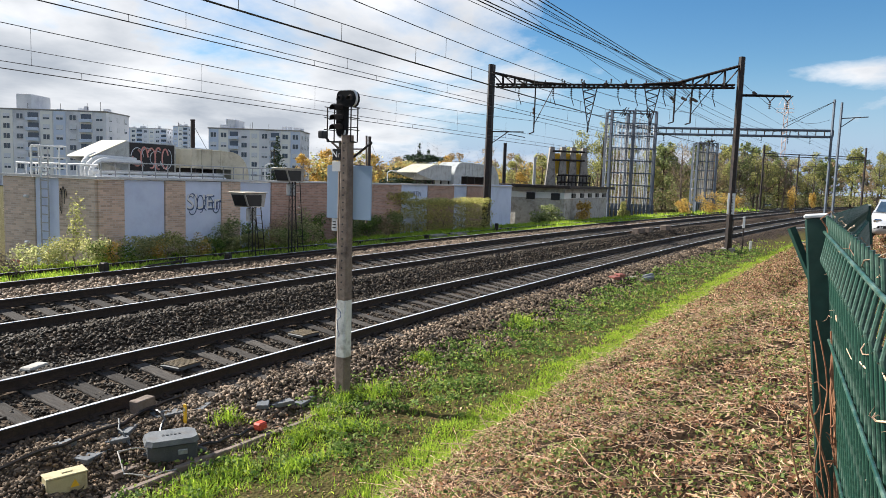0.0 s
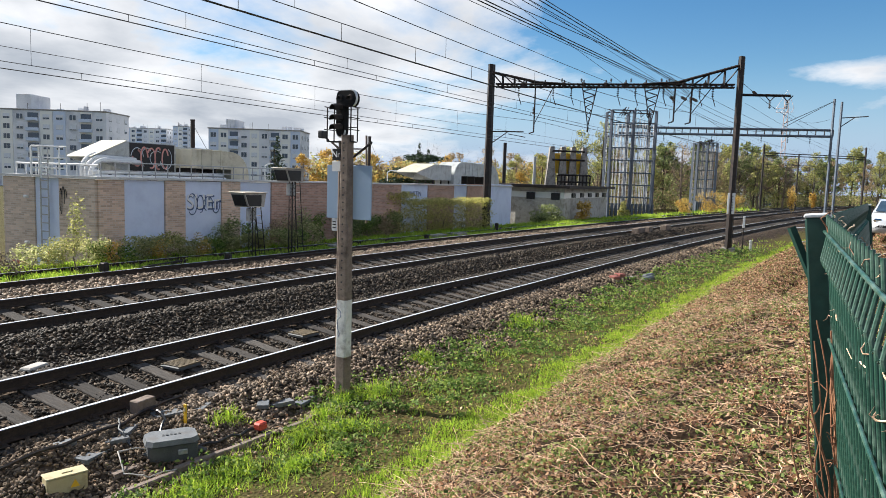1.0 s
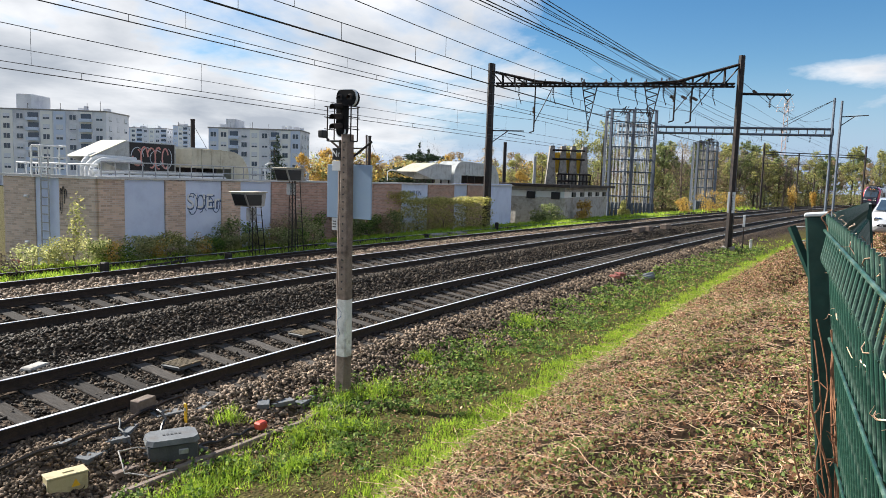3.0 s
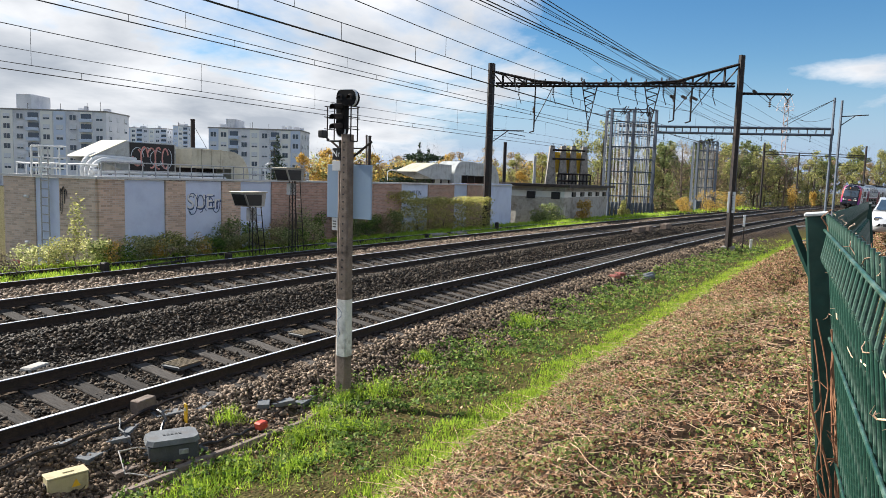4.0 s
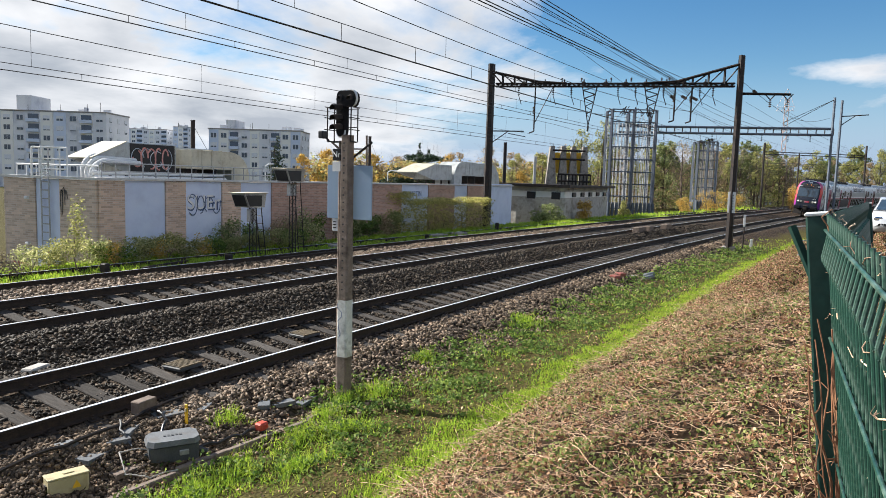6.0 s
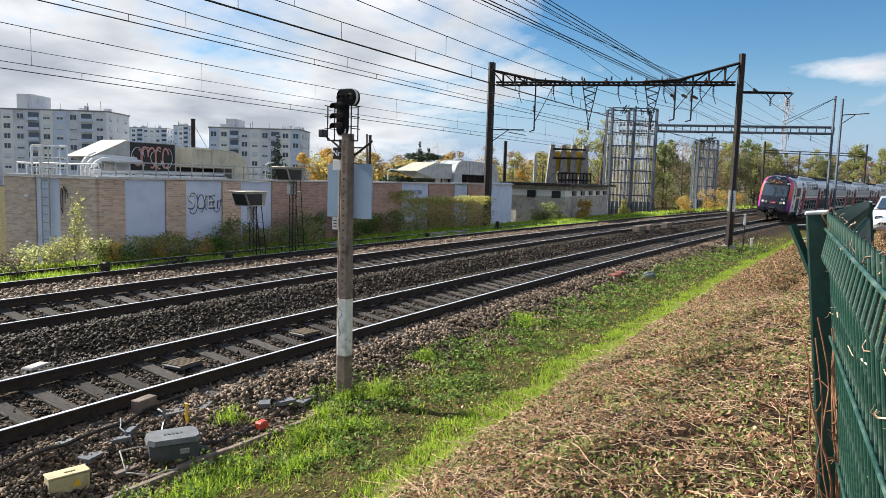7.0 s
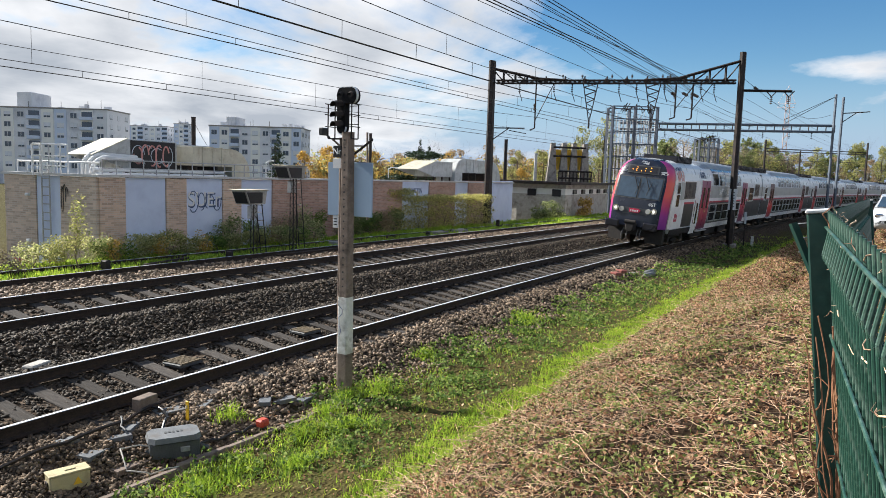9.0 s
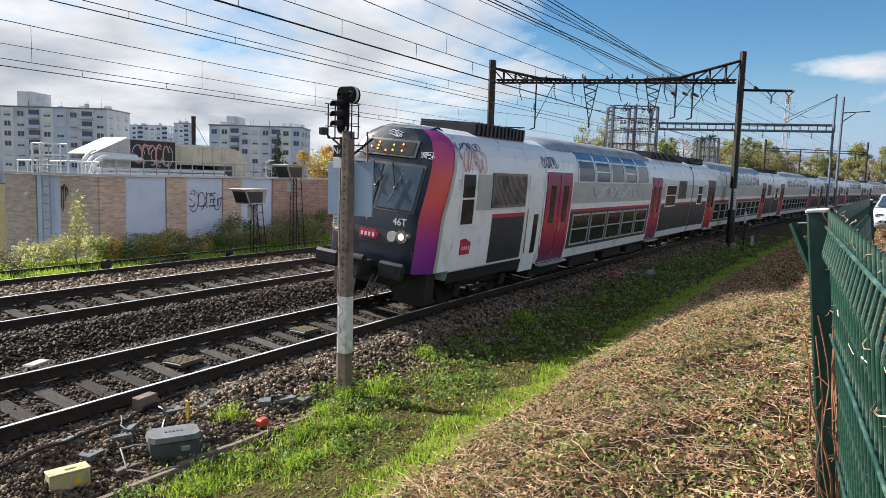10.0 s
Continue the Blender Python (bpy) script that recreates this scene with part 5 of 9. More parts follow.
def build_hooded_signal(x, y, z_head, size, label):
    """A hooded lamp box on a lattice mast, seen from its back corner."""
    zb = gz(x, y) - 0.05
    t = thing("hooded_signal", x, y, zb, label, "railway signal", "hooded track signals")
    h = z_head - zb
    bm = bmesh.new()
    for dx in (-0.09, 0.09):
        for dy in (-0.09, 0.09):
            rod(bm, (dx, dy, 0), (dx, dy, h - 0.2), 0.022, 0.022, 4)
    for k in range(int(h / 0.3)):
        z = 0.1 + 0.3 * k
        for a, b in (((-0.09, -0.09), (0.09, -0.09)), ((-0.09, 0.09), (-0.09, -0.09))):
            rod(bm, (*a, z), (*b, z + 0.15), 0.012, 0.012, 4)
            rod(bm, (*b, z + 0.15), (*a, z + 0.3), 0.012, 0.012, 4)
    part("lattice_mast", bm, MAT["steel_dark"], t, "dark lattice mast")
    bm = bmesh.new()
    for dy in (-0.15, 0.15):
        rod(bm, (0.55, dy, 0.05), (0.25, dy, h - 0.3), 0.018, 0.018, 6)
    for k in range(int(h / 0.3)):
        q = k * 0.3 / h
        rod(bm, (0.55 - 0.3 * q, -0.15, 0.15 + 0.3 * k), (0.55 - 0.3 * q, 0.15, 0.15 + 0.3 * k), 0.012, 0.012, 4)
    part("ladder", bm, MAT["steel_dark"], t)
    # hood: solid, roof overhanging; black plates on the camera's side stand for shaded openings
    s = size
    bm = bmesh.new()
    prism(bm, [(-0.65, 0.0), (0.30, 0.0), (0.42, 0.62), (-0.92, 0.62)], lambda u, v: Vector((u * s, -0.42 * s, h + (v - 0.62) * s + 0.0)), lambda u, v: Vector((u * s, 0.42 * s, h + (v - 0.62) * s)))
    hood = part("hood", bm, MAT["concrete_pale"], t, "sheet-metal hood, grey with dirt")
    bm = bmesh.new()
    box(bm, (-0.26 * s, 0, h + 0.02 * s), (1.42 * s, 0.98 * s, 0.035), None, 0.01)
    part("hood_roof", bm, MAT["duct"], hood, "pale overhanging lid")
    bm = bmesh.new()
    prism(bm, [(-0.62, 0.05), (0.10, 0.05), (0.12, 0.54), (-0.84, 0.54)], lambda u, v: Vector((u * s, -0.425 * s, h + (v - 0.62) * s)), lambda u, v: Vector((u * s, -0.44 * s, h + (v - 0.62) * s)))
    part("opening_shade_plate", bm, MAT["black"], hood, "black plate for the shaded opening under the lid")
    bm = bmesh.new()
    prism(bm, [(-0.36, 0.05), (0.36, 0.05), (0.36, 0.54), (-0.36, 0.54)], lambda u, v: Vector((-0.655 * s - 0.44 * (v) * s - 0.01, u * s, h + (v - 0.62) * s)), lambda u, v: Vector((-0.67 * s - 0.44 * v * s - 0.02, u * s, h + (v - 0.62) * s)))
    part("front_shade_plate", bm, MAT["black"], hood, "black plate for the shaded front opening")
    bm = bmesh.new()
    box(bm, (0.05, 0.12, h - 0.62 * s - 0.32), (0.35, 0.2, 0.5), None, 0.02)
    part("relay_box", bm, MAT["galv"], t, "grey relay box below the hood")


build_hooded_signal(19.5, 19.3, 2.55, 0.85, "hooded grey track signal on a short lattice mast")
build_hooded_signal(21.4, 19.0, 3.52, 0.82, "hooded grey track signal on a tall ladder mast")


# ---------------- catenary portals and wires ----------------
def mast(parent, x, y, z0, z1, w, material, name="mast", taper=0.75, label="dark riveted steel mast"):
    """Two channels joined by lacing bars."""
    bm = bmesh.new()
    h = z1 - z0
    for s in (-1, 1):
        rod(bm, (x + s * w * 0.42, y, z0), (x + s * w * 0.42 * taper, y, z1), w * 0.34, w * 0.34 * taper, 4)
    n = max(4, int(h / 0.5))
    for k in range(n):
        q0, q1 = k / n, (k + 1) / n
        a = w * 0.42 * (1 - (1 - taper) * q0)
        b = w * 0.42 * (1 - (1 - taper) * q1)
        s = 1 if k % 2 else -1
        for dy in (-0.09, 0.09):
            rod(bm, (x + s * a, y + dy, z0 + h * q0), (x - s * b, y + dy, z0 + h * q1), 0.03, 0.03, 4)
    box(bm, (x, y, (z0 + z1) / 2), (w * 0.62, w * 0.6, h))
    return part(name, bm, material, parent, label)


def insulator(bm, a, b, n=5, r=0.06):
    a, b = Vector(a), Vector(b)
    rod(bm, a, b, 0.02, 0.02, 6)
    for i in range(n):
        p = a.lerp(b, (i + 0.5) / n)
        d = (b - a).normalized() * 0.02
        rod(bm, p - d, p + d, r, r * 0.7, 10)


def build_portal():
    A, B = Vector((46.3, 5.4, 0)), Vector((41.9, 20.15, 0))
    zA, zB = gz(A.x, A.y) - 0.1, gz(B.x, B.y) - 0.1
    t = thing("catenary_portal", A.x, A.y, zA, "dark steel catenary portal spanning the railway tracks", "catenary portal")
    t.matrix_basis = Matrix.Identity(4)
    mast(t, A.x, A.y, zA, 11.35, 0.58, MAT["steel_dark"])
    mast(t, B.x, B.y, zB, 10.95, 0.58, MAT["steel_dark"])
    for P, z in ((A, zA), (B, zB)):
        bm = bmesh.new()
        box(bm, (P.x, P.y, z + 0.12), (0.75, 0.75, 0.35), None, 0.04)
        part("foundation", bm, MAT["concrete"], t, "concrete foundation block")
    at = lambda q, z: Vector((A.x + (B.x - A.x) * q, A.y + (B.y - A.y) * q, z))
    off = Vector((0.18, 0.05, 0))
    bm = bmesh.new()
    for s in (-1, 1):
        for dz in (9.50, 9.68):
            rod(bm, at(0.02, dz) + off * s * 0.7, at(0.98, dz) + off * s * 0.7, 0.05, 0.05, 4)
        n = 48
        for i in range(n):
            z0, z1 = (9.50, 9.68) if i % 2 else (9.68, 9.50)
            rod(bm, at(0.02 + 0.96 * i / n, z0) + off * s * 0.7, at(0.02 + 0.96 * (i + 1) / n, z1) + off * s * 0.7, 0.028, 0.028, 4)
    part("beam", bm, MAT["steel_dark"], t, "lattice cross beam")
    for q0, q1, zt, n in ((0.0, 0.24, 10.86, 4), (1.0, 0.80, 10.46, 4)):
        bm = bmesh.new()
        for s in (-1, 1):
            rod(bm, at(q0, zt) + off * s, at(q1, 9.80) + off * s, 0.065, 0.065, 4)
            rod(bm, at(q1, 9.80) + off * s, at(q1 + (q1 - q0) * 0.55, 9.70) + off * s, 0.06, 0.05, 4)
            for i in range(n):
                qa, qb = q0 + (q1 - q0) * i / n, q0 + (q1 - q0) * (i + 1) / n
                za = zt + (9.8 - zt) * i / n
                rod(bm, at(qa, za) + off * s, at(qb, 9.62) + off * s, 0.035, 0.035, 4)
                rod(bm, at(qb, 9.62) + off * s, at(qb, zt + (9.8 - zt) * (i + 1) / n) + off * s, 0.045, 0.045, 4)
        part("end_truss", bm, MAT["steel_dark"], t, "triangular end truss")
    for q in (0.06, 0.13, 0.21, 0.28, 0.36, 0.44, 0.52, 0.61, 0.69, 0.77, 0.86):
        bm = bmesh.new()
        box(bm, at(q, 9.62), (0.34, 0.22, 0.34), None, 0.03)
        rod(bm, at(q, 9.7), at(q, 9.95), 0.06, 0.04, 6)
        part("clamp", bm, MAT["steel_dark"], t, "bolted saddle clamp on the beam")
    # hanging supports: q along the beam, how low
    for q, zl in ((0.18, 7.35), (0.245, 7.40), (0.81, 6.60)):
        bm = bmesh.new()
        rod(bm, at(q, 9.5), at(q, zl), 0.05, 0.05, 6)
        rod(bm, at(q, zl), at(q + 0.02, zl - 0.1), 0.04, 0.04, 6)
        rod(bm, at(q, zl + 0.5), at(q - 0.075, 9.5), 0.028, 0.028, 5)
        h = part("drop_support", bm, MAT["steel_dark"], t, "hanging drop support with a stay")
        bm = bmesh.new()
        insulator(bm, at(q + 0.004, zl + 1.6), at(q + 0.004, zl + 1.15), 5, 0.09)
        part("insulator", bm, MAT["post_brown"], h, "brown ribbed insulator")
    for q, zl in ((0.585, 7.0), (0.335, 7.05)):
        bm = bmesh.new()
        a, b, c = at(q - 0.03, 9.5), at(q + 0.03, 9.5), at(q, zl)
        for o in (off, -off):
            rod(bm, a + o, c, 0.03, 0.03, 4)
            rod(bm, b + o, c, 0.03, 0.03, 4)
            for k in range(5):
                rod(bm, (a + o).lerp(c, k / 5), (b + o).lerp(c, (k + 0.5) / 5), 0.018, 0.018, 4)
                rod(bm, (b + o).lerp(c, (k + 0.5) / 5), (a + o).lerp(c, (k + 1) / 5), 0.018, 0.018, 4)
        rod(bm, c, c - Vector((0, 0, 0.35)), 0.07, 0.05, 8)
        part("lattice_hanger", bm, MAT["steel_dark"], t, "tapered lattice hanger")
    for q in (0.10, 0.15, 0.29, 0.40, 0.47, 0.66, 0.735, 0.88):
        bm = bmesh.new()
        insulator(bm, at(q, 9.46), at(q, 8.9), 4, 0.085)
        rod(bm, at(q, 8.9), at(q - 0.012, 8.35), 0.025, 0.025, 5)
        part("hanging_insulator", bm, MAT["steel_dark"], t, "dark hanging insulator")
    for q in (0.27, 0.30, 0.42, 0.5, 0.62, 0.7):
        bm = bmesh.new()
        insulator(bm, at(q, 9.8), at(q, 10.05), 3, 0.08)
        part("post_insulator", bm, MAT["steel_dark"], t)
    # outrigger past the near mast
    D = at(-0.19, 9.05)
    bm = bmesh.new()
    rod(bm, at(0, 9.1), D, 0.055, 0.055, 4)
    rod(bm, at(0, 9.02), at(-0.19, 8.98), 0.03, 0.03, 4)
    for q in (-0.115, -0.178):
        for s in (-0.02, 0.02):
            rod(bm, at(q + s, 9.05), at(q, 8.7), 0.03, 0.03, 4)
    arm = part("outrigger", bm, MAT["steel_dark"], t, "side arm with two insulators")
    for q in (-0.115, -0.178):
        bm = bmesh.new()
        insulator(bm, at(q, 8.7), at(q, 8.25), 4, 0.09)
        part("insulator", bm, MAT["post_brown"], arm)
    bm = bmesh.new()
    box(bm, (A.x - 0.32, A.y - 0.03, 2.42), (0.04, 0.44, 1.30), None, 0.01)
    pl = part("kilometre_plate", bm, MAT["sill"], t, "white plate on the mast")
    bm = bmesh.new()
    for k in range(6):
        box(bm, (A.x - 0.343, A.y - 0.03, 2.84 - 0.17 * k), (0.006, 0.22, 0.07))
    part("plate_bars", bm, MAT["grey_box"], pl, "dark bars")
    # cantilever on the far mast's outer side
    bm = bmesh.new()
    C = Vector((B.x, B.y, 6.6))
    e = Vector((0.6, -2.2, 0))
    rod(bm, C, C + e, 0.04, 0.04, 6)
    rod(bm, C + Vector((0, 0, -0.9)), C + e * 0.55, 0.03, 0.03, 6)
    rod(bm, C + e * 0.55 + Vector((0, 0, -0.15)), C + e * 1.05 + Vector((0, 0, -0.35)), 0.025, 0.025, 6)
    part("cantilever", bm, MAT["steel_dark"], t, "registration arm")


build_portal()


def wire_points(v, z, s0, s1, sag, step=3.0, span=52.0, anchor=46.0):
    """Points of a wire over the line, sagging between supports."""
    pts = []
    for s in np.arange(s0, s1 + 0.1, step):
        q = ((s - anchor) / span) % 1.0
        x, y, th = on_path(s, v)
        pts.append(Vector((x, y, z - sag * 4 * q * (1 - q))))
    return pts


def wire_part(name, pts, r, parent, label=""):
    bm = bmesh.new()
    rings = []
    for i, p in enumerate(pts):
        d = (pts[min(i + 1, len(pts) - 1)] - pts[max(i - 1, 0)]).normalized()
        side = d.cross(Vector((0, 0, 1))).normalized()
        up = side.cross(d)
        rings.append([bm.verts.new(p + (side * math.cos(a) + up * math.sin(a)) * r) for a in (0.3, 1.87, 3.44, 5.01)])
    for a, b in zip(rings, rings[1:]):
        for i in range(4):
            j = (i + 1) % 4
            bm.faces.new((a[i], a[j], b[j], b[i]))
    return part(name, bm, MAT["wire"], parent, label)


def z_on(z, sag, s, span=52.0, anchor=46.0):
    q = ((s - anchor) / span) % 1.0
    return z - sag * 4 * q * (1 - q)


def build_catenary(v, zc, za, zm, sag, label, first, pitch, twin=0.0):
    """Contact wire, auxiliary wire, messenger wire and their droppers over one track."""
    t = thing("overhead_line", 0, 0, 0, label, "overhead line", "overhead lines of the tracks")
    s0, s1 = -30, 210
    for dv in ((-twin, twin) if twin else (0,)):
        wire_part("contact_wire", wire_points(v + dv, zc, s0, s1, 0.0), 0.014, t, "contact wire")
    wire_part("auxiliary_wire", wire_points(v, za, s0, s1, 0.03), 0.011, t)
    wire_part("messenger_wire", wire_points(v, zm, s0, s1, sag), 0.013, t, "sagging messenger wire")
    k = 0
    s = first
    while s < 90:
        x, y, th = on_path(s, v)
        bm = bmesh.new()
        rod(bm, (x, y, zc), (x, y, z_on(za, 0.03, s)), 0.008, 0.008, 4)
        part("clip", bm, MAT["wire"], t)
        s2 = s + pitch * 0.5
        if k % 2 == 0:
            x, y, th = on_path(s2, v)
            bm = bmesh.new()
            rod(bm, (x, y, z_on(za, 0.03, s2)), (x, y, z_on(zm, sag, s2)), 0.006, 0.006, 4)
            part("dropper", bm, MAT["wire"], t)
        s += pitch
        k += 1
    return t


build_catenary(0.75, 6.18, 6.58, 7.95, 0.9, "contact and messenger wires over the near track", 3.4, 2.9, 0.02)
build_catenary(4.98, 6.50, 6.68, 7.70, 0.75, "contact and messenger wires over the second track", 4.0, 3.0, 0.0)
build_catenary(11.3, 5.92, 6.14, 7.62, 0.55, "contact and messenger wires over the third track", 4.1, 2.9, 0.0)


def build_feeders():
    for v, z, r, lab in ((0.95, 9.35, 0.016, "feeder cable above the near track"), (0.75, 7.80, 0.011, "stranded bearer wire above the near track"),
                         (11.3, 6.62, 0.009, "thin auxiliary bearer wire above the third track"), (-3.4, 8.30, 0.010, "side feeder wire on the outrigger"), (-2.3, 8.30, 0.010, "side feeder wire on the outrigger")):
        s0 = -30 if v > -1 else 44
        pts = wire_points(v, z, s0, 210, 0.12)
        ob = wire_part("feeder_cable", pts, r, None)
        tagged(ob, lab, "cable", "feeder cables")
    # cables drawn taut over the portal: a place short of it, the place on its beam, thickness
    for a, b, r, lab in (((22.58, 11.56, 9.72), (44.86, 10.24, 9.80), 0.030, "thick feeder cable above the tracks"),
                         ((22.83, 11.39, 9.76), (44.90, 10.08, 9.84), 0.030, "thick feeder cable above the tracks"),
                         ((22.30, 11.62, 9.60), (44.80, 10.36, 9.78), 0.016, "thin feeder cable above the tracks"),
                         ((20.61, 9.72, 9.08), (45.44, 8.27, 9.85), 0.018, "feeder cable above the near track"),
                         ((24.74, 10.45, 10.12), (45.17, 9.20, 9.85), 0.019, "feeder cable above the near track"),
                         ((25.30, 10.30, 10.24), (45.20, 9.07, 9.85), 0.026, "thick feeder cable above the near track"),
                         ((25.46, 10.11, 10.26), (45.26, 8.88, 9.85), 0.022, "feeder cable above the near track"),
                         ((28.96, 13.19, 11.38), (44.26, 12.22, 9.85), 0.014, "slanting anchor wire above the tracks"),
                         ((29.6, 12.3, 11.3), (44.95, 9.9, 9.80), 0.012, "slanting anchor wire above the tracks")):
        a, b = Vector(a), Vector(b)
        far = b + (b - a) * 0.2
        far.z = b.z - 0.35
        start = a + (a - b) * 1.3
        pts = [start.lerp(b, k / 12) for k in range(13)] + [b.lerp(far, k / 4) for k in range(1, 5)]
        tagged(wire_part("feeder_cable", pts, r, None), lab, "cable", "feeder cables")
    a, b = Vector((47.0, 3.0, 8.2)), Vector((95.0, 0.6, 10.4))
    pts = [a.lerp(b, k / 12) - Vector((0, 0, 0.25 * math.sin(math.pi * k / 12))) for k in range(13)]
    tagged(wire_part("anchor_wire", pts, 0.010, None), "side wire to the far posts", "cable", "feeder cables")
    # wires that leave the portal towards the far posts
    for q, z0, y1, z1 in ((0.0, 9.9, 0.9, 12.0), (0.30, 9.6, 4.0, 10.9), (0.34, 9.6, 6.0, 10.9), (0.26, 9.5, 2.5, 10.9)):
        a, b = Vector((46.3 - 4.4 * q, 5.4 + 14.75 * q, z0)), Vector((95.5, y1, z1))
        pts = [a.lerp(b, k / 12) - Vector((0, 0, 1.3 * math.sin(math.pi * k / 12))) for k in range(13)]
        ob = wire_part("feeder_cable", pts, 0.016, None)
        tagged(ob, "feeder cable sagging towards the cable bridge", "cable", "feeder cables")
        bm = bmesh.new()
        insulator(bm, pts[1], pts[1].lerp(pts[2], 0.22), 5, 0.10)
        part("insulator", bm, MAT["steel_dark"], ob, "dark ribbed insulator")


build_feeders()


def build_far_portal():
    """The beam on paired grey posts, ending at the switching gantry."""
    t = thing("cable_bridge", 0, 0, 0, "blue-grey cable bridge on paired steel posts over the tracks", "cable bridge")
    P = [(95.6, 0.55, 14.4), (97.0, -0.25, 14.2)]
    for x, y, z in P:
        mast(t, x, y, gz(x, y) - 0.1, z, 0.46, MAT["steel_blue"], "post", 0.85, "blue-grey steel post")
    a, b = Vector((88.6, 24.3, 0)), Vector((96.0, 0.4, 0))
    for z in (10.0, 10.75):
        bm = bmesh.new()
        for s in (-0.3, 0.3):
            rod(bm, (a.x + s, a.y, z), (b.x + s, b.y, z), 0.13, 0.13, 6)
        part("beam_pipe", bm, MAT["steel_blue"], t, "grey longitudinal beam")
    n = 26
    for i in range(n + 1):
        p = a.lerp(b, i / n)
        bm = bmesh.new()
        rod(bm, (p.x, p.y, 10.0), (p.x, p.y, 10.75), 0.06, 0.06, 4)
        part("beam_strut", bm, MAT["steel_dark"], t)
    for q in (0.1, 0.22, 0.45, 0.55, 0.68, 0.8, 0.9):
        p = a.lerp(b, q)
        bm = bmesh.new()
        insulator(bm, (p.x, p.y, 9.9), (p.x, p.y, 9.1), 4, 0.12)
        part("insulator", bm, MAT["steel_dark"], t)
    for dx, dz in ((-3.5, 0), (-2.4, -0.2)):
        bm = bmesh.new()
        rod(bm, (95.6, 0.5, 14.2), (95.6 + dx * 2, 5.5, 10.9 + dz), 0.03, 0.03, 4)
        part("stay", bm, MAT["wire"], t)
    bm = bmesh.new()
    rod(bm, (97.0, -0.25, 12.3), (96.6, -3.1, 12.4), 0.06, 0.06, 6)
    rod(bm, (97.0, -0.25, 11.2), (96.7, -1.7, 12.3), 0.05, 0.05, 6)
    part("side_arm", bm, MAT["steel_dark"], t)


build_far_portal()


def build_gantry(x, y, w, d, h, cols, rows, mat_post, mat_rod, label, rz):
    """An open switching gantry: posts, horizontal rails, many vertical rods and insulators."""
    z = gz(x, y) - 0.1
    t = thing("switching_gantry", x, y, z, label, "switching gantry", "railway switching gantries", "", rz)
    for i in range(3):
        for j in range(2):
            bm = bmesh.new()
            px, py = (i / 2 - 0.5) * w, (j - 0.5) * d
            rod(bm, (px, py, 0), (px, py, h), 0.23, 0.19, 4)
            box(bm, (px, py, 0.1), (0.8, 0.8, 0.3))
            part("post", bm, mat_post, t, "steel post")
    for k in range(rows):
        zz = 1.0 + (h - 1.0) * k / (rows - 1)
        for j in range(2):
            bm = bmesh.new()
            rod(bm, (-w / 2, (j - 0.5) * d, zz), (w / 2, (j - 0.5) * d, zz), 0.07, 0.07, 4)
            part("rail", bm, mat_post, t)
        for i in range(3):
            bm = bmesh.new()
            rod(bm, ((i / 2 - 0.5) * w, -d / 2, zz), ((i / 2 - 0.5) * w, d / 2, zz), 0.05, 0.05, 4)
            part("cross_rail", bm, mat_post, t)
    rnd = random.Random(int(x))
    for i in range(cols):
        px = (i / (cols - 1) - 0.5) * w * 0.96
        for j in range(2):
            bm = bmesh.new()
            py = (j - 0.5) * d * 0.8 + rnd.uniform(-0.2, 0.2)
            z1 = h * rnd.uniform(0.86, 0.97)
            rod(bm, (px, py, 0.8), (px, py, z1), 0.045, 0.04, 6)
            for k in range(3):
                zz = rnd.uniform(0.15, 0.85) * h
                insulator(bm, (px, py, zz), (px, py, zz + 0.9), 5, 0.11)
            part("conductor_rod", bm, mat_rod, t, "pale conductor rod with insulators")
    for k in range(10):
        bm = bmesh.new()
        px, py = rnd.uniform(-0.5, 0.5) * w, rnd.uniform(-0.5, 0.5) * d
        pts = [(px + rnd.uniform(-0.5, 0.5), py + rnd.uniform(-0.4, 0.4), h + rnd.uniform(-0.7, 0.5)) for _ in range(4)]
        tube(bm, pts, 0.05, 5)
        part("bus_bar", bm, MAT["steel_dark"], t)
    bm = bmesh.new()
    n = 12
    for i in range(n):
        box(bm, ((i / (n - 1) - 0.5) * w, -d / 2 - 0.5, 0.9), (w / n * 0.62, 0.5, 1.7), None, 0.03)
    part("switch_cabinets", bm, mat_post, t, "row of grey-blue switch cabinets")
    return t


build_gantry(85.65, 22.06, 5.3, 2.9, 12.9, 13, 9, MAT["steel_navy"], MAT["porcelain"], "tall blue-grey switching gantry with rows of insulators", -62)
build_gantry(106.2, 16.4, 2.7, 1.9, 10.2, 10, 8, MAT["steel_blue"], MAT["concrete_pale"], "pale switching gantry with white rods", -62)


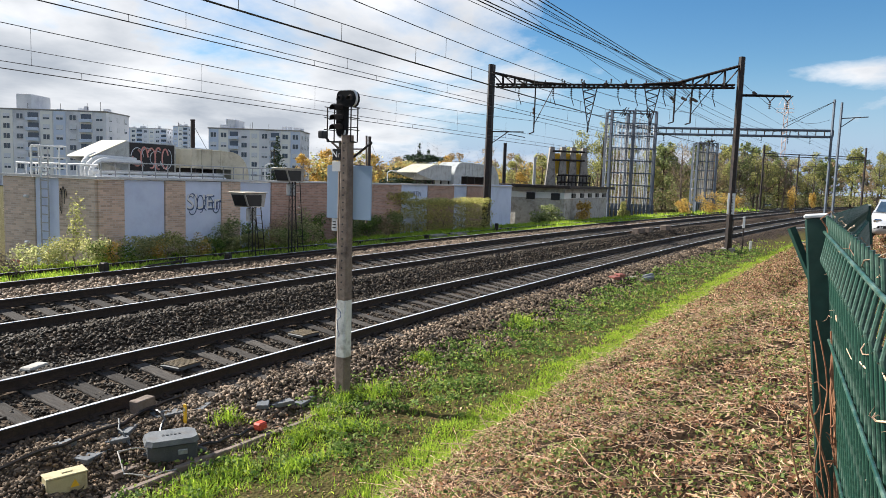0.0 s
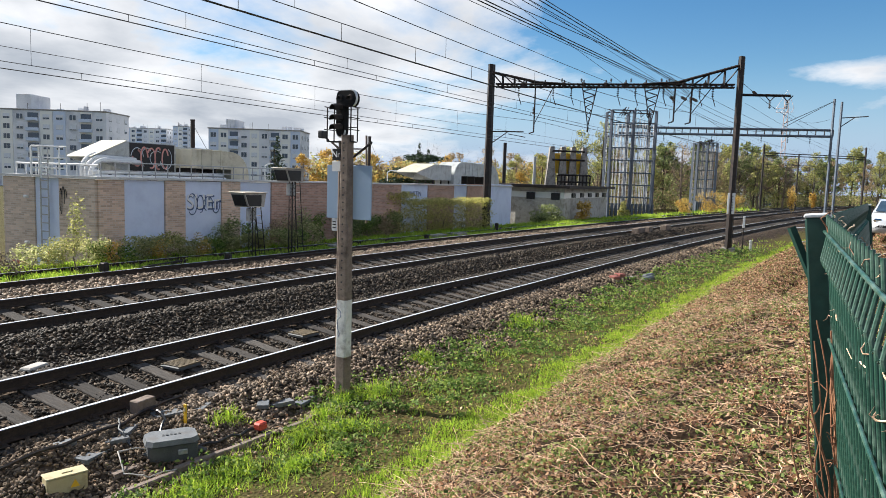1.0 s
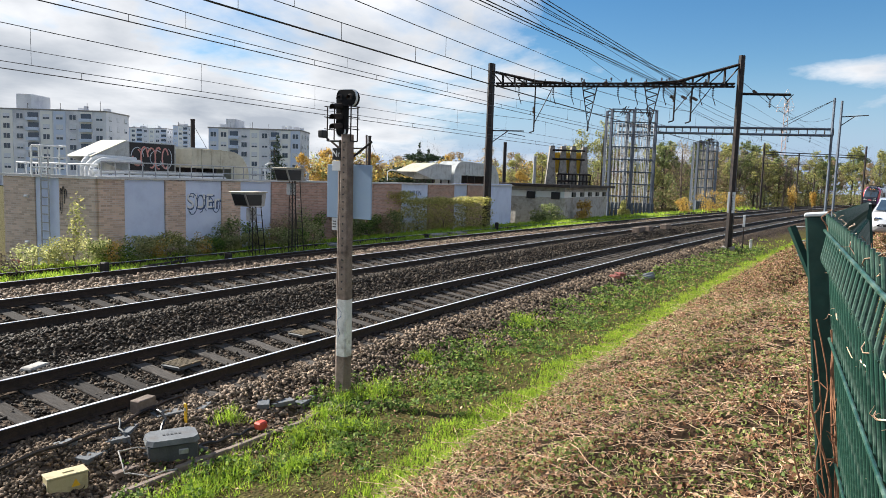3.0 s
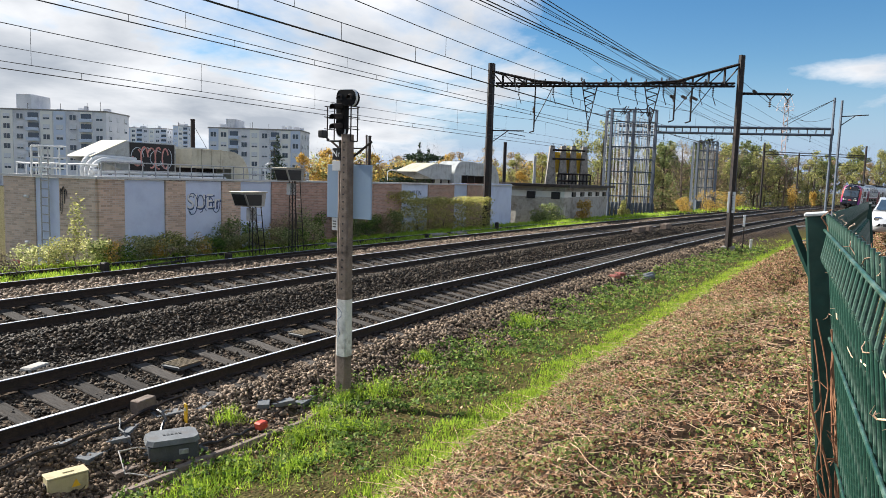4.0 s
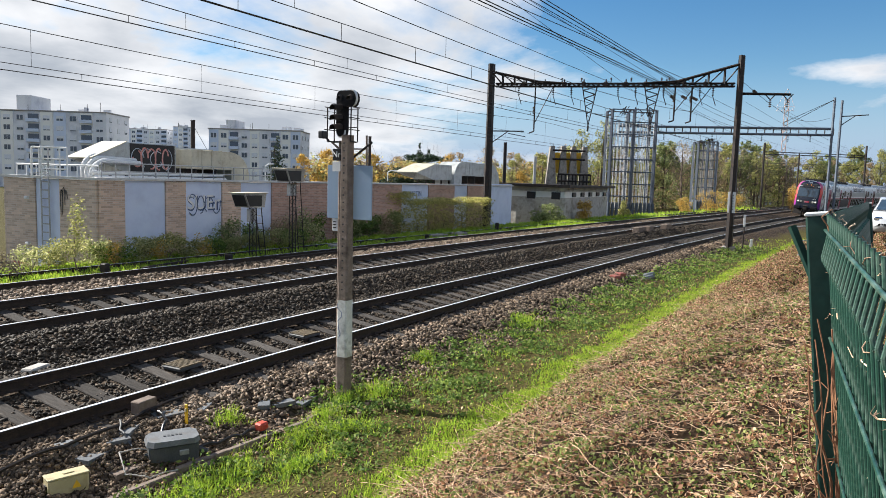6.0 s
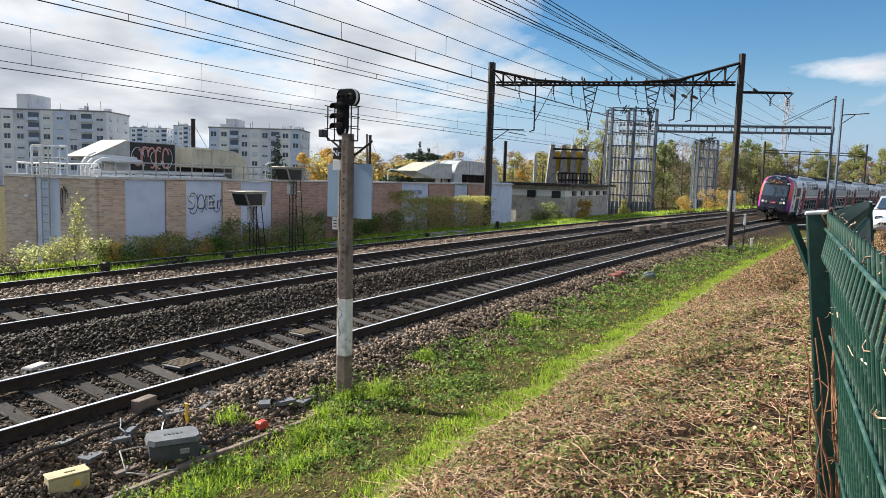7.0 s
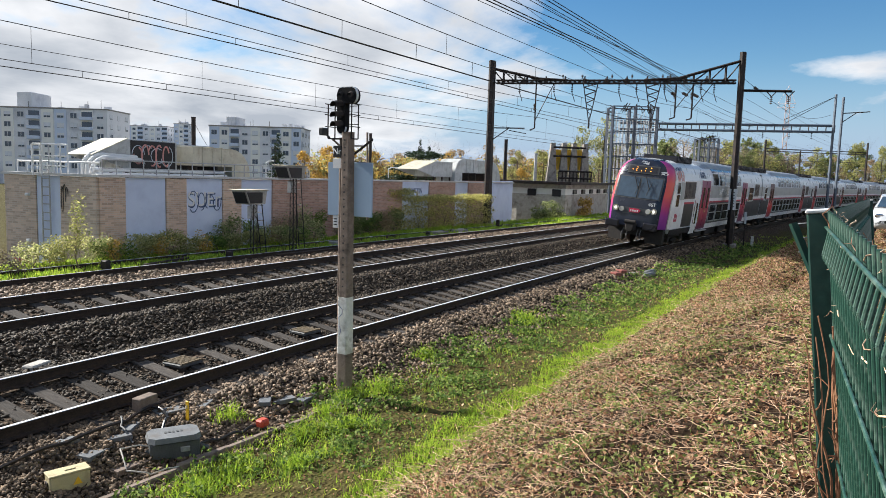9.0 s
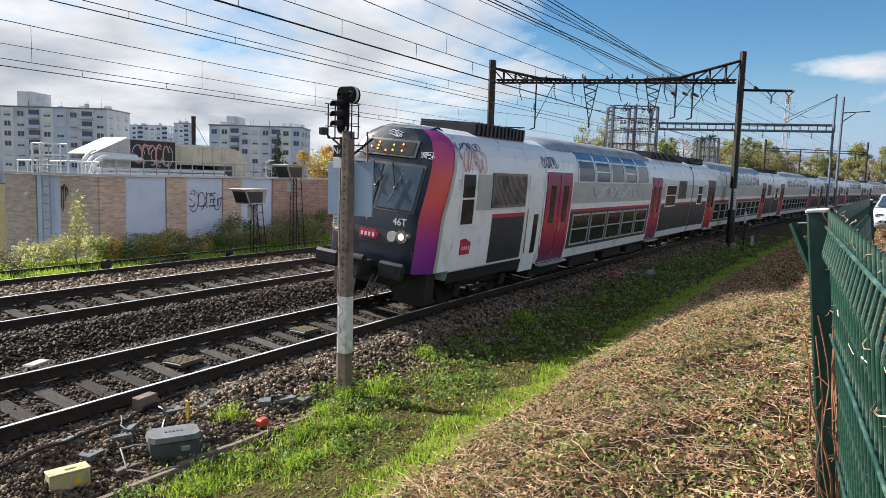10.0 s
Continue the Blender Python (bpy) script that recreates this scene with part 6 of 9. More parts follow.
def build_small_portal():
    t = thing("catenary_portal", 0, 0, 0, "distant dark catenary portal at the bend of the line", "catenary portal")
    A, B = Vector((126.5, 10.3, 0)), Vector((152.0, -5.0, 0))
    mast(t, A.x, A.y, gz(A.x, A.y) - 0.1, 10.9, 0.5, MAT["steel_dark"])
    mast(t, B.x, B.y, gz(B.x, B.y) - 0.1, 11.9, 0.55, MAT["steel_dark"])
    bm = bmesh.new()
    for z in (9.1, 9.5):
        rod(bm, (A.x, A.y, z), (B.x, B.y, z + 0.6), 0.07, 0.07, 4)
    part("beam", bm, MAT["steel_dark"], t, "cross beam")
    bm = bmesh.new()
    rod(bm, (A.x, A.y, 7.6), (B.x, B.y, 8.2), 0.035, 0.035, 4)
    part("cross_wire", bm, MAT["wire"], t)
    for x, y, z1, lab in ((139.5, 5.6, 10.0, "distant dark catenary mast beside the line"), (61.0, 27.6, 7.0, "dark post behind the brick building"), (68.5, 27.5, 6.0, "grey post beside the substation"), (84.0, 27.5, 5.6, "grey post beside the substation")):
        o = thing("line_mast", 0, 0, 0, lab, "mast", "masts along the line")
        mast(o, x, y, gz(x, y) - 0.1, z1, 0.4, MAT["steel_dark"] if "dark" in lab else MAT["galv"], "shaft", 0.8)


build_small_portal()


# ---------------- brick plant building ----------------
def brick_wall(name, base, joint, rough=0.85):
    """Running-bond courses with recessed joints, at real size."""
    m = bpy.data.materials.new(name)
    m.use_nodes = True
    nt = m.node_tree
    add, link = nt.nodes.new, nt.links.new
    b = nt.nodes["Principled BSDF"]
    tc = add("ShaderNodeTexCoord")
    sep = add("ShaderNodeSeparateXYZ")
    com = add("ShaderNodeCombineXYZ")
    sm = add("ShaderNodeMath"); sm.operation = "ADD"
    link(tc.outputs["Object"], sep.inputs[0])
    link(sep.outputs["X"], sm.inputs[0]); link(sep.outputs["Y"], sm.inputs[1])
    link(sm.outputs[0], com.inputs["X"]); link(sep.outputs["Z"], com.inputs["Y"])
    br = add("ShaderNodeTexBrick")
    br.inputs["Scale"].default_value = 1.0
    br.inputs["Brick Width"].default_value, br.inputs["Row Height"].default_value = 0.23, 0.075
    br.inputs["Mortar Size"].default_value = 0.008
    br.inputs["Color1"].default_value = (*base, 1)
    br.inputs["Color2"].default_value = (*[c * 0.62 for c in base], 1)
    br.inputs["Mortar"].default_value = (*joint, 1)
    link(com.outputs[0], br.inputs["Vector"])
    n = add("ShaderNodeTexNoise")
    n.inputs["Scale"].default_value, n.inputs["Detail"].default_value, n.inputs["Roughness"].default_value = 0.9, 8, 0.7
    link(tc.outputs["Object"], n.inputs["Vector"])
    mr = add("ShaderNodeMapRange")
    mr.inputs["To Min"].default_value, mr.inputs["To Max"].default_value = 0.65, 1.3
    link(n.outputs["Fac"], mr.inputs["Value"])
    hs = add("ShaderNodeHueSaturation")
    link(br.outputs["Color"], hs.inputs["Color"]); link(mr.outputs[0], hs.inputs["Value"])
    link(hs.outputs[0], b.inputs["Base Color"])
    b.inputs["Roughness"].default_value = rough
    bp = add("ShaderNodeBump"); bp.inputs["Strength"].default_value, bp.inputs["Distance"].default_value = 0.5, 0.01
    bp.invert = True
    link(br.outputs["Fac"], bp.inputs["Height"]); link(bp.outputs[0], b.inputs["Normal"])
    return m


MAT["w_sand"] = brick_wall("sand_brickwork", (0.66, 0.52, 0.42), (0.56, 0.49, 0.43))
MAT["w_tan"] = brick_wall("tan_brickwork", (0.68, 0.49, 0.37), (0.58, 0.49, 0.42))
MAT["w_red"] = brick_wall("red_brown_brickwork", (0.50, 0.30, 0.23), (0.46, 0.37, 0.32))


def strokes(bm, seed, n, place, w, h, thick, wild=1.0):
    """Fat sprayed loops that spell nothing, laid on a wall by place(u, v)."""
    rnd = random.Random(seed)
    for i in range(n):
        u0 = w * (i + 0.5) / n
        a0, a1 = rnd.uniform(0, 6.28), rnd.uniform(3.0, 5.5)
        ru, rv = w / n * rnd.uniform(0.4, 0.62) * wild, h * rnd.uniform(0.32, 0.48)
        pts = [place(u0 + ru * math.cos(a0 + a1 * k / 9), h / 2 + rv * math.sin(a0 + a1 * k / 9)) for k in range(10)]
        tube(bm, pts, thick, 4)


def build_plant():
    """Flat-roofed plant building: brick and blue panels, roof edge, railing, ducts."""
    t = thing("plant_building", 0, 0, 0, "low flat-roofed brick building with pale blue wall panels", "building")
    zt, zb = 2.90, -1.4
    x0, x1, y0 = 14.9, 50.2, 22.0
    # core
    bm = bmesh.new()
    o = [(x0 + 0.2, y0 + 0.15), (x1, y0 + 0.15), (x1, 32.0), (17.2, 32.0), (14.5, 26.3)]
    prism(bm, o, lambda u, v: Vector((u, v, zb)), lambda u, v: Vector((u, v, zt - 0.15)))
    part("wall", bm, MAT["w_red"], t, "brick wall core")
    # front panels: start, end, kind
    cuts = ((0.0, 1.02, "w_tan"), (1.02, 2.75, "blue"), (2.75, 3.69, "w_tan"), (3.69, 5.53, "blue"), (5.53, 6.56, "w_tan"), (6.56, 8.44, "blue"), (8.44, 16.35, "w_red"), (16.35, 19.2, "w_red"), (19.2, 22.3, "blue"), (22.3, 25.7, "w_red"), (25.7, 27.6, "blue"), (27.6, 30.6, "w_red"), (30.6, 35.3, "blue"))
    top = lambda u: zt + 0.007 * max(0.0, u - 8)
    for a, b, k in cuts:
        bm = bmesh.new()
        d = 0.0 if k == "blue" else -0.06
        box(bm, (x0 + (a + b) / 2, y0 + 0.08 + d / 2, (zb + top((a + b) / 2)) / 2), (b - a - 0.012, 0.16 - d, top((a + b) / 2) - zb))
        part("blue_panel" if k == "blue" else "brick_panel", bm, MAT["blue_panel"] if k == "blue" else MAT[k], t, "pale blue rendered wall panel" if k == "blue" else "brown brick wall panel")
    # side wall, leaning away
    A, B = Vector((14.9, 22.0, 0)), Vector((14.27, 26.4, 0))
    d = (B - A).normalized()
    nrm = Vector((-d.y, d.x, 0))
    L = (B - A).length
    for a, b, k in ((0.0, 1.68, "w_sand"), (1.68, 2.87, "blue"), (2.87, L, "w_sand")):
        bm = bmesh.new()
        q = 0.0 if k == "blue" else 0.05
        oo = [(a + 0.006, -0.1), (b - 0.006, -0.1), (b - 0.006, 0.05 + q), (a + 0.006, 0.05 + q)]
        prism(bm, oo, lambda u, v: A + d * u + nrm * v + Vector((0, 0, zb)), lambda u, v: A + d * u + nrm * v + Vector((0, 0, zt)))
        part("blue_panel" if k == "blue" else "brick_panel", bm, MAT["blue_panel"] if k == "blue" else MAT[k], t)
    bm = bmesh.new()
    box(bm, ((x0 + x1) / 2 + 0.0, y0 + 0.10, zt + 0.06), (x1 - x0 + 0.12, 0.42, 0.09), None, 0.01)
    part("coping", bm, MAT["coping"], t, "grey metal roof edge")
    bm = bmesh.new()
    oo = [(-0.15, -0.25), (L + 0.1, -0.25), (L + 0.1, 0.16), (-0.15, 0.16)]
    prism(bm, oo, lambda u, v: A + d * u + nrm * v + Vector((0, 0, zt + 0.012)), lambda u, v: A + d * u + nrm * v + Vector((0, 0, zt + 0.10)))
    part("side_coping", bm, MAT["coping"], t)
    bm = bmesh.new()
    prism(bm, [(x0 + 0.3, y0 + 0.3), (x1 - 0.1, y0 + 0.3), (x1 - 0.1, 31.9), (17.3, 31.9), (14.62, 26.3)], lambda u, v: Vector((u, v, zt - 0.14)), lambda u, v: Vector((u, v, zt - 0.04)))
    part("roof", bm, MAT["roof_felt"], t, "gravelled flat roof")
    # ladder with cage on the side wall
    P = A + d * 2.3 + nrm * 0.15
    bm = bmesh.new()
    for s in (-0.19, 0.19):
        q = P + d * s
        rod(bm, q + Vector((0, 0, -0.4)), q + Vector((0, 0, 4.0)), 0.025, 0.025, 6)
    for k in range(13):
        rod(bm, P - d * 0.19 + Vector((0, 0, -0.2 + 0.3 * k)), P + d * 0.19 + Vector((0, 0, -0.2 + 0.3 * k)), 0.02, 0.02, 6)
    part("wall_ladder", bm, MAT["galv"], t, "galvanised wall ladder")
    bm = bmesh.new()
    for s in (-0.85, -0.5, -0.22, 0.22, 0.5, 0.9):
        q = P + d * s - nrm * (0.2 if abs(s) > 0.3 else -0.3)
        rod(bm, q + Vector((0, 0, 2.9)), q + Vector((0, 0, 4.0)), 0.028, 0.028, 6)
    for z in (3.25, 3.6, 4.0):
        tube(bm, [P + d * s - nrm * (0.2 if abs(s) > 0.3 else -0.3) + Vector((0, 0, z)) for s in (-0.85, -0.5, -0.22, 0.22, 0.5, 0.9)], 0.025, 6)
    part("ladder_cage", bm, MAT["sill"], t, "white safety cage at the roof edge")
    bm = bmesh.new()
    for z in (2.2, 0.55, 0.3):
        rod(bm, P + d * 0.85 + Vector((0, 0, z)), P + d * 1.0 + Vector((0, 0, z)), 0.06, 0.06, 8)
    part("wall_bracket", bm, MAT["sill"], t)
    # railing along the roof
    bm = bmesh.new()
    for i in range(16):
        x = x0 + 0.4 + i * 0.56
        rod(bm, (x, y0 + 0.35, zt), (x, y0 + 0.35, zt + 0.62), 0.022, 0.022, 6)
    for z in (0.32, 0.62):
        rod(bm, (x0 + 0.4, y0 + 0.35, zt + z), (x0 + 0.4 + 15 * 0.56, y0 + 0.35, zt + z), 0.022, 0.022, 6)
    part("roof_railing", bm, MAT["galv"], t, "galvanised roof railing")
    bm = bmesh.new()
    for i in range(9):
        q = A + d * (0.2 + i * 0.5) - nrm * 0.25
        rod(bm, q + Vector((0, 0, zt)), q + Vector((0, 0, zt + 0.5)), 0.02, 0.02, 6)
    rod(bm, A + d * 0.2 - nrm * 0.25 + Vector((0, 0, zt + 0.5)), A + d * 4.2 - nrm * 0.25 + Vector((0, 0, zt + 0.5)), 0.03, 0.03, 6)
    part("side_railing", bm, MAT["sill"], t, "white side railing")
    # roof lamp
    bm = bmesh.new()
    tube(bm, [(23.5, 22.5, zt), (23.5, 22.5, zt + 0.75), (23.62, 22.4, zt + 0.86), (23.8, 22.3, zt + 0.86)], 0.025, 6)
    part("roof_lamp", bm, MAT["sill"], t, "small white roof lamp")
    bm = bmesh.new()
    tube(bm, [(36.1, 24.3, zt + 0.2), (36.1, 24.3, zt + 0.75), (36.3, 24.2, zt + 0.86), (36.7, 24.0, zt + 0.84)], 0.035, 6)
    part("roof_lamp", bm, MAT["sill"], t, "small white roof lamp")
    # readable painted word and loose tags
    lettering("MARTIN", 0.42, MAT["spray_blue"], t, Matrix.Translation((x0 + 20.75, y0 - 0.012, 2.38)) @ Euler((radians(90), 0, 0)).to_matrix().to_4x4(), "painted_word", 0.006)
    lettering("SUEr", 0.86, MAT["spray_blue"], t, Matrix.Translation((x0 + 4.66, y0 - 0.010, 2.02)) @ Euler((radians(90), 0, 0)).to_matrix().to_4x4(), "painted_word", 0.003)
    lettering("SUEr", 0.82, MAT["sill"], t, Matrix.Translation((x0 + 4.60, y0 - 0.020, 2.07)) @ Euler((radians(90), 0, 0)).to_matrix().to_4x4(), "painted_word", 0.006)
    bm = bmesh.new()
    strokes(bm, 5, 4, lambda u, v: Vector((x0 + 3.85 + u, y0 - 0.02, 1.55 + v)), 1.6, 0.9, 0.018)
    part("graffiti", bm, MAT["spray_blue"], t, "dark outline strokes round the painted word")
    bm = bmesh.new()
    strokes(bm, 15, 3, lambda u, v: A + d * (1.28 + 0.47 * u) + nrm * 0.12 + Vector((0, 0, 1.5 + v)), 0.7, 1.2, 0.014)
    part("graffiti", bm, MAT["spray_black"], t, "thin black tag on brick")
    bm = bmesh.new()
    strokes(bm, 25, 4, lambda u, v: A + d * (3.3 + 0.47 * u) + nrm * 0.12 + Vector((0, 0, -0.6 + v)), 1.8, 0.5, 0.022)
    part("graffiti", bm, MAT["spray_red"], t, "faded red tag near the ground")
    bm = bmesh.new()
    strokes(bm, 35, 1, lambda u, v: A + d * (2.05 + 0.47 * u) + nrm * 0.08 + Vector((0, 0, -0.4 + v)), 0.5, 0.9, 0.03)
    part("graffiti", bm, MAT["spray_red"], t)
    return t


build_plant()


def build_hood_duct(x, y, z, w, h, dpt, hood, label, art=False):
    """A box duct whose left end opens under a sloping two-leaf hood."""
    t = thing("roof_duct", x, y, z, label, "roof duct", "roof ducts")
    bm = bmesh.new()
    box(bm, (w / 2, dpt / 2, h / 2 + 0.35), (w, dpt, h), None, 0.02)
    body = part("duct_body", bm, MAT["duct_grey"], t, "grey sheet-metal duct")
    bm = bmesh.new()
    for px in (0.15, w * 0.5, w - 0.15):
        for py in (0.15, dpt - 0.15):
            box(bm, (px, py, 0.17), (0.09, 0.09, 0.36))
    part("support_frame", bm, MAT["steel_dark"], t)
    for k in range(2):
        bm = bmesh.new()
        a, b = -hood * (1 - k * 0.0), 0.0
        y0, y1 = (-0.12, dpt * 0.5 - 0.01) if k == 0 else (dpt * 0.5 + 0.01, dpt + 0.12)
        prism(bm, [(y0, 0), (y1, 0), (y1, 0.03), (y0, 0.03)], lambda u, v: Vector((-hood, u, h * 0.42 + 0.35 + v)), lambda u, v: Vector((0.0, u, h + 0.36 + v)))
        part("hood_leaf", bm, MAT["duct"], t, "cream sloping hood leaf")
    bm = bmesh.new()
    bm.free()
    for yy in (-0.02, dpt):
        bm = bmesh.new()
        prism(bm, [(0, 0.35), (0, h + 0.35), (-hood, h * 0.42 + 0.35)], lambda u, v: Vector((u, yy, v)), lambda u, v: Vector((u, yy + 0.02, v)))
        part("hood_cheek", bm, MAT["duct_grey"], t)
    if art:
        bm = bmesh.new()
        box(bm, (w / 2 + 0.05, -0.012, h / 2 + 0.35), (w - 0.3, 0.018, h - 0.06), None, 0.004)
        part("sprayed_field", bm, MAT["spray_black"], body, "black sprayed field")
        bm = bmesh.new()
        strokes(bm, 12, 5, lambda u, v: Vector((0.35 + u, -0.03, 0.42 + v)), w - 0.75, h - 0.2, 0.035, 1.1)
        part("graffiti", bm, MAT["spray_pink"], body, "pink looping sprayed strokes")
        bm = bmesh.new()
        strokes(bm, 31, 4, lambda u, v: Vector((0.3 + u, -0.032, 0.45 + v)), w - 0.6, h - 0.25, 0.016, 1.3)
        part("graffiti", bm, MAT["spray_white"], body, "pale outlines")
    return t


def build_elbow_duct(x, y, z, w, h, dpt, mat, label, flip=False):
    """A large rectangular duct that bends down at its end."""
    t = thing("roof_duct", x, y, z, label, "roof duct", "roof ducts")
    r = min(h, w * 0.35)
    out = [(0, h * 0.42), (0, h)]
    for i in range(9):
        a = radians(90 - 90 * i / 8)
        out.append((w - r + r * math.cos(a), h - r + r * math.sin(a)))
    out += [(w, 0), (w - r * 0.95, 0), (w - r * 0.95, h * 0.42)]
    if flip:
        out = [(w - u, v) for u, v in reversed(out)]
    bm = bmesh.new()
    prism(bm, out, lambda u, v: Vector((u, 0, v)), lambda u, v: Vector((u, dpt, v)))
    part("duct_body", bm, mat, t)
    bm = bmesh.new()
    for k in range(1, 4):
        xx = (w - r) * k / 4 if not flip else w - (w - r) * k / 4
        box(bm, (xx, dpt / 2, h * 0.71), (0.05, dpt + 0.05, h * 0.62))
    part("seam", bm, mat, t)
    bm = bmesh.new()
    for xx in (0.2, w * 0.4):
        xx = xx if not flip else w - xx
        box(bm, (xx, dpt / 2, h * 0.21), (0.08, dpt, h * 0.42))
    part("leg", bm, MAT["steel_dark"], t)
    return t


build_hood_duct(17.45, 24.0, 2.86, 2.40, 1.15, 1.3, 1.5, "grey roof duct with cream hood and sprayed picture", True)
build_elbow_duct(20.15, 23.4, 2.86, 3.25, 1.35, 1.2, MAT["duct"], "cream elbow duct on the flat roof")
build_hood_duct(42.4, 24.6, 2.90, 2.6, 1.10, 1.6, 2.5, "pale hooded roof duct on the far part of the roof")
build_elbow_duct(45.0, 24.4, 2.90, 3.6, 1.75, 1.6, MAT["duct_grey"], "grey elbow duct curving down to the roof", True)
build_elbow_duct(49.3, 25.0, 2.90, 5.0, 1.75, 1.6, MAT["duct_grey"], "long grey duct at the end of the roof")


def build_roof_box():
    t = thing("roof_plant_box", 19.9, 25.6, 2.86, "long grey plant box with small vents on the roof", "plant box")
    bm = bmesh.new()
    box(bm, (1.7, 0.8, 0.75), (3.4, 1.6, 1.5), None, 0.03)
    part("casing", bm, MAT["duct_grey"], t)
    for k in range(5):
        bm = bmesh.new()
        box(bm, (0.4 + 0.6 * k, -0.01, 1.32), (0.12, 0.03, 0.1))
        part("vent", bm, MAT["black"], t)
    bm = bmesh.new()
    strokes(bm, 41, 3, lambda u, v: Vector((0.1 + u, -0.02, 0.6 + v)), 1.1, 0.7, 0.018)
    part("graffiti", bm, MAT["spray_blue"], t, "blue tag")
    p = thing("roof_pipes", 15.6, 23.6, 2.86, "bundle of thick white pipes bending over the roof", "pipes")
    for k in range(3):
        bm = bmesh.new()
        pts = []
        for i in range(9):
            a = radians(180 - 90 * i / 8)
            pts.append((0.75 + 0.6 * math.cos(a), 0.25 * k, 0.15 + 0.6 * math.sin(a) + 0.1 * k))
        pts = [(pts[0][0], 0.25 * k, 0.0)] + pts + [(2.2, 0.25 * k, 0.70 + 0.1 * k)]
        tube(bm, pts, 0.09, 10)
        part("pipe", bm, MAT["sill"], p, "white insulated pipe")
    for z, yy in ((0.13, -0.6), (0.30, -0.45)):
        bm = bmesh.new()
        rod(bm, (-0.1, yy, z), (6.0, yy, z), 0.075, 0.075, 10)
        part("pipe", bm, MAT["sill"], p)
    for x, y, z0, z1, r, lab in ((31.6, 36.6, 1.6, 6.65, 0.14, "dark steel flue behind the roof"), (49.7, 35.4, 1.6, 6.83, 0.13, "dark steel flue behind the roof")):
        o = thing("flue", x, y, z0, lab, "flue", "flues on the roof")
        bm = bmesh.new()
        rod(bm, (0, 0, 0), (0, 0, z1 - z0), r, r, 10)
        rod(bm, (0, 0, z1 - z0 - 0.08), (0, 0, z1 - z0), r * 1.12, r * 1.12, 10)
        part("pipe", bm, MAT["steel_dark"], o)
        bm = bmesh.new()
        rod(bm, (0, 0, z1 - z0 - 0.3), (2.2, -0.5, 1.2), 0.015, 0.015, 4)
        part("guy_wire", bm, MAT["wire"], o)


build_roof_box()


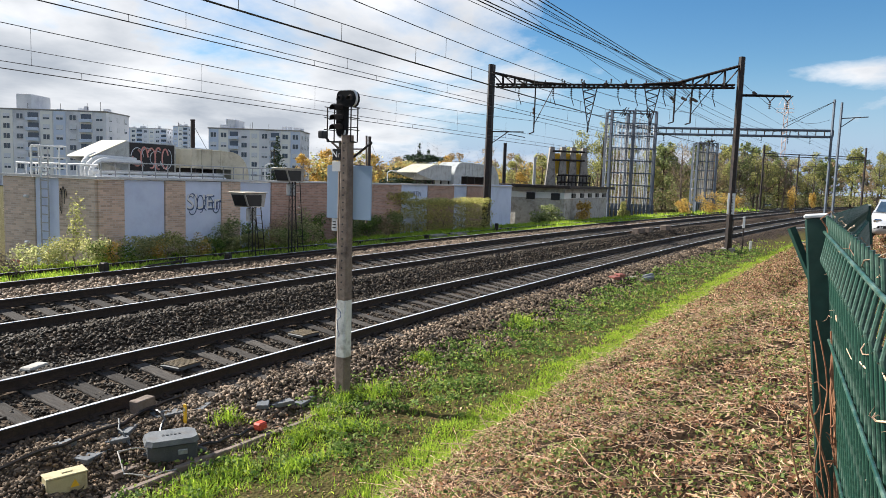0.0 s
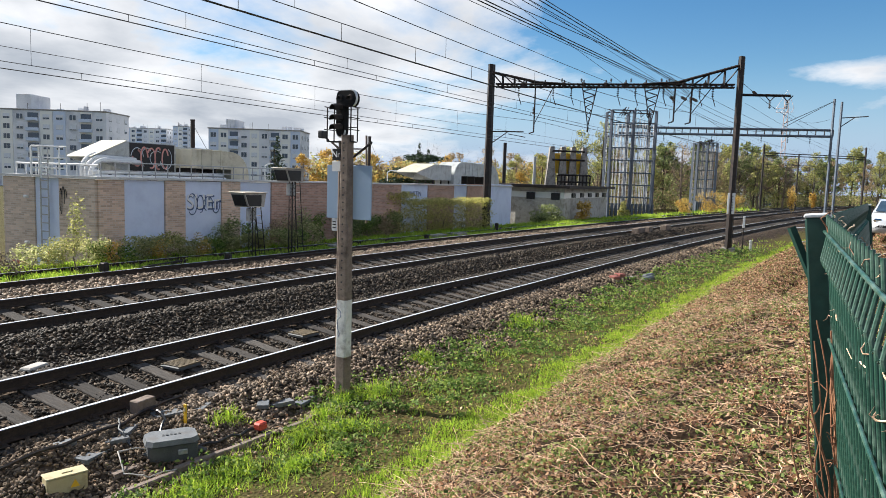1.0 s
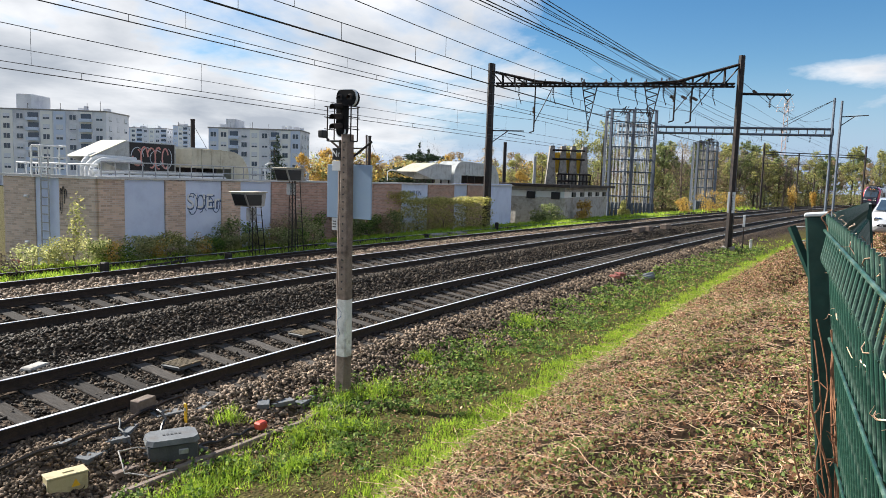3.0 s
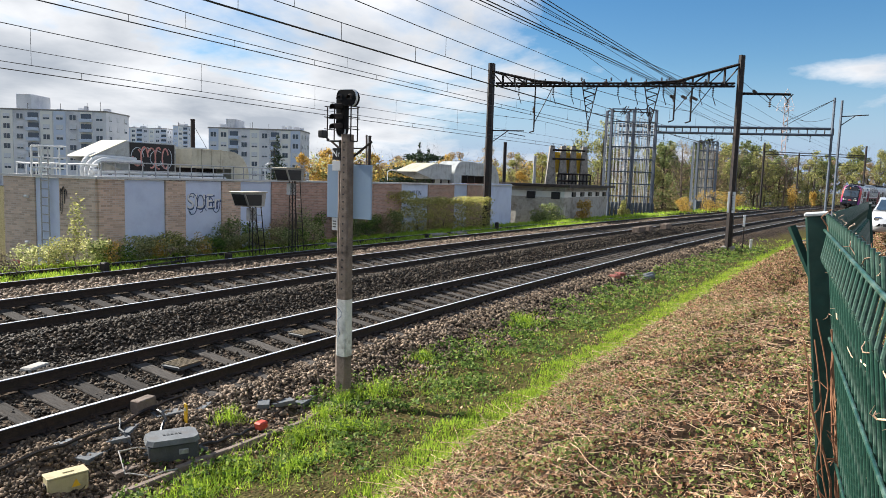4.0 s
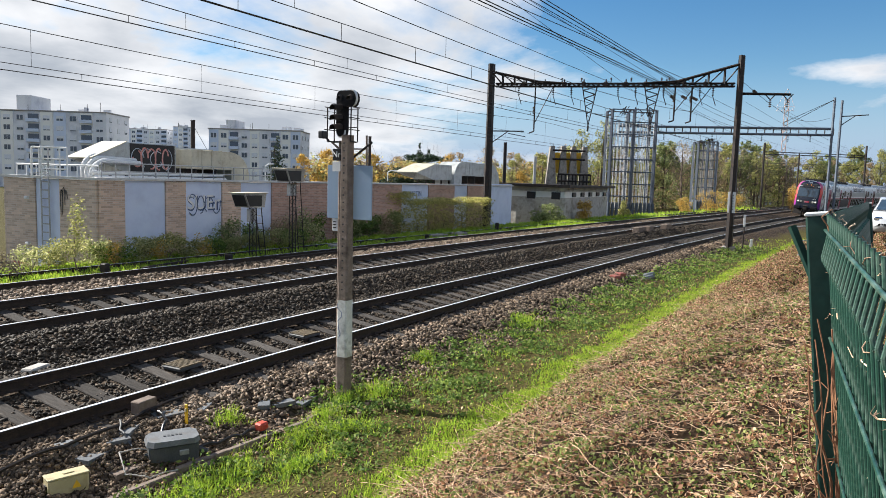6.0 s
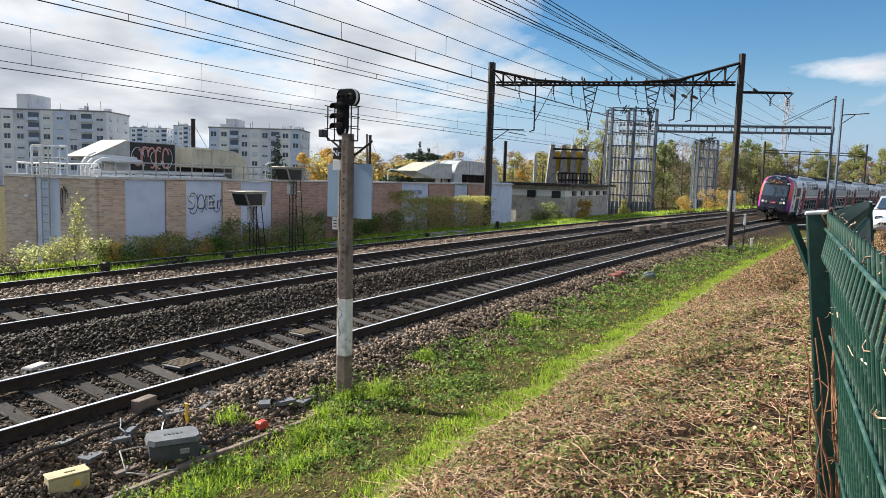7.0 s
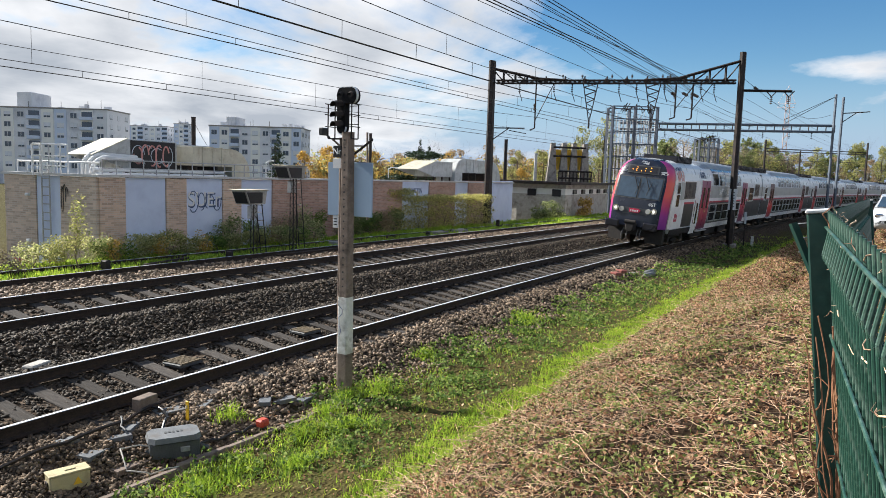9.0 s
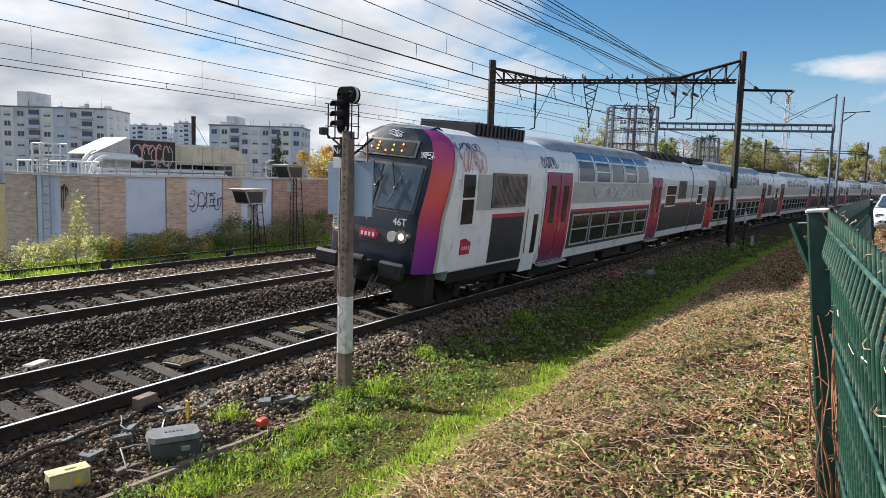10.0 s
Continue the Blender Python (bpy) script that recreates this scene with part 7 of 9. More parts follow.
def build_substation():
    """Cream concrete substation with dark slots and four tapered concrete fins."""
    t = thing("substation", 0, 0, 0, "cream concrete substation with dark window slots", "building")
    z0, z1 = -0.4, 3.1
    o = [(55.9, 19.6), (70.5, 20.2), (71.5, 30.0), (56.5, 30.0), (55.64, 23.93)]
    for a, b, m, lab in ((z0, 1.75, "concrete_pale", "grey stained lower wall"), (1.75, 2.05, "concrete_pale", ""), (2.05, 2.55, "render_cream", "cream slot band"), (2.55, 2.9, "concrete_pale", "")):
        g = 0.0 if m != "render_cream" else -0.04
        bm = bmesh.new()
        prism(bm, o, lambda u, v: Vector((u + (0.08 if g else 0) * (1 if u < 60 else -1), v + (0.08 if g else 0), a)), lambda u, v: Vector((u + (0.08 if g else 0) * (1 if u < 60 else -1), v + (0.08 if g else 0), b)))
        part("wall_band", bm, MAT[m], t, lab)
    bm = bmesh.new()
    oo = [(55.3, 19.0), (71.3, 19.6), (72.2, 30.6), (56.0, 30.6), (55.05, 24.3)]
    prism(bm, oo, lambda u, v: Vector((u, v, 2.904)), lambda u, v: Vector((u, v, 3.15)))
    part("roof_slab", bm, MAT["steel_dark"], t, "dark flat roof edge")
    d = Vector((70.5 - 55.9, 20.2 - 19.6, 0)).normalized()
    for k in range(5):
        p = Vector((55.9, 19.6, 2.3)) + d * (2.6 + 2.7 * k)
        bm = bmesh.new()
        box(bm, p + Vector((0, 0.02, 0)), (0.8, 0.2, 0.40))
        part("window", bm, MAT["black"], t, "dark window slot")
    e = Vector((55.64 - 55.9, 23.93 - 19.6, 0)).normalized()
    for q in (0.8, 3.0):
        p = Vector((55.9, 19.6, 2.2)) + e * q
        bm = bmesh.new()
        box(bm, p, (0.2, 0.75, 0.6), Euler((0, 0, math.atan2(e.y, e.x) - math.pi / 2)).to_matrix())
        part("window", bm, MAT["black"], t, "dark window slot")
    # transformer fins on the roof
    f = thing("concrete_fins", 0, 0, 0, "row of tapered concrete fins with yellow panels between", "concrete fins")
    P = (Vector((68.6, 25.7, 3.15)), Vector((69.2, 24.7, 3.15)), Vector((69.75, 23.8, 3.15)), Vector((70.35, 22.8, 3.15)))
    g = (P[-1] - P[0]).normalized()
    nn = Vector((-g.y, g.x, 0))
    for i, p in enumerate(P):
        bm = bmesh.new()
        prism(bm, [(-0.62 if i == 0 else -0.46, 0), (0.46, 0), (0.2, 3.95), (-0.22, 3.95)], lambda u, v: p + g * u + nn * 0.35 + Vector((0, 0, v)), lambda u, v: p + g * u - nn * 0.4 + Vector((0, 0, v)))
        part("fin", bm, MAT["concrete"], f, "tapered grey concrete fin")
    for a, b in zip(P, P[1:]):
        c = (a + b) / 2
        bm = bmesh.new()
        prism(bm, [(-0.22, 1.2), (0.22, 1.2), (0.34, 3.3), (-0.34, 3.3)], lambda u, v: c + g * u + nn * 0.3 + Vector((0, 0, v)), lambda u, v: c + g * u + nn * 0.2 + Vector((0, 0, v)))
        part("yellow_panel", bm, MAT["yellow"], f, "yellow panel")
    bm = bmesh.new()
    for z in (3.5, 2.6):
        rod(bm, P[0] + Vector((0, 0, z)) - nn * 0.42, P[-1] + Vector((0, 0, z)) - nn * 0.42, 0.10, 0.10, 4)
    part("tie_beam", bm, MAT["steel_dark"], f)
    bm = bmesh.new()
    a, b = P[0] - nn * 0.7 + g * 0.6, P[-1] - nn * 0.7 + g * 0.6
    for z in (0.35, 1.05):
        rod(bm, a + Vector((0, 0, z)), b + Vector((0, 0, z)), 0.09, 0.09, 4)
    for i in range(10):
        c = a.lerp(b, i / 9)
        rod(bm, c + Vector((0, 0, 0)), c + Vector((0, 0, 1.05)), 0.07, 0.07, 4)
    part("insulator_rack", bm, MAT["steel_dark"], f, "dark rack of insulators")


build_substation()


# ---------------- apartment blocks ----------------
def build_block(x, y, z, rz, width, depth_, storeys, bays, label, tower=None, penthouse=True):
    """A panel-built block: every storey with recessed windows, some with shutters, and loggias drawn as dark slabs."""
    t = thing("apartment_building", x, y, z, label, "apartment building", "apartment buildings", "", rz)
    H = storeys * 2.8 + 0.6
    bm = bmesh.new()
    box(bm, (width / 2, depth_ / 2, H / 2), (width, depth_, H), None, 0.05)
    part("wall", bm, MAT["render"], t, "pale grey rendered wall")
    bm = bmesh.new()
    box(bm, (width / 2, depth_ / 2, H + 0.15), (width + 0.4, depth_ + 0.4, 0.35), None, 0.05)
    roof = part("roof", bm, MAT["roof_felt"], t, "flat roof edge")
    rnd = random.Random(int(x))
    for k in range(7):
        bm = bmesh.new()
        box(bm, (rnd.uniform(2, width - 2), rnd.uniform(2, depth_ - 2), H + 0.9), (rnd.uniform(0.8, 2.0), rnd.uniform(0.8, 1.6), rnd.uniform(0.8, 1.7)))
        part("chimney", bm, MAT["render"], roof)
    for k in range(5):
        bm = bmesh.new()
        xx = rnd.uniform(2, width - 2)
        rod(bm, (xx, 2, H), (xx, 2, H + rnd.uniform(1.8, 3.2)), 0.06, 0.06, 5)
        part("antenna", bm, MAT["steel_dark"], roof)
    if tower:
        bm = bmesh.new()
        box(bm, (tower[0], depth_ / 2, H + tower[2] / 2), (tower[1], depth_ * 0.7, tower[2]), None, 0.05)
        part("stair_tower", bm, MAT["render"], t, "stair tower above the roof")
    bw = width / bays
    cream = set(range(1, bays, 3))
    for b in range(bays):
        if b in cream or b % 4 == 0:
            bm = bmesh.new()
            box(bm, ((b + 0.5) * bw, -0.06, H / 2), (bw * 0.9, 0.14, H - 0.4))
            part("facade_strip", bm, MAT["render_cream"] if b in cream else MAT["render_blue"], t)
    def opening(px, pz, w, h, face, deep=False):
        bm = bmesh.new()
        if face == "front":
            box(bm, (px, -0.10, pz), (w, 0.12, h))
        else:
            box(bm, (width + 0.02, px, pz), (0.12, w, h))
        win = part("window", bm, MAT["window"], t)
        bm = bmesh.new()
        for dx in (-w / 2, 0, w / 2):
            if face == "front":
                box(bm, (px + dx, -0.16, pz), (0.10, 0.08, h + 0.1))
            else:
                box(bm, (width + 0.09, px + dx, pz), (0.08, 0.10, h + 0.1))
        part("frame", bm, MAT["sill"], win)
        if rnd.random() < 0.62:
            q = rnd.uniform(0.35, 1.0)
            bm = bmesh.new()
            if face == "front":
                box(bm, (px, -0.17, pz + h / 2 * (1 - q)), (w, 0.05, h * q))
            else:
                box(bm, (width + 0.10, px, pz + h / 2 * (1 - q)), (0.05, w, h * q))
            part("shutter", bm, MAT["shutter"], win)
    for s in range(storeys):
        zc = 1.6 + s * 2.8
        for b in range(bays):
            px = (b + 0.5) * bw
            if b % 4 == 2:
                # Dark slab proud of the wall stands in for the loggia's shade.
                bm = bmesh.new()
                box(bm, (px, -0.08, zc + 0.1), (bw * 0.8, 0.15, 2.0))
                log = part("loggia", bm, MAT["window"], t, "dark glass slab for a shaded loggia")
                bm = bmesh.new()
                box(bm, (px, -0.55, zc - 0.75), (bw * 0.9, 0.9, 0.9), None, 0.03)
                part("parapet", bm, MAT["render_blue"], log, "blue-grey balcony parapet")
            else:
                opening(px, zc, min(1.9, bw * 0.55), 1.35, "front")
        nd = max(1, int(depth_ / 4))
        for b in range(nd):
            opening((b + 0.5) * depth_ / nd, zc, 1.4, 1.35, "side")
    return t


build_block(103.0, 219.0, -4.0, -61, 45.0, 14.0, 8, 12, "pale eight-storey apartment block with loggias", (20.5, 4.2, 4.6))
build_block(146.5, 163.0, -4.0, -61, 27.5, 13.0, 7, 9, "pale apartment block with blue and cream strips", (6.0, 3.0, 3.0))
build_block(276.0, 380.0, 11.0, -61, 26.0, 12.0, 6, 7, "distant hazy apartment block on the hill")
build_block(289.0, 352.0, 10.0, -61, 9.0, 9.0, 7, 3, "distant narrow tower block on the hill")
build_block(250.0, 402.0, 9.0, -61, 24.0, 12.0, 7, 7, "distant hazy apartment block on the hill")
build_block(212.0, 36.0, -2.0, -84, 22.0, 11.0, 4, 7, "pale low apartment block behind the lineside trees")
build_block(236.0, -20.0, -1.0, -95, 26.0, 12.0, 5, 8, "grey apartment block behind the trees")


# ---------------- lineside clutter ----------------
def lump(name, x, y, size, material, label, category, rz=0.0, sink=0.03, bevel=0.02, group="", tilt=0.0, dz=0.0):
    """A single cast or cut block resting on the ground."""
    bm = bmesh.new()
    box(bm, (0, 0, size[2] / 2), size, None, bevel)
    ob = part(name, bm, material, None)
    ob.matrix_basis = pose(x, y, gz(x, y) - sink + dz, tilt, tilt * 0.5, rz)
    return tagged(ob, label, category, group)


def build_clutter():
    # grey point-machine box
    x, y = 6.06, 7.45
    t = thing("junction_box", x, y, gz(x, y) - 0.02, "grey metal trackside box with a sloping lid", "trackside box", "", "", -32)
    bm = bmesh.new(); box(bm, (0, 0, 0.12), (0.62, 0.40, 0.24), None, 0.02)
    part("base", bm, MAT["dark_box"], t, "dark cast base")
    bm = bmesh.new()
    prism(bm, [(-0.34, -0.14), (-0.26, -0.23), (0.26, -0.23), (0.34, -0.14), (0.34, 0.14), (0.26, 0.23), (-0.26, 0.23), (-0.34, 0.14)], lambda u, v: Vector((u, v, 0.243)), lambda u, v: Vector((u * 0.94, v * 0.92, 0.31)))
    lid = part("lid", bm, MAT["grey_box"], t, "grey bevelled lid")
    bm = bmesh.new()
    for k in range(5):
        box(bm, (-0.10 + 0.05 * k, 0.0, 0.314), (0.03, 0.05, 0.008))
    part("cast_mark", bm, MAT["dark_box"], lid)
    for s in (-1, 1):
        bm = bmesh.new(); rod(bm, (s * 0.31, -0.06, 0.1), (s * 0.44, -0.10, 0.06), 0.04, 0.03, 8)
        part("cable_gland", bm, MAT["dark_box"], t)
    bm = bmesh.new(); box(bm, (0.12, -0.21, 0.13), (0.12, 0.03, 0.07), None, 0.008)
    part("latch", bm, MAT["galv"], t)
    # beige box
    x, y = 4.68, 7.60
    t = thing("relay_box", x, y, gz(x, y) - 0.03, "beige metal relay box with a yellow warning triangle", "trackside box", "", "", -16)
    bm = bmesh.new(); box(bm, (0, 0, 0.11), (0.44, 0.20, 0.22), None, 0.012)
    part("casing", bm, MAT["beige_box"], t)
    bm = bmesh.new(); box(bm, (0, 0, 0.229), (0.455, 0.215, 0.02), None, 0.006)
    lid = part("lid", bm, MAT["beige_box"], t)
    bm = bmesh.new(); box(bm, (0.02, 0, 0.244), (0.12, 0.05, 0.012), None, 0.004)
    part("lid_plate", bm, MAT["beige_box"], lid)
    bm = bmesh.new()
    prism(bm, [(-0.05, -0.045), (0.05, -0.045), (0.0, 0.05)], lambda u, v: Vector((u + 0.08, -0.101, 0.12 + v)), lambda u, v: Vector((u + 0.08, -0.105, 0.12 + v)))
    part("warning_triangle", bm, MAT["yellow"], t, "yellow warning triangle")
    bm = bmesh.new(); box(bm, (-0.225, 0.0, 0.10), (0.02, 0.08, 0.10))
    part("hasp", bm, MAT["steel_dark"], t)
    # markers
    x, y = 6.62, 7.84
    t = thing("marker_stake", x, y, gz(x, y) - 0.05, "yellow marker stake standing in the ballast", "marker")
    bm = bmesh.new(); box(bm, (0, 0, 0.17), (0.02, 0.055, 0.34), None, 0.004)
    part("stake", bm, MAT["yellow"], t)
    bm = bmesh.new(); box(bm, (-0.012, 0, 0.26), (0.006, 0.03, 0.05))
    part("bar", bm, MAT["beige_box"], t)
    x, y = 7.44, 7.18
    t = thing("cable_terminal", x, y, gz(x, y) - 0.03, "red plastic cable terminal on a low stub", "cable terminal")
    bm = bmesh.new(); box(bm, (0, 0, 0.12), (0.17, 0.15, 0.12), None, 0.025)
    part("cap", bm, MAT["red"], t)
    bm = bmesh.new(); rod(bm, (0, 0, 0), (0, 0, 0.08), 0.05, 0.05, 10)
    part("stub", bm, MAT["dark_box"], t)
    # beacons between the rails
    for x, y, rz in ((8.02, 9.6, 4), (11.1, 9.5, -3)):
        t = thing("track_beacon", x, y, 0.155 + CANT1 / 2 - 0.345, "flat brown track beacon between the rails", "track beacon", "track beacons", "", rz)
        bm = bmesh.new(); box(bm, (0, 0, 0.05), (0.50, 0.44, 0.06), None, 0.012)
        part("plate", bm, MAT["dark_box"], t, "dark cast plate")
        for k in range(9):
            bm = bmesh.new(); box(bm, (-0.2 + 0.05 * k, 0, 0.088), (0.022, 0.36, 0.018), None, 0.003)
            part("slat", bm, MAT["beacon"], t, "dull brown slat")
        for sy in (-0.2, 0.2):
            bm = bmesh.new(); box(bm, (0, sy, 0.088), (0.48, 0.035, 0.024), None, 0.003)
            part("edge_strip", bm, MAT["beacon"], t)
        bm = bmesh.new()
        for sx in (-0.2, 0.2):
            box(bm, (sx, 0, -0.02), (0.06, 0.5, 0.1))
        part("bracket", bm, MAT["steel_dark"], t)
    lump("wooden_block", 6.42, 8.50, (0.34, 0.17, 0.2), MAT["post_brown"], "short sawn wooden block beside the rail", "block", 8, 0.02, 0.012, "", 0, 0.02)
    lump("concrete_slab", 6.45, 11.25, (0.42, 0.22, 0.1), MAT["concrete_pale"], "pale concrete slab beside the rail", "slab", 20, 0.01)
    rnd = random.Random(9)
    for x, y, rz, m in ((8.35, 7.6, -25, "concrete"), (8.75, 7.45, 10, "concrete"), (8.1, 7.75, 40, "concrete"), (5.6, 8.05, -20, "concrete"), (5.25, 7.92, 15, "concrete"), (5.9, 8.15, 30, "concrete"), (6.6, 8.2, -15, "concrete"), (5.45, 7.55, 0, "post_brown"), (6.15, 7.0, -30, "post_brown"), (5.0, 8.3, -10, "concrete"), (7.15, 8.1, 25, "concrete"), (28.4, 6.9, -8, "concrete_pale"), (29.2, 6.6, -15, "concrete_pale"), (27.8, 7.0, 5, "grey_box")):
        lump("paving_slab", x, y, (rnd.uniform(0.3, 0.5), rnd.uniform(0.18, 0.26), 0.07), MAT["grey_box" if m == "concrete" else m], "loose grey concrete trough lid on the ballast", "slab", rz, 0.05, 0.006, "loose trough lids", rnd.uniform(-4, 4))
    for s in np.arange(4.6, 9.4, 0.82):
        x, y, th = on_path(s, -1.62 - 0.02 * s)
        lump("edge_kerb", float(x), float(y), (0.80, 0.10, 0.16), MAT["post_brown"], "low concrete edge kerb sunk in the grass", "kerb", -math.degrees(th) - 4, 0.115, 0.015, "edge kerbs", rnd.uniform(-2, 2))
    for s, w in ((26.8, 0.5), (27.5, 0.4)):
        x, y, th = on_path(s, -0.95)
        lump("plastic_crate", float(x), float(y), (w, 0.3, 0.16), MAT["crate"], "faded red plastic crate lying in the grass", "crate", rnd.uniform(-20, 20), 0.03, 0.03, "red crates", 5)
    for x, y in ((28.9, 6.35), (29.6, 6.5)):
        lump("pipe_section", x, y, (0.9, 0.22, 0.2), MAT["grey_box"], "blue-grey pipe section lying in the grass", "pipe", -10, 0.03, 0.06)
    for x, y, l in ((45.3, 10.75, 1.3), (46.8, 10.5, 0.8), (50.5, 10.1, 1.1)):
        lump("concrete_block", x, y, (l, 0.45, 0.42), MAT["post_brown"], "weathered concrete block between the tracks", "block", -6, 0.05, 0.03, "blocks between the tracks")
    # white kilometre post and thin marker by the portal
    x, y = 49.0, 4.35
    t = thing("white_post", x, y, gz(x, y) - 0.05, "short white marker post in the grass", "marker post")
    bm = bmesh.new(); box(bm, (0, 0, 0.33), (0.16, 0.16, 0.66), None, 0.02)
    part("shaft", bm, MAT["white_paint"], t)
    bm = bmesh.new(); box(bm, (0, 0, 0.68), (0.19, 0.19, 0.04), None, 0.01)
    part("cap", bm, MAT["white_paint"], t)
    x, y = 48.0, 4.75
    t = thing("board_post", x, y, gz(x, y) - 0.05, "thin post with a narrow white board", "marker post")
    bm = bmesh.new(); rod(bm, (0, 0, 0), (0, 0, 2.3), 0.04, 0.04, 8)
    part("pole", bm, MAT["steel_dark"], t)
    bm = bmesh.new(); box(bm, (-0.05, 0, 1.9), (0.03, 0.14, 0.75), None, 0.01)
    part("board", bm, MAT["sill"], t)
    # low dark posts by the third track
    for x, y, h in ((13.2, 19.2, 0.42), (17.9, 18.9, 0.35), (40.3, 18.6, 0.6), (31.5, 18.6, 0.35)):
        o = lump("stub_post", x, y, (0.22, 0.22, h), MAT["steel_dark"], "low dark stub post in the grass", "stub post", 15, 0.05, 0.03, "stub posts")
    for x, y, rz, l in ((15.6, 19.4, 14, 2.3), (22.3, 18.0, -3, 5.5)):
        lump("scrap_rail", x, y, (l, 0.12, 0.14), MAT["rail_side"], "rusty length of scrap rail in the grass", "rail", rz, 0.02, 0.02, "scrap rails")
    for x, y, z in ((33.5, 19.0, 0), (35.5, 18.8, 0), (24.8, 19.2, 0)):
        lump("trough_cover", x, y, (1.1, 0.5, 0.2), MAT["concrete"], "grey concrete trough cover beside the third track", "slab", -4, 0.04, 0.03, "trough covers")
    # cables on the ballast
    for k, (pts, r, m, lab) in enumerate((
            (((6.35, 7.35), (6.75, 7.28), (7.05, 7.2), (7.4, 7.2)), 0.022, "black", "black cable running to the red cable head"),
            (((5.8, 7.6), (5.5, 7.75), (5.35, 7.45), (5.5, 7.15), (5.9, 7.0)), 0.010, "concrete_pale", "pale cable looping round the box"),
            (((4.2, 8.15), (5.0, 8.2), (5.9, 8.25), (6.6, 8.45), (7.2, 8.5)), 0.025, "steel_dark", "dark cable along the rail"),
            (((6.1, 7.7), (6.4, 8.0), (6.45, 8.35), (6.3, 8.6)), 0.02, "black", "black cable from the box to the rail"),
            (((5.7, 7.8), (5.75, 8.15), (6.0, 8.45)), 0.014, "dark_box", "grey cable to the rail"))):
        bm = bmesh.new()
        fine = []
        for (xa, ya), (xb, yb) in zip(pts, pts[1:]):
            for q in range(5):
                xx, yy = xa + (xb - xa) * q / 5, ya + (yb - ya) * q / 5
                fine.append((xx + 0.02 * math.sin(9 * xx), yy + 0.02 * math.cos(8 * yy), gz(xx, yy) + 0.045 + 0.03 * math.sin(q / 5 * 3.14)))
        tube(bm, fine, r, 6)
        ob = part("cable", bm, MAT[m], None)
        tagged(ob, lab, "cable", "cables on the ballast")


build_clutter()


# ---------------- green fence ----------------
# heights below the top of a panel, and how far the fold stands out
FOLD = ((0.0, 0.0), (-0.030, 0.0), (-0.070, 0.011), (-0.078, 0.010), (-0.084, 0.0), (-0.60, 0.0), (-0.64, 0.011), (-0.68, 0.0), (-1.55, 0.0))
CROSS_WIRES = ((-0.027, 0.0), (-0.083, 0.0), (-0.205, 0.0), (-0.405, 0.0), (-0.60, 0.0), (-0.68, 0.0), (-0.88, 0.0), (-1.08, 0.0), (-1.28, 0.0), (-1.5, 0.0))
FENCE_TOP = 3.2535
PITCH = 0.0333
LEAN = 6.5


def upright_data():
    """One upright wire of a folded mesh panel."""
    bm = bmesh.new()
    tube(bm, [(0, o, z) for z, o in FOLD], 0.0024, 8)
    up = bpy.data.meshes.new("wire_upright")
    bm.to_mesh(up); bm.free()
    up.materials.append(MAT["green_mesh"])
    return up


UPRIGHT = upright_data()


def fence_panel(a, b, za, zb, label):
    a, b = Vector((*a, 0)), Vector((*b, 0))
    d = b - a
    L = d.length
    t = thing("mesh_fence_panel", a.x, a.y, za, label, "fence panel", "green mesh fence panels")
    t.matrix_basis = pose(a.x, a.y, za, -LEAN, 0, math.degrees(math.atan2(d.y, d.x)))
    rise = (zb - za) / L
    for i in range(int(L / PITCH) + 1):
        o = new("wire_upright", UPRIGHT)
        o.parent = t
        o.location = (i * PITCH, 0, i * PITCH * rise)
    for z, y in CROSS_WIRES:
        bm = bmesh.new()
        rod(bm, (-0.02, y + 0.005, z - 0.02 * rise), (L, y + 0.005, z + L * rise), 0.0024, 0.0024, 8)
        part("wire_rail", bm, MAT["green_mesh"], t)
    return t


def fence_post(x, y, top, label, wide, deep):
    zb = gz(x, y) - 0.1
    t = thing("fence_post", x, y, zb, label, "fence post", "fence posts")
    h = (top - zb) / math.cos(radians(LEAN))
    t.matrix_basis = pose(x, y - h * math.sin(radians(LEAN)), zb, -LEAN)
    bm = bmesh.new(); box(bm, (0, 0, h / 2), (deep, wide, h), None, 0.003)
    part("shaft", bm, MAT["green_post"], t, "dark green box section")
    bm = bmesh.new(); box(bm, (0, 0, h + 0.002), (deep + 0.003, wide + 0.003, 0.006), None, 0.0015)
    part("cap", bm, MAT["post_cap"], t, "pale weathered plastic cap")
    return t, h


def build_fence():
    fence_panel((-1.15, -0.1775), (1.285, -0.004), FENCE_TOP - 0.067, FENCE_TOP, "green folded wire-mesh fence panel with dry vines")
    fence_panel((1.345, -0.006), (3.78, -0.150), FENCE_TOP, 3.246, "green wire-mesh fence panel overgrown with dry stems")
    t, h = fence_post(1.315, 0.0195, 3.2485, "dark green box-section fence post with a pale cap and brace", 0.0325, 0.055)
    bm = bmesh.new()
    rod(bm, (0.035, 0.004, h - 0.13), (0.045, 0.040, h - 0.018), 0.0075, 0.0075, 4)
    part("brace", bm, MAT["green_post"], t, "slanting steel brace")
    bm = bmesh.new()
    for z in (0.02, 0.045, 0.07):
        rod(bm, (0.05, 0.014, h - z), (0.055, 0.034, h - z), 0.0012, 0.0012, 5)
    part("bracket", bm, MAT["galv"], t, "thin grey wire clip")
    fence_post(3.80, -0.150, 3.236, "slim dark green fence post at the panel's end", 0.03, 0.04)


build_fence()


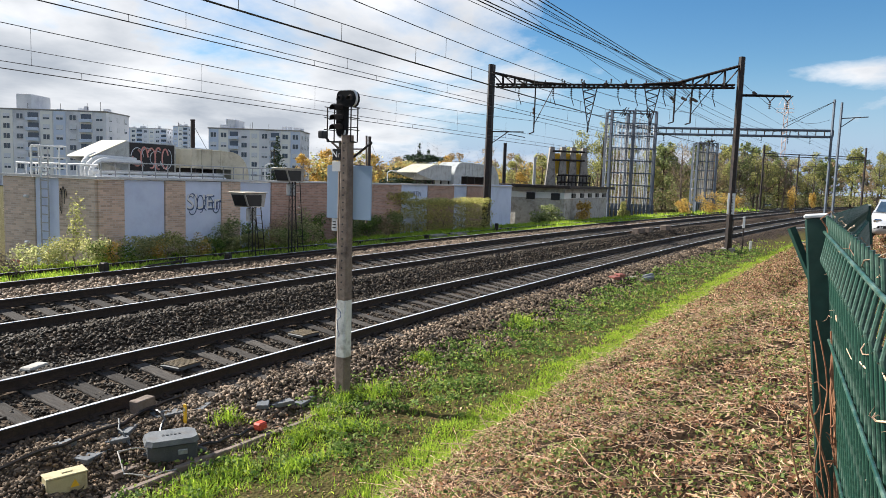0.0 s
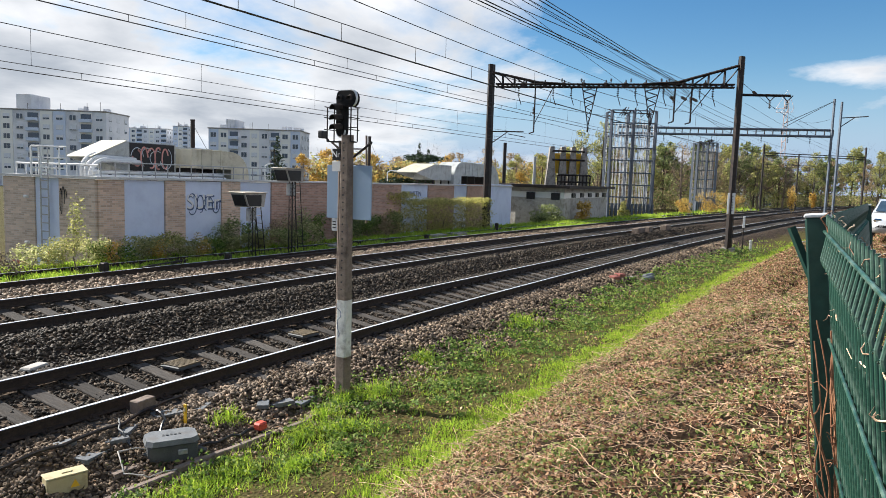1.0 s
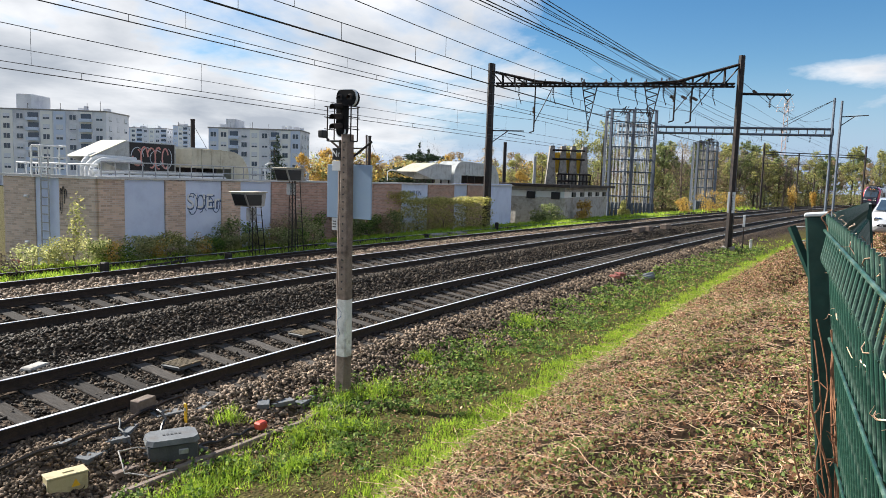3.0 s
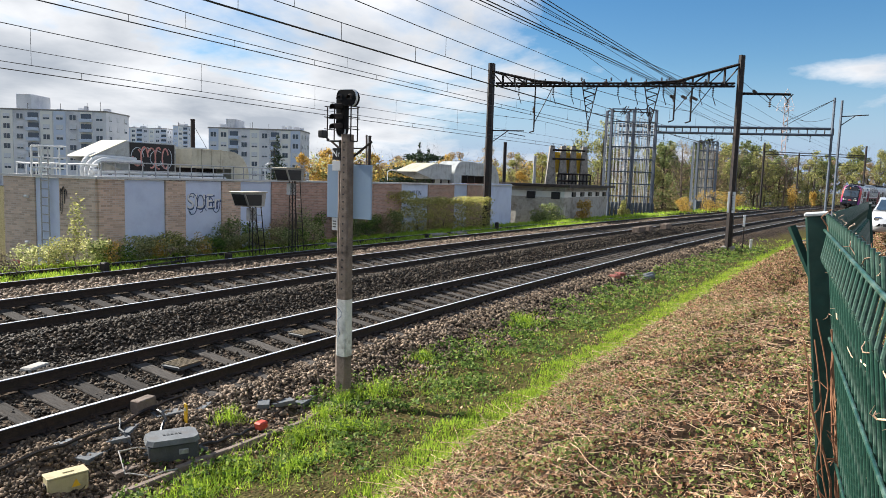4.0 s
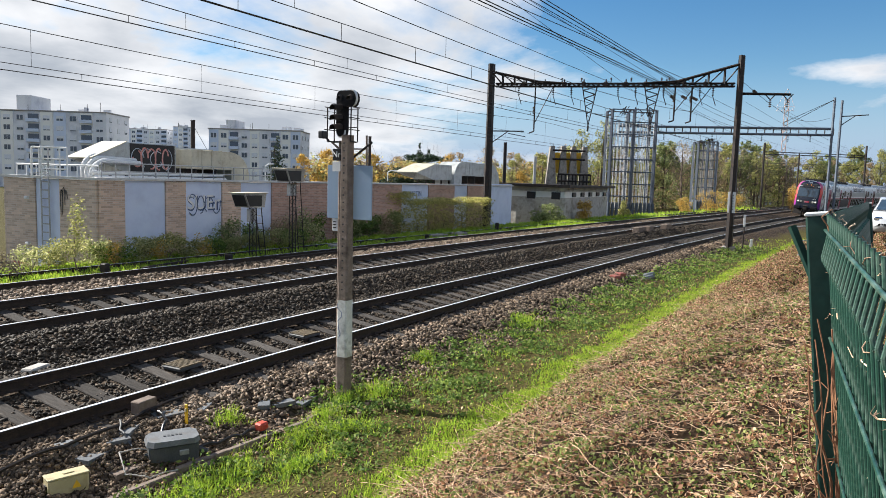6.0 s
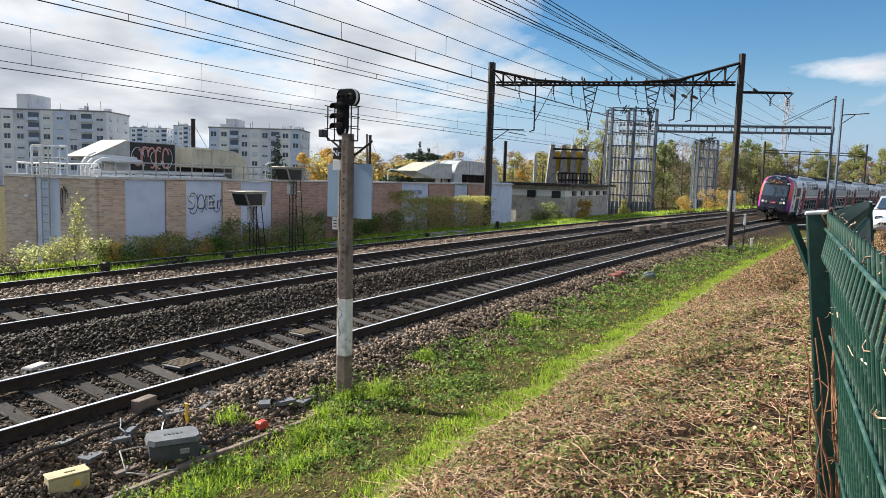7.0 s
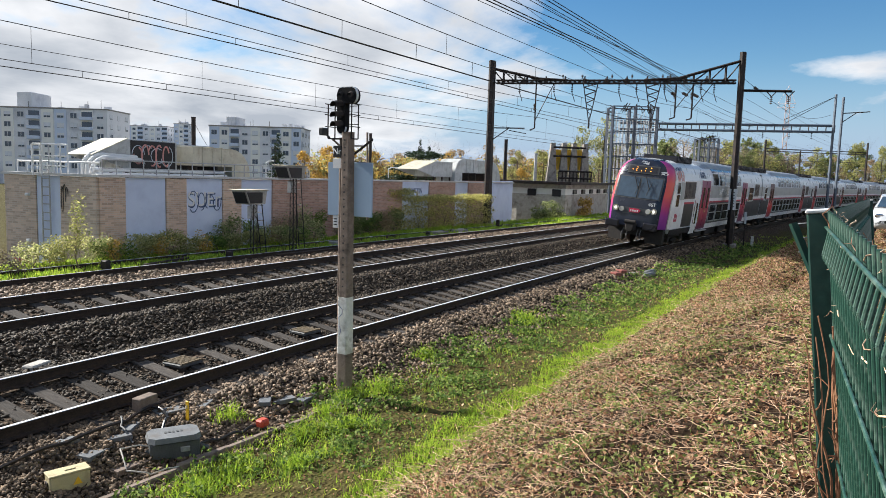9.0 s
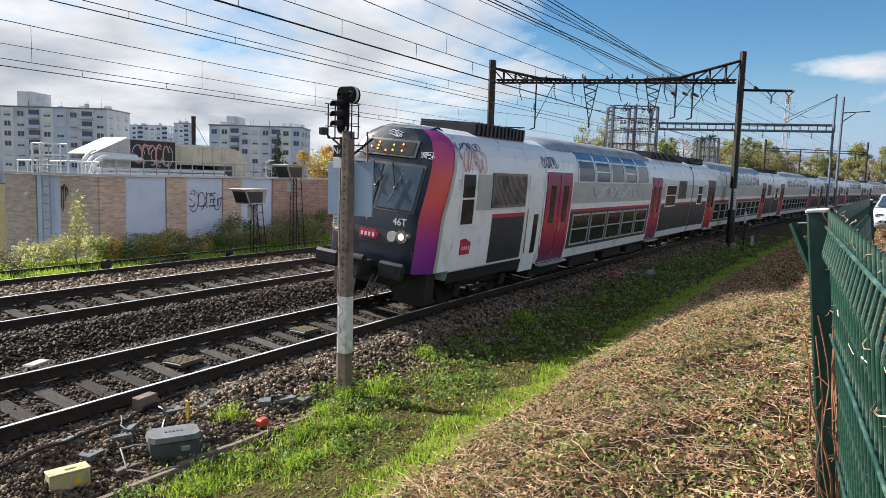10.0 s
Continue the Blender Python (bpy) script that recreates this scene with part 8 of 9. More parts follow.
def stem(bm, pts, r, rnd, twigs=0.3, reach=0.02):
    """A wavering stem that thins out, with short curled twigs."""
    n = len(pts)
    for i, (a, b) in enumerate(zip(pts, pts[1:])):
        rod(bm, a, b, r * (1 - 0.55 * i / n), r * (1 - 0.55 * (i + 1) / n), 6)
        if rnd.random() < twigs:
            c = Vector(b) + Vector((rnd.uniform(-1, 0.6), rnd.uniform(-1, 1), rnd.uniform(-0.6, 1))) * reach
            e = c + Vector((rnd.uniform(-1, 0.6), rnd.uniform(-1, 1), rnd.uniform(-1, 1))) * reach
            rod(bm, b, c, r * 0.4, r * 0.3, 5)
            rod(bm, c, e, r * 0.3, r * 0.15, 5)


def build_vines():
    """Dry climbing stems on the post and the fence."""
    rnd = random.Random(17)
    for k in range(13):
        bm = bmesh.new()
        if k < 6:
            x, y, top = 1.268 + rnd.uniform(-0.012, 0.006), 0.0 + rnd.uniform(-0.006, 0.006), rnd.uniform(3.00, 3.14)
        elif k < 10:
            x, y, top = 1.262 + rnd.uniform(-0.015, 0.008), 0.022 + rnd.uniform(-0.008, 0.014), rnd.uniform(2.95, 3.09)
        elif k < 12:
            x, y, top = 1.255, -0.002 + rnd.uniform(-0.004, 0.004), rnd.uniform(3.19, 3.235)
        else:
            x, y, top = 1.24 + rnd.uniform(-0.03, 0.03), 0.058 + rnd.uniform(-0.006, 0.03), rnd.uniform(2.86, 2.97)
        z = gz(x, y) - 0.03
        ph, lean = rnd.uniform(0, 6), rnd.uniform(-0.02, 0.02)
        n = 40
        pts = [(x + 0.008 * math.sin(ph + i * 0.5) + rnd.uniform(-0.0015, 0.0015), y - 0.114 * (3.25 - z - (top - z) * i / (n - 1)) + 0.011 * math.cos(ph + i * 0.36) + 0.006 * math.sin(ph * 2 + i * 0.85) + lean * (i / n - 0.85) + rnd.uniform(-0.0015, 0.0015), z + (top - z) * i / (n - 1)) for i in range(n)]
        stem(bm, pts, rnd.uniform(0.0022, 0.0042), rnd, 0.3, 0.016)
        tagged(part("dry_vine", bm, MAT["vine"], None), "dry brown vine stem climbing the green fence", "vine", "dry vines")
    # stems woven along the upper wires
    for k in range(9):
        bm = bmesh.new()
        q, z = rnd.uniform(0.62, 1.2), -rnd.choice((0.02, 0.05, 0.085, 0.10, 0.15, 0.2)) + rnd.uniform(-0.01, 0.01)
        pts = []
        for i in range(16):
            x = q + 0.022 * i
            pts.append((x, -0.0958 + 0.0712 * x + 0.114 * z + 0.007 * math.sin(k + i * 1.1) + 0.004, FENCE_TOP - 0.0273 * (1.285 - x) + z + 0.012 * math.sin(k * 2 + i * 0.7)))
        stem(bm, pts, rnd.uniform(0.0007, 0.0012), rnd, 0.45, 0.010)
        tagged(part("dry_vine", bm, MAT["twig"], None), "thin dry stem woven through the fence wires", "vine", "dry vines")
    # curled tendrils clinging to the wires
    bm = bmesh.new()
    for k in range(90):
        x, z = 0.60 + PITCH * rnd.randint(0, 19) + rnd.uniform(-0.004, 0.004), -rnd.uniform(0.0, 0.5) ** 1.3
        c = Vector((x, -0.0958 + 0.0712 * x + 0.114 * z + 0.003, FENCE_TOP - 0.0273 * (1.285 - x) + z))
        r, a0 = rnd.uniform(0.0026, 0.0042), rnd.uniform(0, 6)
        pts = [c + Vector((r * math.cos(a0 + j), r * math.sin(a0 + j), 0.0018 * j + rnd.uniform(-0.001, 0.001))) for j in range(6)]
        tube(bm, pts, rnd.uniform(0.0005, 0.0009), 4)
    tagged(part("dry_tendrils", bm, MAT["tendril"], None), "pale dry tendrils curled round the fence wires", "tendrils", "", "stuff")
    for k in range(7):
        bm = bmesh.new()
        q = rnd.uniform(1.45, 2.2)
        pts = [(q + rnd.uniform(-0.02, 0.02) + 0.03 * i, -0.006 - 0.0653 * (q - 1.345 + 0.03 * i) - 0.03 + 0.012 * math.sin(i + k), 2.70 + 0.036 * i + rnd.uniform(-0.015, 0.015)) for i in range(13)]
        stem(bm, pts, 0.0022, rnd, 0.6, 0.025)
        tagged(part("dry_vine", bm, MAT["vine"], None), "dry brown vine stem climbing the green fence", "vine", "dry vines")


build_vines()


# ---------------- parked car ----------------
def build_car():
    x, y = 32.0, -2.30
    t = thing("parked_car", x, y, gz(x, y) - 0.01, "silver hatchback parked beyond the fence, nose towards the railway", "car", "", "", 176)
    # stations along the car: x, half width, sill, bonnet/belt, roof half width, roof
    st = ((2.0, 0.55, 0.45, 0.70), (1.9, 0.76, 0.30, 0.80), (1.4, 0.86, 0.24, 0.95), (0.85, 0.87, 0.22, 1.02), (0.0, 0.88, 0.22, 1.04), (-1.2, 0.88, 0.22, 1.06), (-1.8, 0.84, 0.28, 1.05), (-2.05, 0.70, 0.42, 0.95))
    bm = bmesh.new()
    rings = []
    for px, w, s, b in st:
        o = [(-w * 0.92, s), (-w, s + 0.12), (-w, b - 0.22), (-w * 0.93, b), (w * 0.93, b), (w, b - 0.22), (w, s + 0.12), (w * 0.92, s)]
        rings.append([bm.verts.new((px, u, v)) for u, v in o])
    for a, b in zip(rings, rings[1:]):
        for i in range(8):
            j = (i + 1) % 8
            bm.faces.new((a[i], a[j], b[j], b[i]))
    bm.faces.new(rings[0]); bm.faces.new(list(reversed(rings[-1])))
    part("body", bm, MAT["car_paint"], t, "silver body", True)
    bm = bmesh.new()
    rings = []
    for px, w, b, wr, r in ((0.95, 0.80, 1.02, 0.78, 1.03), (0.15, 0.80, 1.02, 0.62, 1.46), (-0.6, 0.80, 1.02, 0.64, 1.53), (-1.5, 0.80, 1.02, 0.60, 1.45), (-1.95, 0.76, 1.0, 0.70, 1.03)):
        rings.append([bm.verts.new(q) for q in ((px, -w, b), (px, -wr, r), (px, wr, r), (px, w, b))])
    for a, b in zip(rings, rings[1:]):
        for i in range(3):
            bm.faces.new((a[i], a[i + 1], b[i + 1], b[i]))
    part("greenhouse", bm, MAT["car_paint"], t, "cabin with pillars")
    bm = bmesh.new()
    bm.faces.new([bm.verts.new(q) for q in ((0.93, -0.72, 1.05), (0.93, 0.72, 1.05), (0.22, 0.58, 1.44), (0.22, -0.58, 1.44))])
    ob = part("windscreen", bm, MAT["t_screen"], t, "windscreen reflecting the sky")
    ob.location = (0.015, 0, 0.012)
    for s in (-1, 1):
        for a, b in ((0.55, -0.35), (-0.45, -1.35)):
            bm = bmesh.new()
            bm.faces.new([bm.verts.new(q) for q in ((a, s * 0.815, 1.06), (b, s * 0.815, 1.06), (b + 0.1, s * 0.66, 1.42), (min(a - 0.25, 0.15), s * 0.65, 1.40))])
            part("side_window", bm, MAT["t_glass"], t)
        bm = bmesh.new(); box(bm, (1.83, s * 0.60, 0.74), (0.28, 0.28, 0.14), None, 0.04)
        part("headlight", bm, MAT["t_chrome"], t, "clear headlight")
        bm = bmesh.new(); box(bm, (0.75, s * 0.98, 1.06), (0.12, 0.18, 0.13), None, 0.03)
        part("mirror", bm, MAT["car_paint"], t)
        for px in (1.3, -1.3):
            bm = bmesh.new(); rod(bm, (px, s * 0.72, 0.31), (px, s * 0.90, 0.31), 0.31, 0.31, 24)
            wh = part("wheel", bm, MAT["tyre"], t)
            bm = bmesh.new(); rod(bm, (px, s * 0.89, 0.31), (px, s * 0.915, 0.31), 0.20, 0.19, 18)
            part("rim", bm, MAT["galv"], wh)
    bm = bmesh.new(); box(bm, (1.98, 0, 0.52), (0.06, 0.9, 0.14), None, 0.03)
    part("grille", bm, MAT["black"], t)
    bm = bmesh.new(); box(bm, (2.02, 0, 0.40), (0.02, 0.5, 0.1))
    part("plate", bm, MAT["sill"], t, "blank plate")


build_car()


# ---------------- plants ----------------
QUAD = (np.array([(-0.5, 0, 0), (0, -0.28, 0.06), (0.5, 0, 0), (0, 0.28, 0.06)]), np.array([(0, 1, 2, 3)]))
QUAD2 = (np.array([(-0.5, -0.08, 0), (0.1, -0.33, 0.1), (0.5, 0.05, -0.04), (-0.1, 0.30, 0.08)]), np.array([(0, 1, 2, 3)]))
BLADE = (np.array([(-0.5, 0, 0), (0.5, 0, 0), (0.28, 0.25, 0.62), (-0.22, 0.25, 0.62), (0.05, 0.75, 1.0)]), None)
BLADE_T = (np.array([(-0.5, 0, 0), (0.5, 0, 0), (0.33, 0.12, 0.55), (-0.33, 0.12, 0.55), (0.05, 0.45, 0.95), (-0.05, 0.45, 0.95)]), np.array([(0, 1, 2, 3), (3, 2, 4, 5)]))


def stone_protos(k=6):
    out = []
    base = np.array([(sx, sy, sz) for sx in (-1, 1) for sy in (-1, 1) for sz in (-1, 1)], float) * 0.72
    for i in range(k):
        bm = bmesh.new()
        pts = (base * RNG.uniform(0.45, 1.25, base.shape) + RNG.normal(0, 0.12, base.shape)) * np.array([1.15, 0.85, 0.62])
        vs = [bm.verts.new(p) for p in pts]
        bmesh.ops.convex_hull(bm, input=vs)
        bmesh.ops.triangulate(bm, faces=bm.faces)
        bm.verts.ensure_lookup_table()
        keep = [v for v in bm.verts if v.link_faces]
        idx = {v: n for n, v in enumerate(keep)}
        out.append((np.array([v.co[:] for v in keep]), np.array([[idx[v] for v in f.verts] for f in bm.faces])))
        bm.free()
    return out


def sample_line(n, s0, s1, v0, v1, reach=11.0):
    """Random places along the line, thinning out with the distance from the walkway."""
    s, v = RNG.uniform(s0, s1, n), RNG.uniform(v0, v1, n)
    x, y, th = on_path(s, v)
    d = np.hypot(x, y)
    keep = RNG.uniform(0, 1, n) < 1.0 / (1 + (d / reach) ** 2.0)
    return s[keep], v[keep], x[keep], y[keep], d[keep]


def build_ballast():
    protos = stone_protos()
    def lay(n, s0, s1, v0, v1, mat, name, label, r=(0.020, 0.040), reach=14.0, fade=None):
        s, v, x, y, d = sample_line(n, s0, s1, v0, v1, reach)
        ph = np.abs(((s + 6 - 0.35) / 0.6 + 0.5) % 1.0 - 0.5) * 0.6
        on = (ph < 0.13) & (((v > -0.55) & (v < 2.05)) | ((v > 3.7) & (v < 6.3)))
        rail = (np.abs(v) < 0.085) | (np.abs(v - GAUGE) < 0.085) | (np.abs(v - 4.226) < 0.085) | (np.abs(v - 5.731) < 0.085)
        keep = ~(on & (RNG.uniform(0, 1, len(s)) < 0.80)) & ~rail
        if fade:
            keep &= RNG.uniform(0, 1, len(s)) < np.interp(v + bumpy(x, y, 2.2, 0.25), fade[0], fade[1])
        x, y, d = x[keep], y[keep], d[keep]
        k = len(x)
        size = RNG.uniform(r[0], r[1], k) * (1 + d / 60)
        z = ground_full(x, y) + size * 0.25
        pos = np.stack([x, y, z], -1)
        sc = np.stack([size * RNG.uniform(0.8, 1.4, k), size * RNG.uniform(0.8, 1.2, k), size], -1)
        return scatter(name, protos, pos, spins(k, 0.6), sc, mat, label, "ballast")
    # The near end of the shoulder is laid in a darker brown stone.
    lay(19000, 1, 7.4, -2.3, -0.1, MAT["brown_stone"], "ballast_shoulder", "darker brown ballast round the trackside boxes", (0.018, 0.036), 13, ((-2.3, -1.7, -1.3, 0), (0.05, 0.35, 1, 1)))
    lay(60000, 6.6, 52, -2.3, -0.1, MAT["stone"], "ballast_shoulder", "brown crushed-stone ballast on the near shoulder", (0.020, 0.040), 13, ((-2.3, -1.5, -1.1, 0), (0.05, 0.35, 1, 1)))
    lay(36000, 1, 50, 0.08, 2.1, MAT["dark_stone"], "ballast_bed", "dark oily ballast between the rails of the near track", (0.018, 0.034), 16)
    lay(56000, 1, 60, 2.05, 4.15, MAT["dark_stone"], "ballast_slope", "dark ballast slope between the two tracks", (0.022, 0.042), 18)
    lay(20000, 1, 60, 4.3, 6.4, MAT["dark_stone"], "ballast_bed", "dark ballast between the rails of the second track", (0.02, 0.036), 22)
    lay(30000, 1, 70, 6.2, 10.0, MAT["stone"], "ballast_shoulder", "greyish ballast between the second and third tracks", (0.024, 0.046), 24)


build_ballast()


def blades(n_try, area, name, mat, label, length, width, reach, keep_fn=None, lean=0.35):
    x, y, d = area(n_try, reach)
    if keep_fn is not None:
        k = RNG.uniform(0, 1, len(x)) < keep_fn(x, y)
        x, y, d = x[k], y[k], d[k]
    n = len(x)
    L = RNG.uniform(*length, n) * (1 + d / 40)
    W = RNG.uniform(*width, n) * (1 + d / 22)
    pos = np.stack([x, y, ground_full(x, y) - 0.008], -1)
    sc = np.stack([W, L * RNG.uniform(0.5, 1.1, n), L], -1)
    return scatter(name, [BLADE_T], pos, spins(n, lean), sc, mat, label, "grass")


def strip(s0, s1, v0, v1):
    def go(n, reach):
        s, v, x, y, d = sample_line(n, s0, s1, v0, v1, reach)
        return x, y, d
    return go


def tuft_noise(x, y, f=1.3, lo=0.1):
    q = bumpy(x, y, f, 1.0) * 0.35 + bumpy(x + 3.1, y - 1.7, f * 2.6, 1.0) * 0.25 + 0.5
    return np.clip(q, lo, 1)


def soil_path(x, y):
    """Thin growth along a bare trodden line above the grass strip."""
    return np.interp(across(x, y) + bumpy(x, y, 1.1, 0.14) + bumpy(x, y, 3.9, 0.07), (-3.85, -3.65, -3.35, -3.1), (1.0, 0.22, 0.22, 1.0))


def beside_boxes(x, y):
    """Hardly anything grows on the stones round the trackside boxes."""
    return np.where((x < 8.6) & (across(x, y) > -1.85), 0.06, 1.0)


def build_grass():
    edge = lambda x, y: np.interp(across(x, y) + bumpy(x, y, 1.4, 0.16), (-5.25, -4.95, -3.95, -3.75), (0.0, 1.0, 1.0, 0.06))
    blades(330000, strip(2, 60, -5.3, -3.4), "grass_strip", MAT["grass"], "bright green grass strip at the foot of the bank", (0.04, 0.10), (0.005, 0.010), 11, lambda x, y: edge(x, y) * np.clip(tuft_noise(x, y, 3.3, 0.0) * 1.8 + 0.1, 0.55, 1))
    blades(110000, strip(2, 60, -3.4, -1.2), "grass_patches", MAT["grass"], "ragged grass patches on the ballast edge", (0.04, 0.10), (0.005, 0.010), 10, lambda x, y: np.clip(tuft_noise(x, y, 2.3, 0.0) * 2.8 - 1.4, 0, 1) * soil_path(x, y) * beside_boxes(x, y))
    blades(160000, strip(3, 75, 10.35, 13.2), "grass_verge", MAT["grass"], "bright grass verge beyond the third track", (0.05, 0.11), (0.010, 0.018), 26, lambda x, y: np.clip(tuft_noise(x, y, 0.9, 0.3), 0, 1))
    blades(30000, strip(30, 120, 7.2, 16), "far_grass", MAT["grass"], "rough grass along the far side of the line", (0.06, 0.14), (0.02, 0.04), 45, lambda x, y: np.clip((across(x, y) - 10) / 2, 0, 1) * tuft_noise(x, y, 0.6, 0.1))
    # taller tufts at the post and boxes
    def near(cx, cy, r):
        def go(n, reach):
            a, q = RNG.uniform(0, 6.28, n), 2.0 * r * RNG.uniform(0, 1, n) ** 0.9
            q = q * (1 + 0.35 * np.sin(3 * a + cx * 5) + 0.25 * np.cos(5 * a + cy * 7))
            x, y = cx + q * np.cos(a), cy + 0.6 * q * np.sin(a)
            return x, y, np.hypot(x, y)
        return go
    for cx, cy, r in ((9.4, 7.1, 0.2), (6.2, 6.55, 0.3), (7.6, 6.6, 0.35), (8.3, 6.3, 0.3), (5.6, 6.5, 0.3), (7.2, 7.6, 0.16), (12.4, 7.3, 0.16), (17.2, 7.0, 0.3), (10.0, 6.9, 0.3), (8.6, 6.9, 0.2), (6.9, 6.0, 0.3)):
        blades(int(800 * min(1, r * 2.5)), near(cx, cy, r), "grass_tuft", MAT["grass"], "ragged tuft of bright grass", (0.06, 0.17), (0.005, 0.009), 10, None, 0.45)


build_grass()


def leaves_on(n_try, area, name, mat, label, size, reach, keep_fn, tilt, lift=0.02, category="leaves"):
    x, y, d = area(n_try, reach)
    k = RNG.uniform(0, 1, len(x)) < keep_fn(x, y)
    x, y, d = x[k], y[k], d[k]
    n = len(x)
    S = RNG.uniform(*size, n) * (1 + d / 18)
    mound = np.clip(bumpy(x, y, 4.7, 0.45) + bumpy(x + 2.2, y, 11.0, 0.35) + 0.45, 0.05, 1.6)
    pos = np.stack([x, y, ground_full(x, y) + RNG.uniform(0.0, lift, n) * mound + S * 0.1], -1)
    return scatter(name, [QUAD, QUAD2], pos, spins(n, tilt), np.stack([S, S * RNG.uniform(0.6, 1.2, n), S], -1), mat, label, category)


def build_bank_cover():
    def bank(n, reach):
        x = 1.5 + 60 * RNG.uniform(0, 1, n) ** 1.8
        y = RNG.uniform(-2.5, 5.4, n)
        d = np.hypot(x, y)
        keep = (y > fence_line(x) - 0.4) & (across(x, y) < -4.2)
        return x[keep], y[keep], d[keep]
    side = lambda x, y: np.interp(across(x, y) + bumpy(x, y, 1.4, 0.16), (-5.45, -4.9), (1, 0.02))
    bare = lambda x, y: np.clip(tuft_noise(x + 9, y, 6.1, 0.0) * 2.1 - 0.3, 0.2, 1)
    leaves_on(360000, bank, "dead_leaves", MAT["dead_leaf"], "thick litter of dry red-brown leaves on the bank", (0.013, 0.038), 8, lambda x, y: side(x, y) * bare(x, y), 1.15, 0.11)
    def behind(n, reach):
        x, y = RNG.uniform(-7, 1.6, n), RNG.uniform(-2.5, 4.6, n)
        return x, y, np.hypot(x, y)
    leaves_on(60000, behind, "dead_leaves", MAT["dead_leaf"], "dry red-brown leaves beside the fence", (0.016, 0.042), 8, lambda x, y: side(x, y) * bare(x, y), 1.15, 0.08)
    low = lambda x, y: np.interp(np.hypot(x, y), (5, 12, 22), (1.0, 0.75, 0.3))
    leaves_on(260000, bank, "bank_greenery", MAT["ivy"], "small green leaves sprouting through the leaf litter", (0.014, 0.036), 8, lambda x, y: side(x, y) * low(x, y) * np.clip(tuft_noise(x, y, 2.6, 0.0) * 2.9 - 0.4, 0.12, 1), 0.9, 0.15)
    leaves_on(230000, strip(2, 50, -3.8, -1.2), "weeds", MAT["weed"], "low green weeds on the ballast edge", (0.022, 0.055), 11, lambda x, y: np.clip(tuft_noise(x, y, 1.7, 0.0) * 3.2 - 1.1, 0.08, 1) * soil_path(x, y) * beside_boxes(x, y), 0.8, 0.20, "weeds")
    leaves_on(40000, strip(2, 40, -4.4, -1.2), "fallen_leaves", MAT["dead_leaf"], "scattered brown leaves on the grass", (0.02, 0.045), 10, lambda x, y: 0 * x + 0.35, 0.5, 0.05)
    # dry stems lying on the bank
    x, y, d = bank(34000, 8)
    k = RNG.uniform(0, 1, len(x)) < side(x, y)
    x, y, d = x[k], y[k], d[k]
    n = len(x)
    protos = []
    for i in range(5):
        pts, r = [], 1.0
        ctrl = np.cumsum(np.concatenate([[[0, 0, 0]], np.stack([np.full(5, 0.2), RNG.normal(0, 0.07, 5), RNG.normal(0, 0.035, 5)], -1)]), 0)
        V, F = [], []
        for j, c in enumerate(ctrl):
            for a in (0, 2.1, 4.2):
                V.append((c[0], c[1] + 0.010 * math.cos(a), c[2] + 0.010 * math.sin(a)))
        for j in range(len(ctrl) - 1):
            for a in range(3):
                b = (a + 1) % 3
                F.append((j * 3 + a, j * 3 + b, j * 3 + 3 + b, j * 3 + 3 + a))
        protos.append((np.array(V), np.array(F)))
    S = RNG.uniform(0.08, 0.30, n) * RNG.choice([1, 1, 1, 2.0], n)
    T = RNG.uniform(0.35, 0.8, n) / np.maximum(S, 0.16) * 0.36
    pos = np.stack([x, y, ground_full(x, y) + RNG.uniform(0.01, 0.10, n)], -1)
    scatter("dry_stems", protos, pos, spins(n, 0.22), np.stack([S, S * T, S * T], -1), MAT["twig"], "tangle of dry straw-coloured stems on the bank", "stems")


build_bank_cover()


def foliage(name, lobes, n, size, mat, parent=None, flat=0.0, seed=1):
    """Leaves filling uneven lobes (x, y, z, rx, ry, rz), denser towards their skins."""
    rg = np.random.default_rng(seed)
    w = np.array([l[3] * l[4] + l[4] * l[5] + l[3] * l[5] for l in lobes])
    pick = rg.choice(len(lobes), n, p=w / w.sum())
    L = np.array(lobes, float)[pick]
    u = rg.normal(0, 1, (n, 3))
    u /= np.linalg.norm(u, axis=1)[:, None]
    rad = rg.uniform(0.25, 1.0, n) ** 0.45
    jag = 1 + 0.22 * np.sin(5 * u[:, 0] + L[:, 0]) * np.cos(4 * u[:, 2] + L[:, 1]) + rg.normal(0, 0.07, n)
    pos = L[:, :3] + u * L[:, 3:] * (rad * jag)[:, None]
    S = rg.uniform(size * 0.6, size * 1.4, n)
    ob = scatter(name, [QUAD, QUAD2], pos, spins(n, 0.9 if not flat else flat), np.stack([S, S * 0.9, S], -1), mat, "", "")
    if parent:
        ob.parent = parent
    return ob


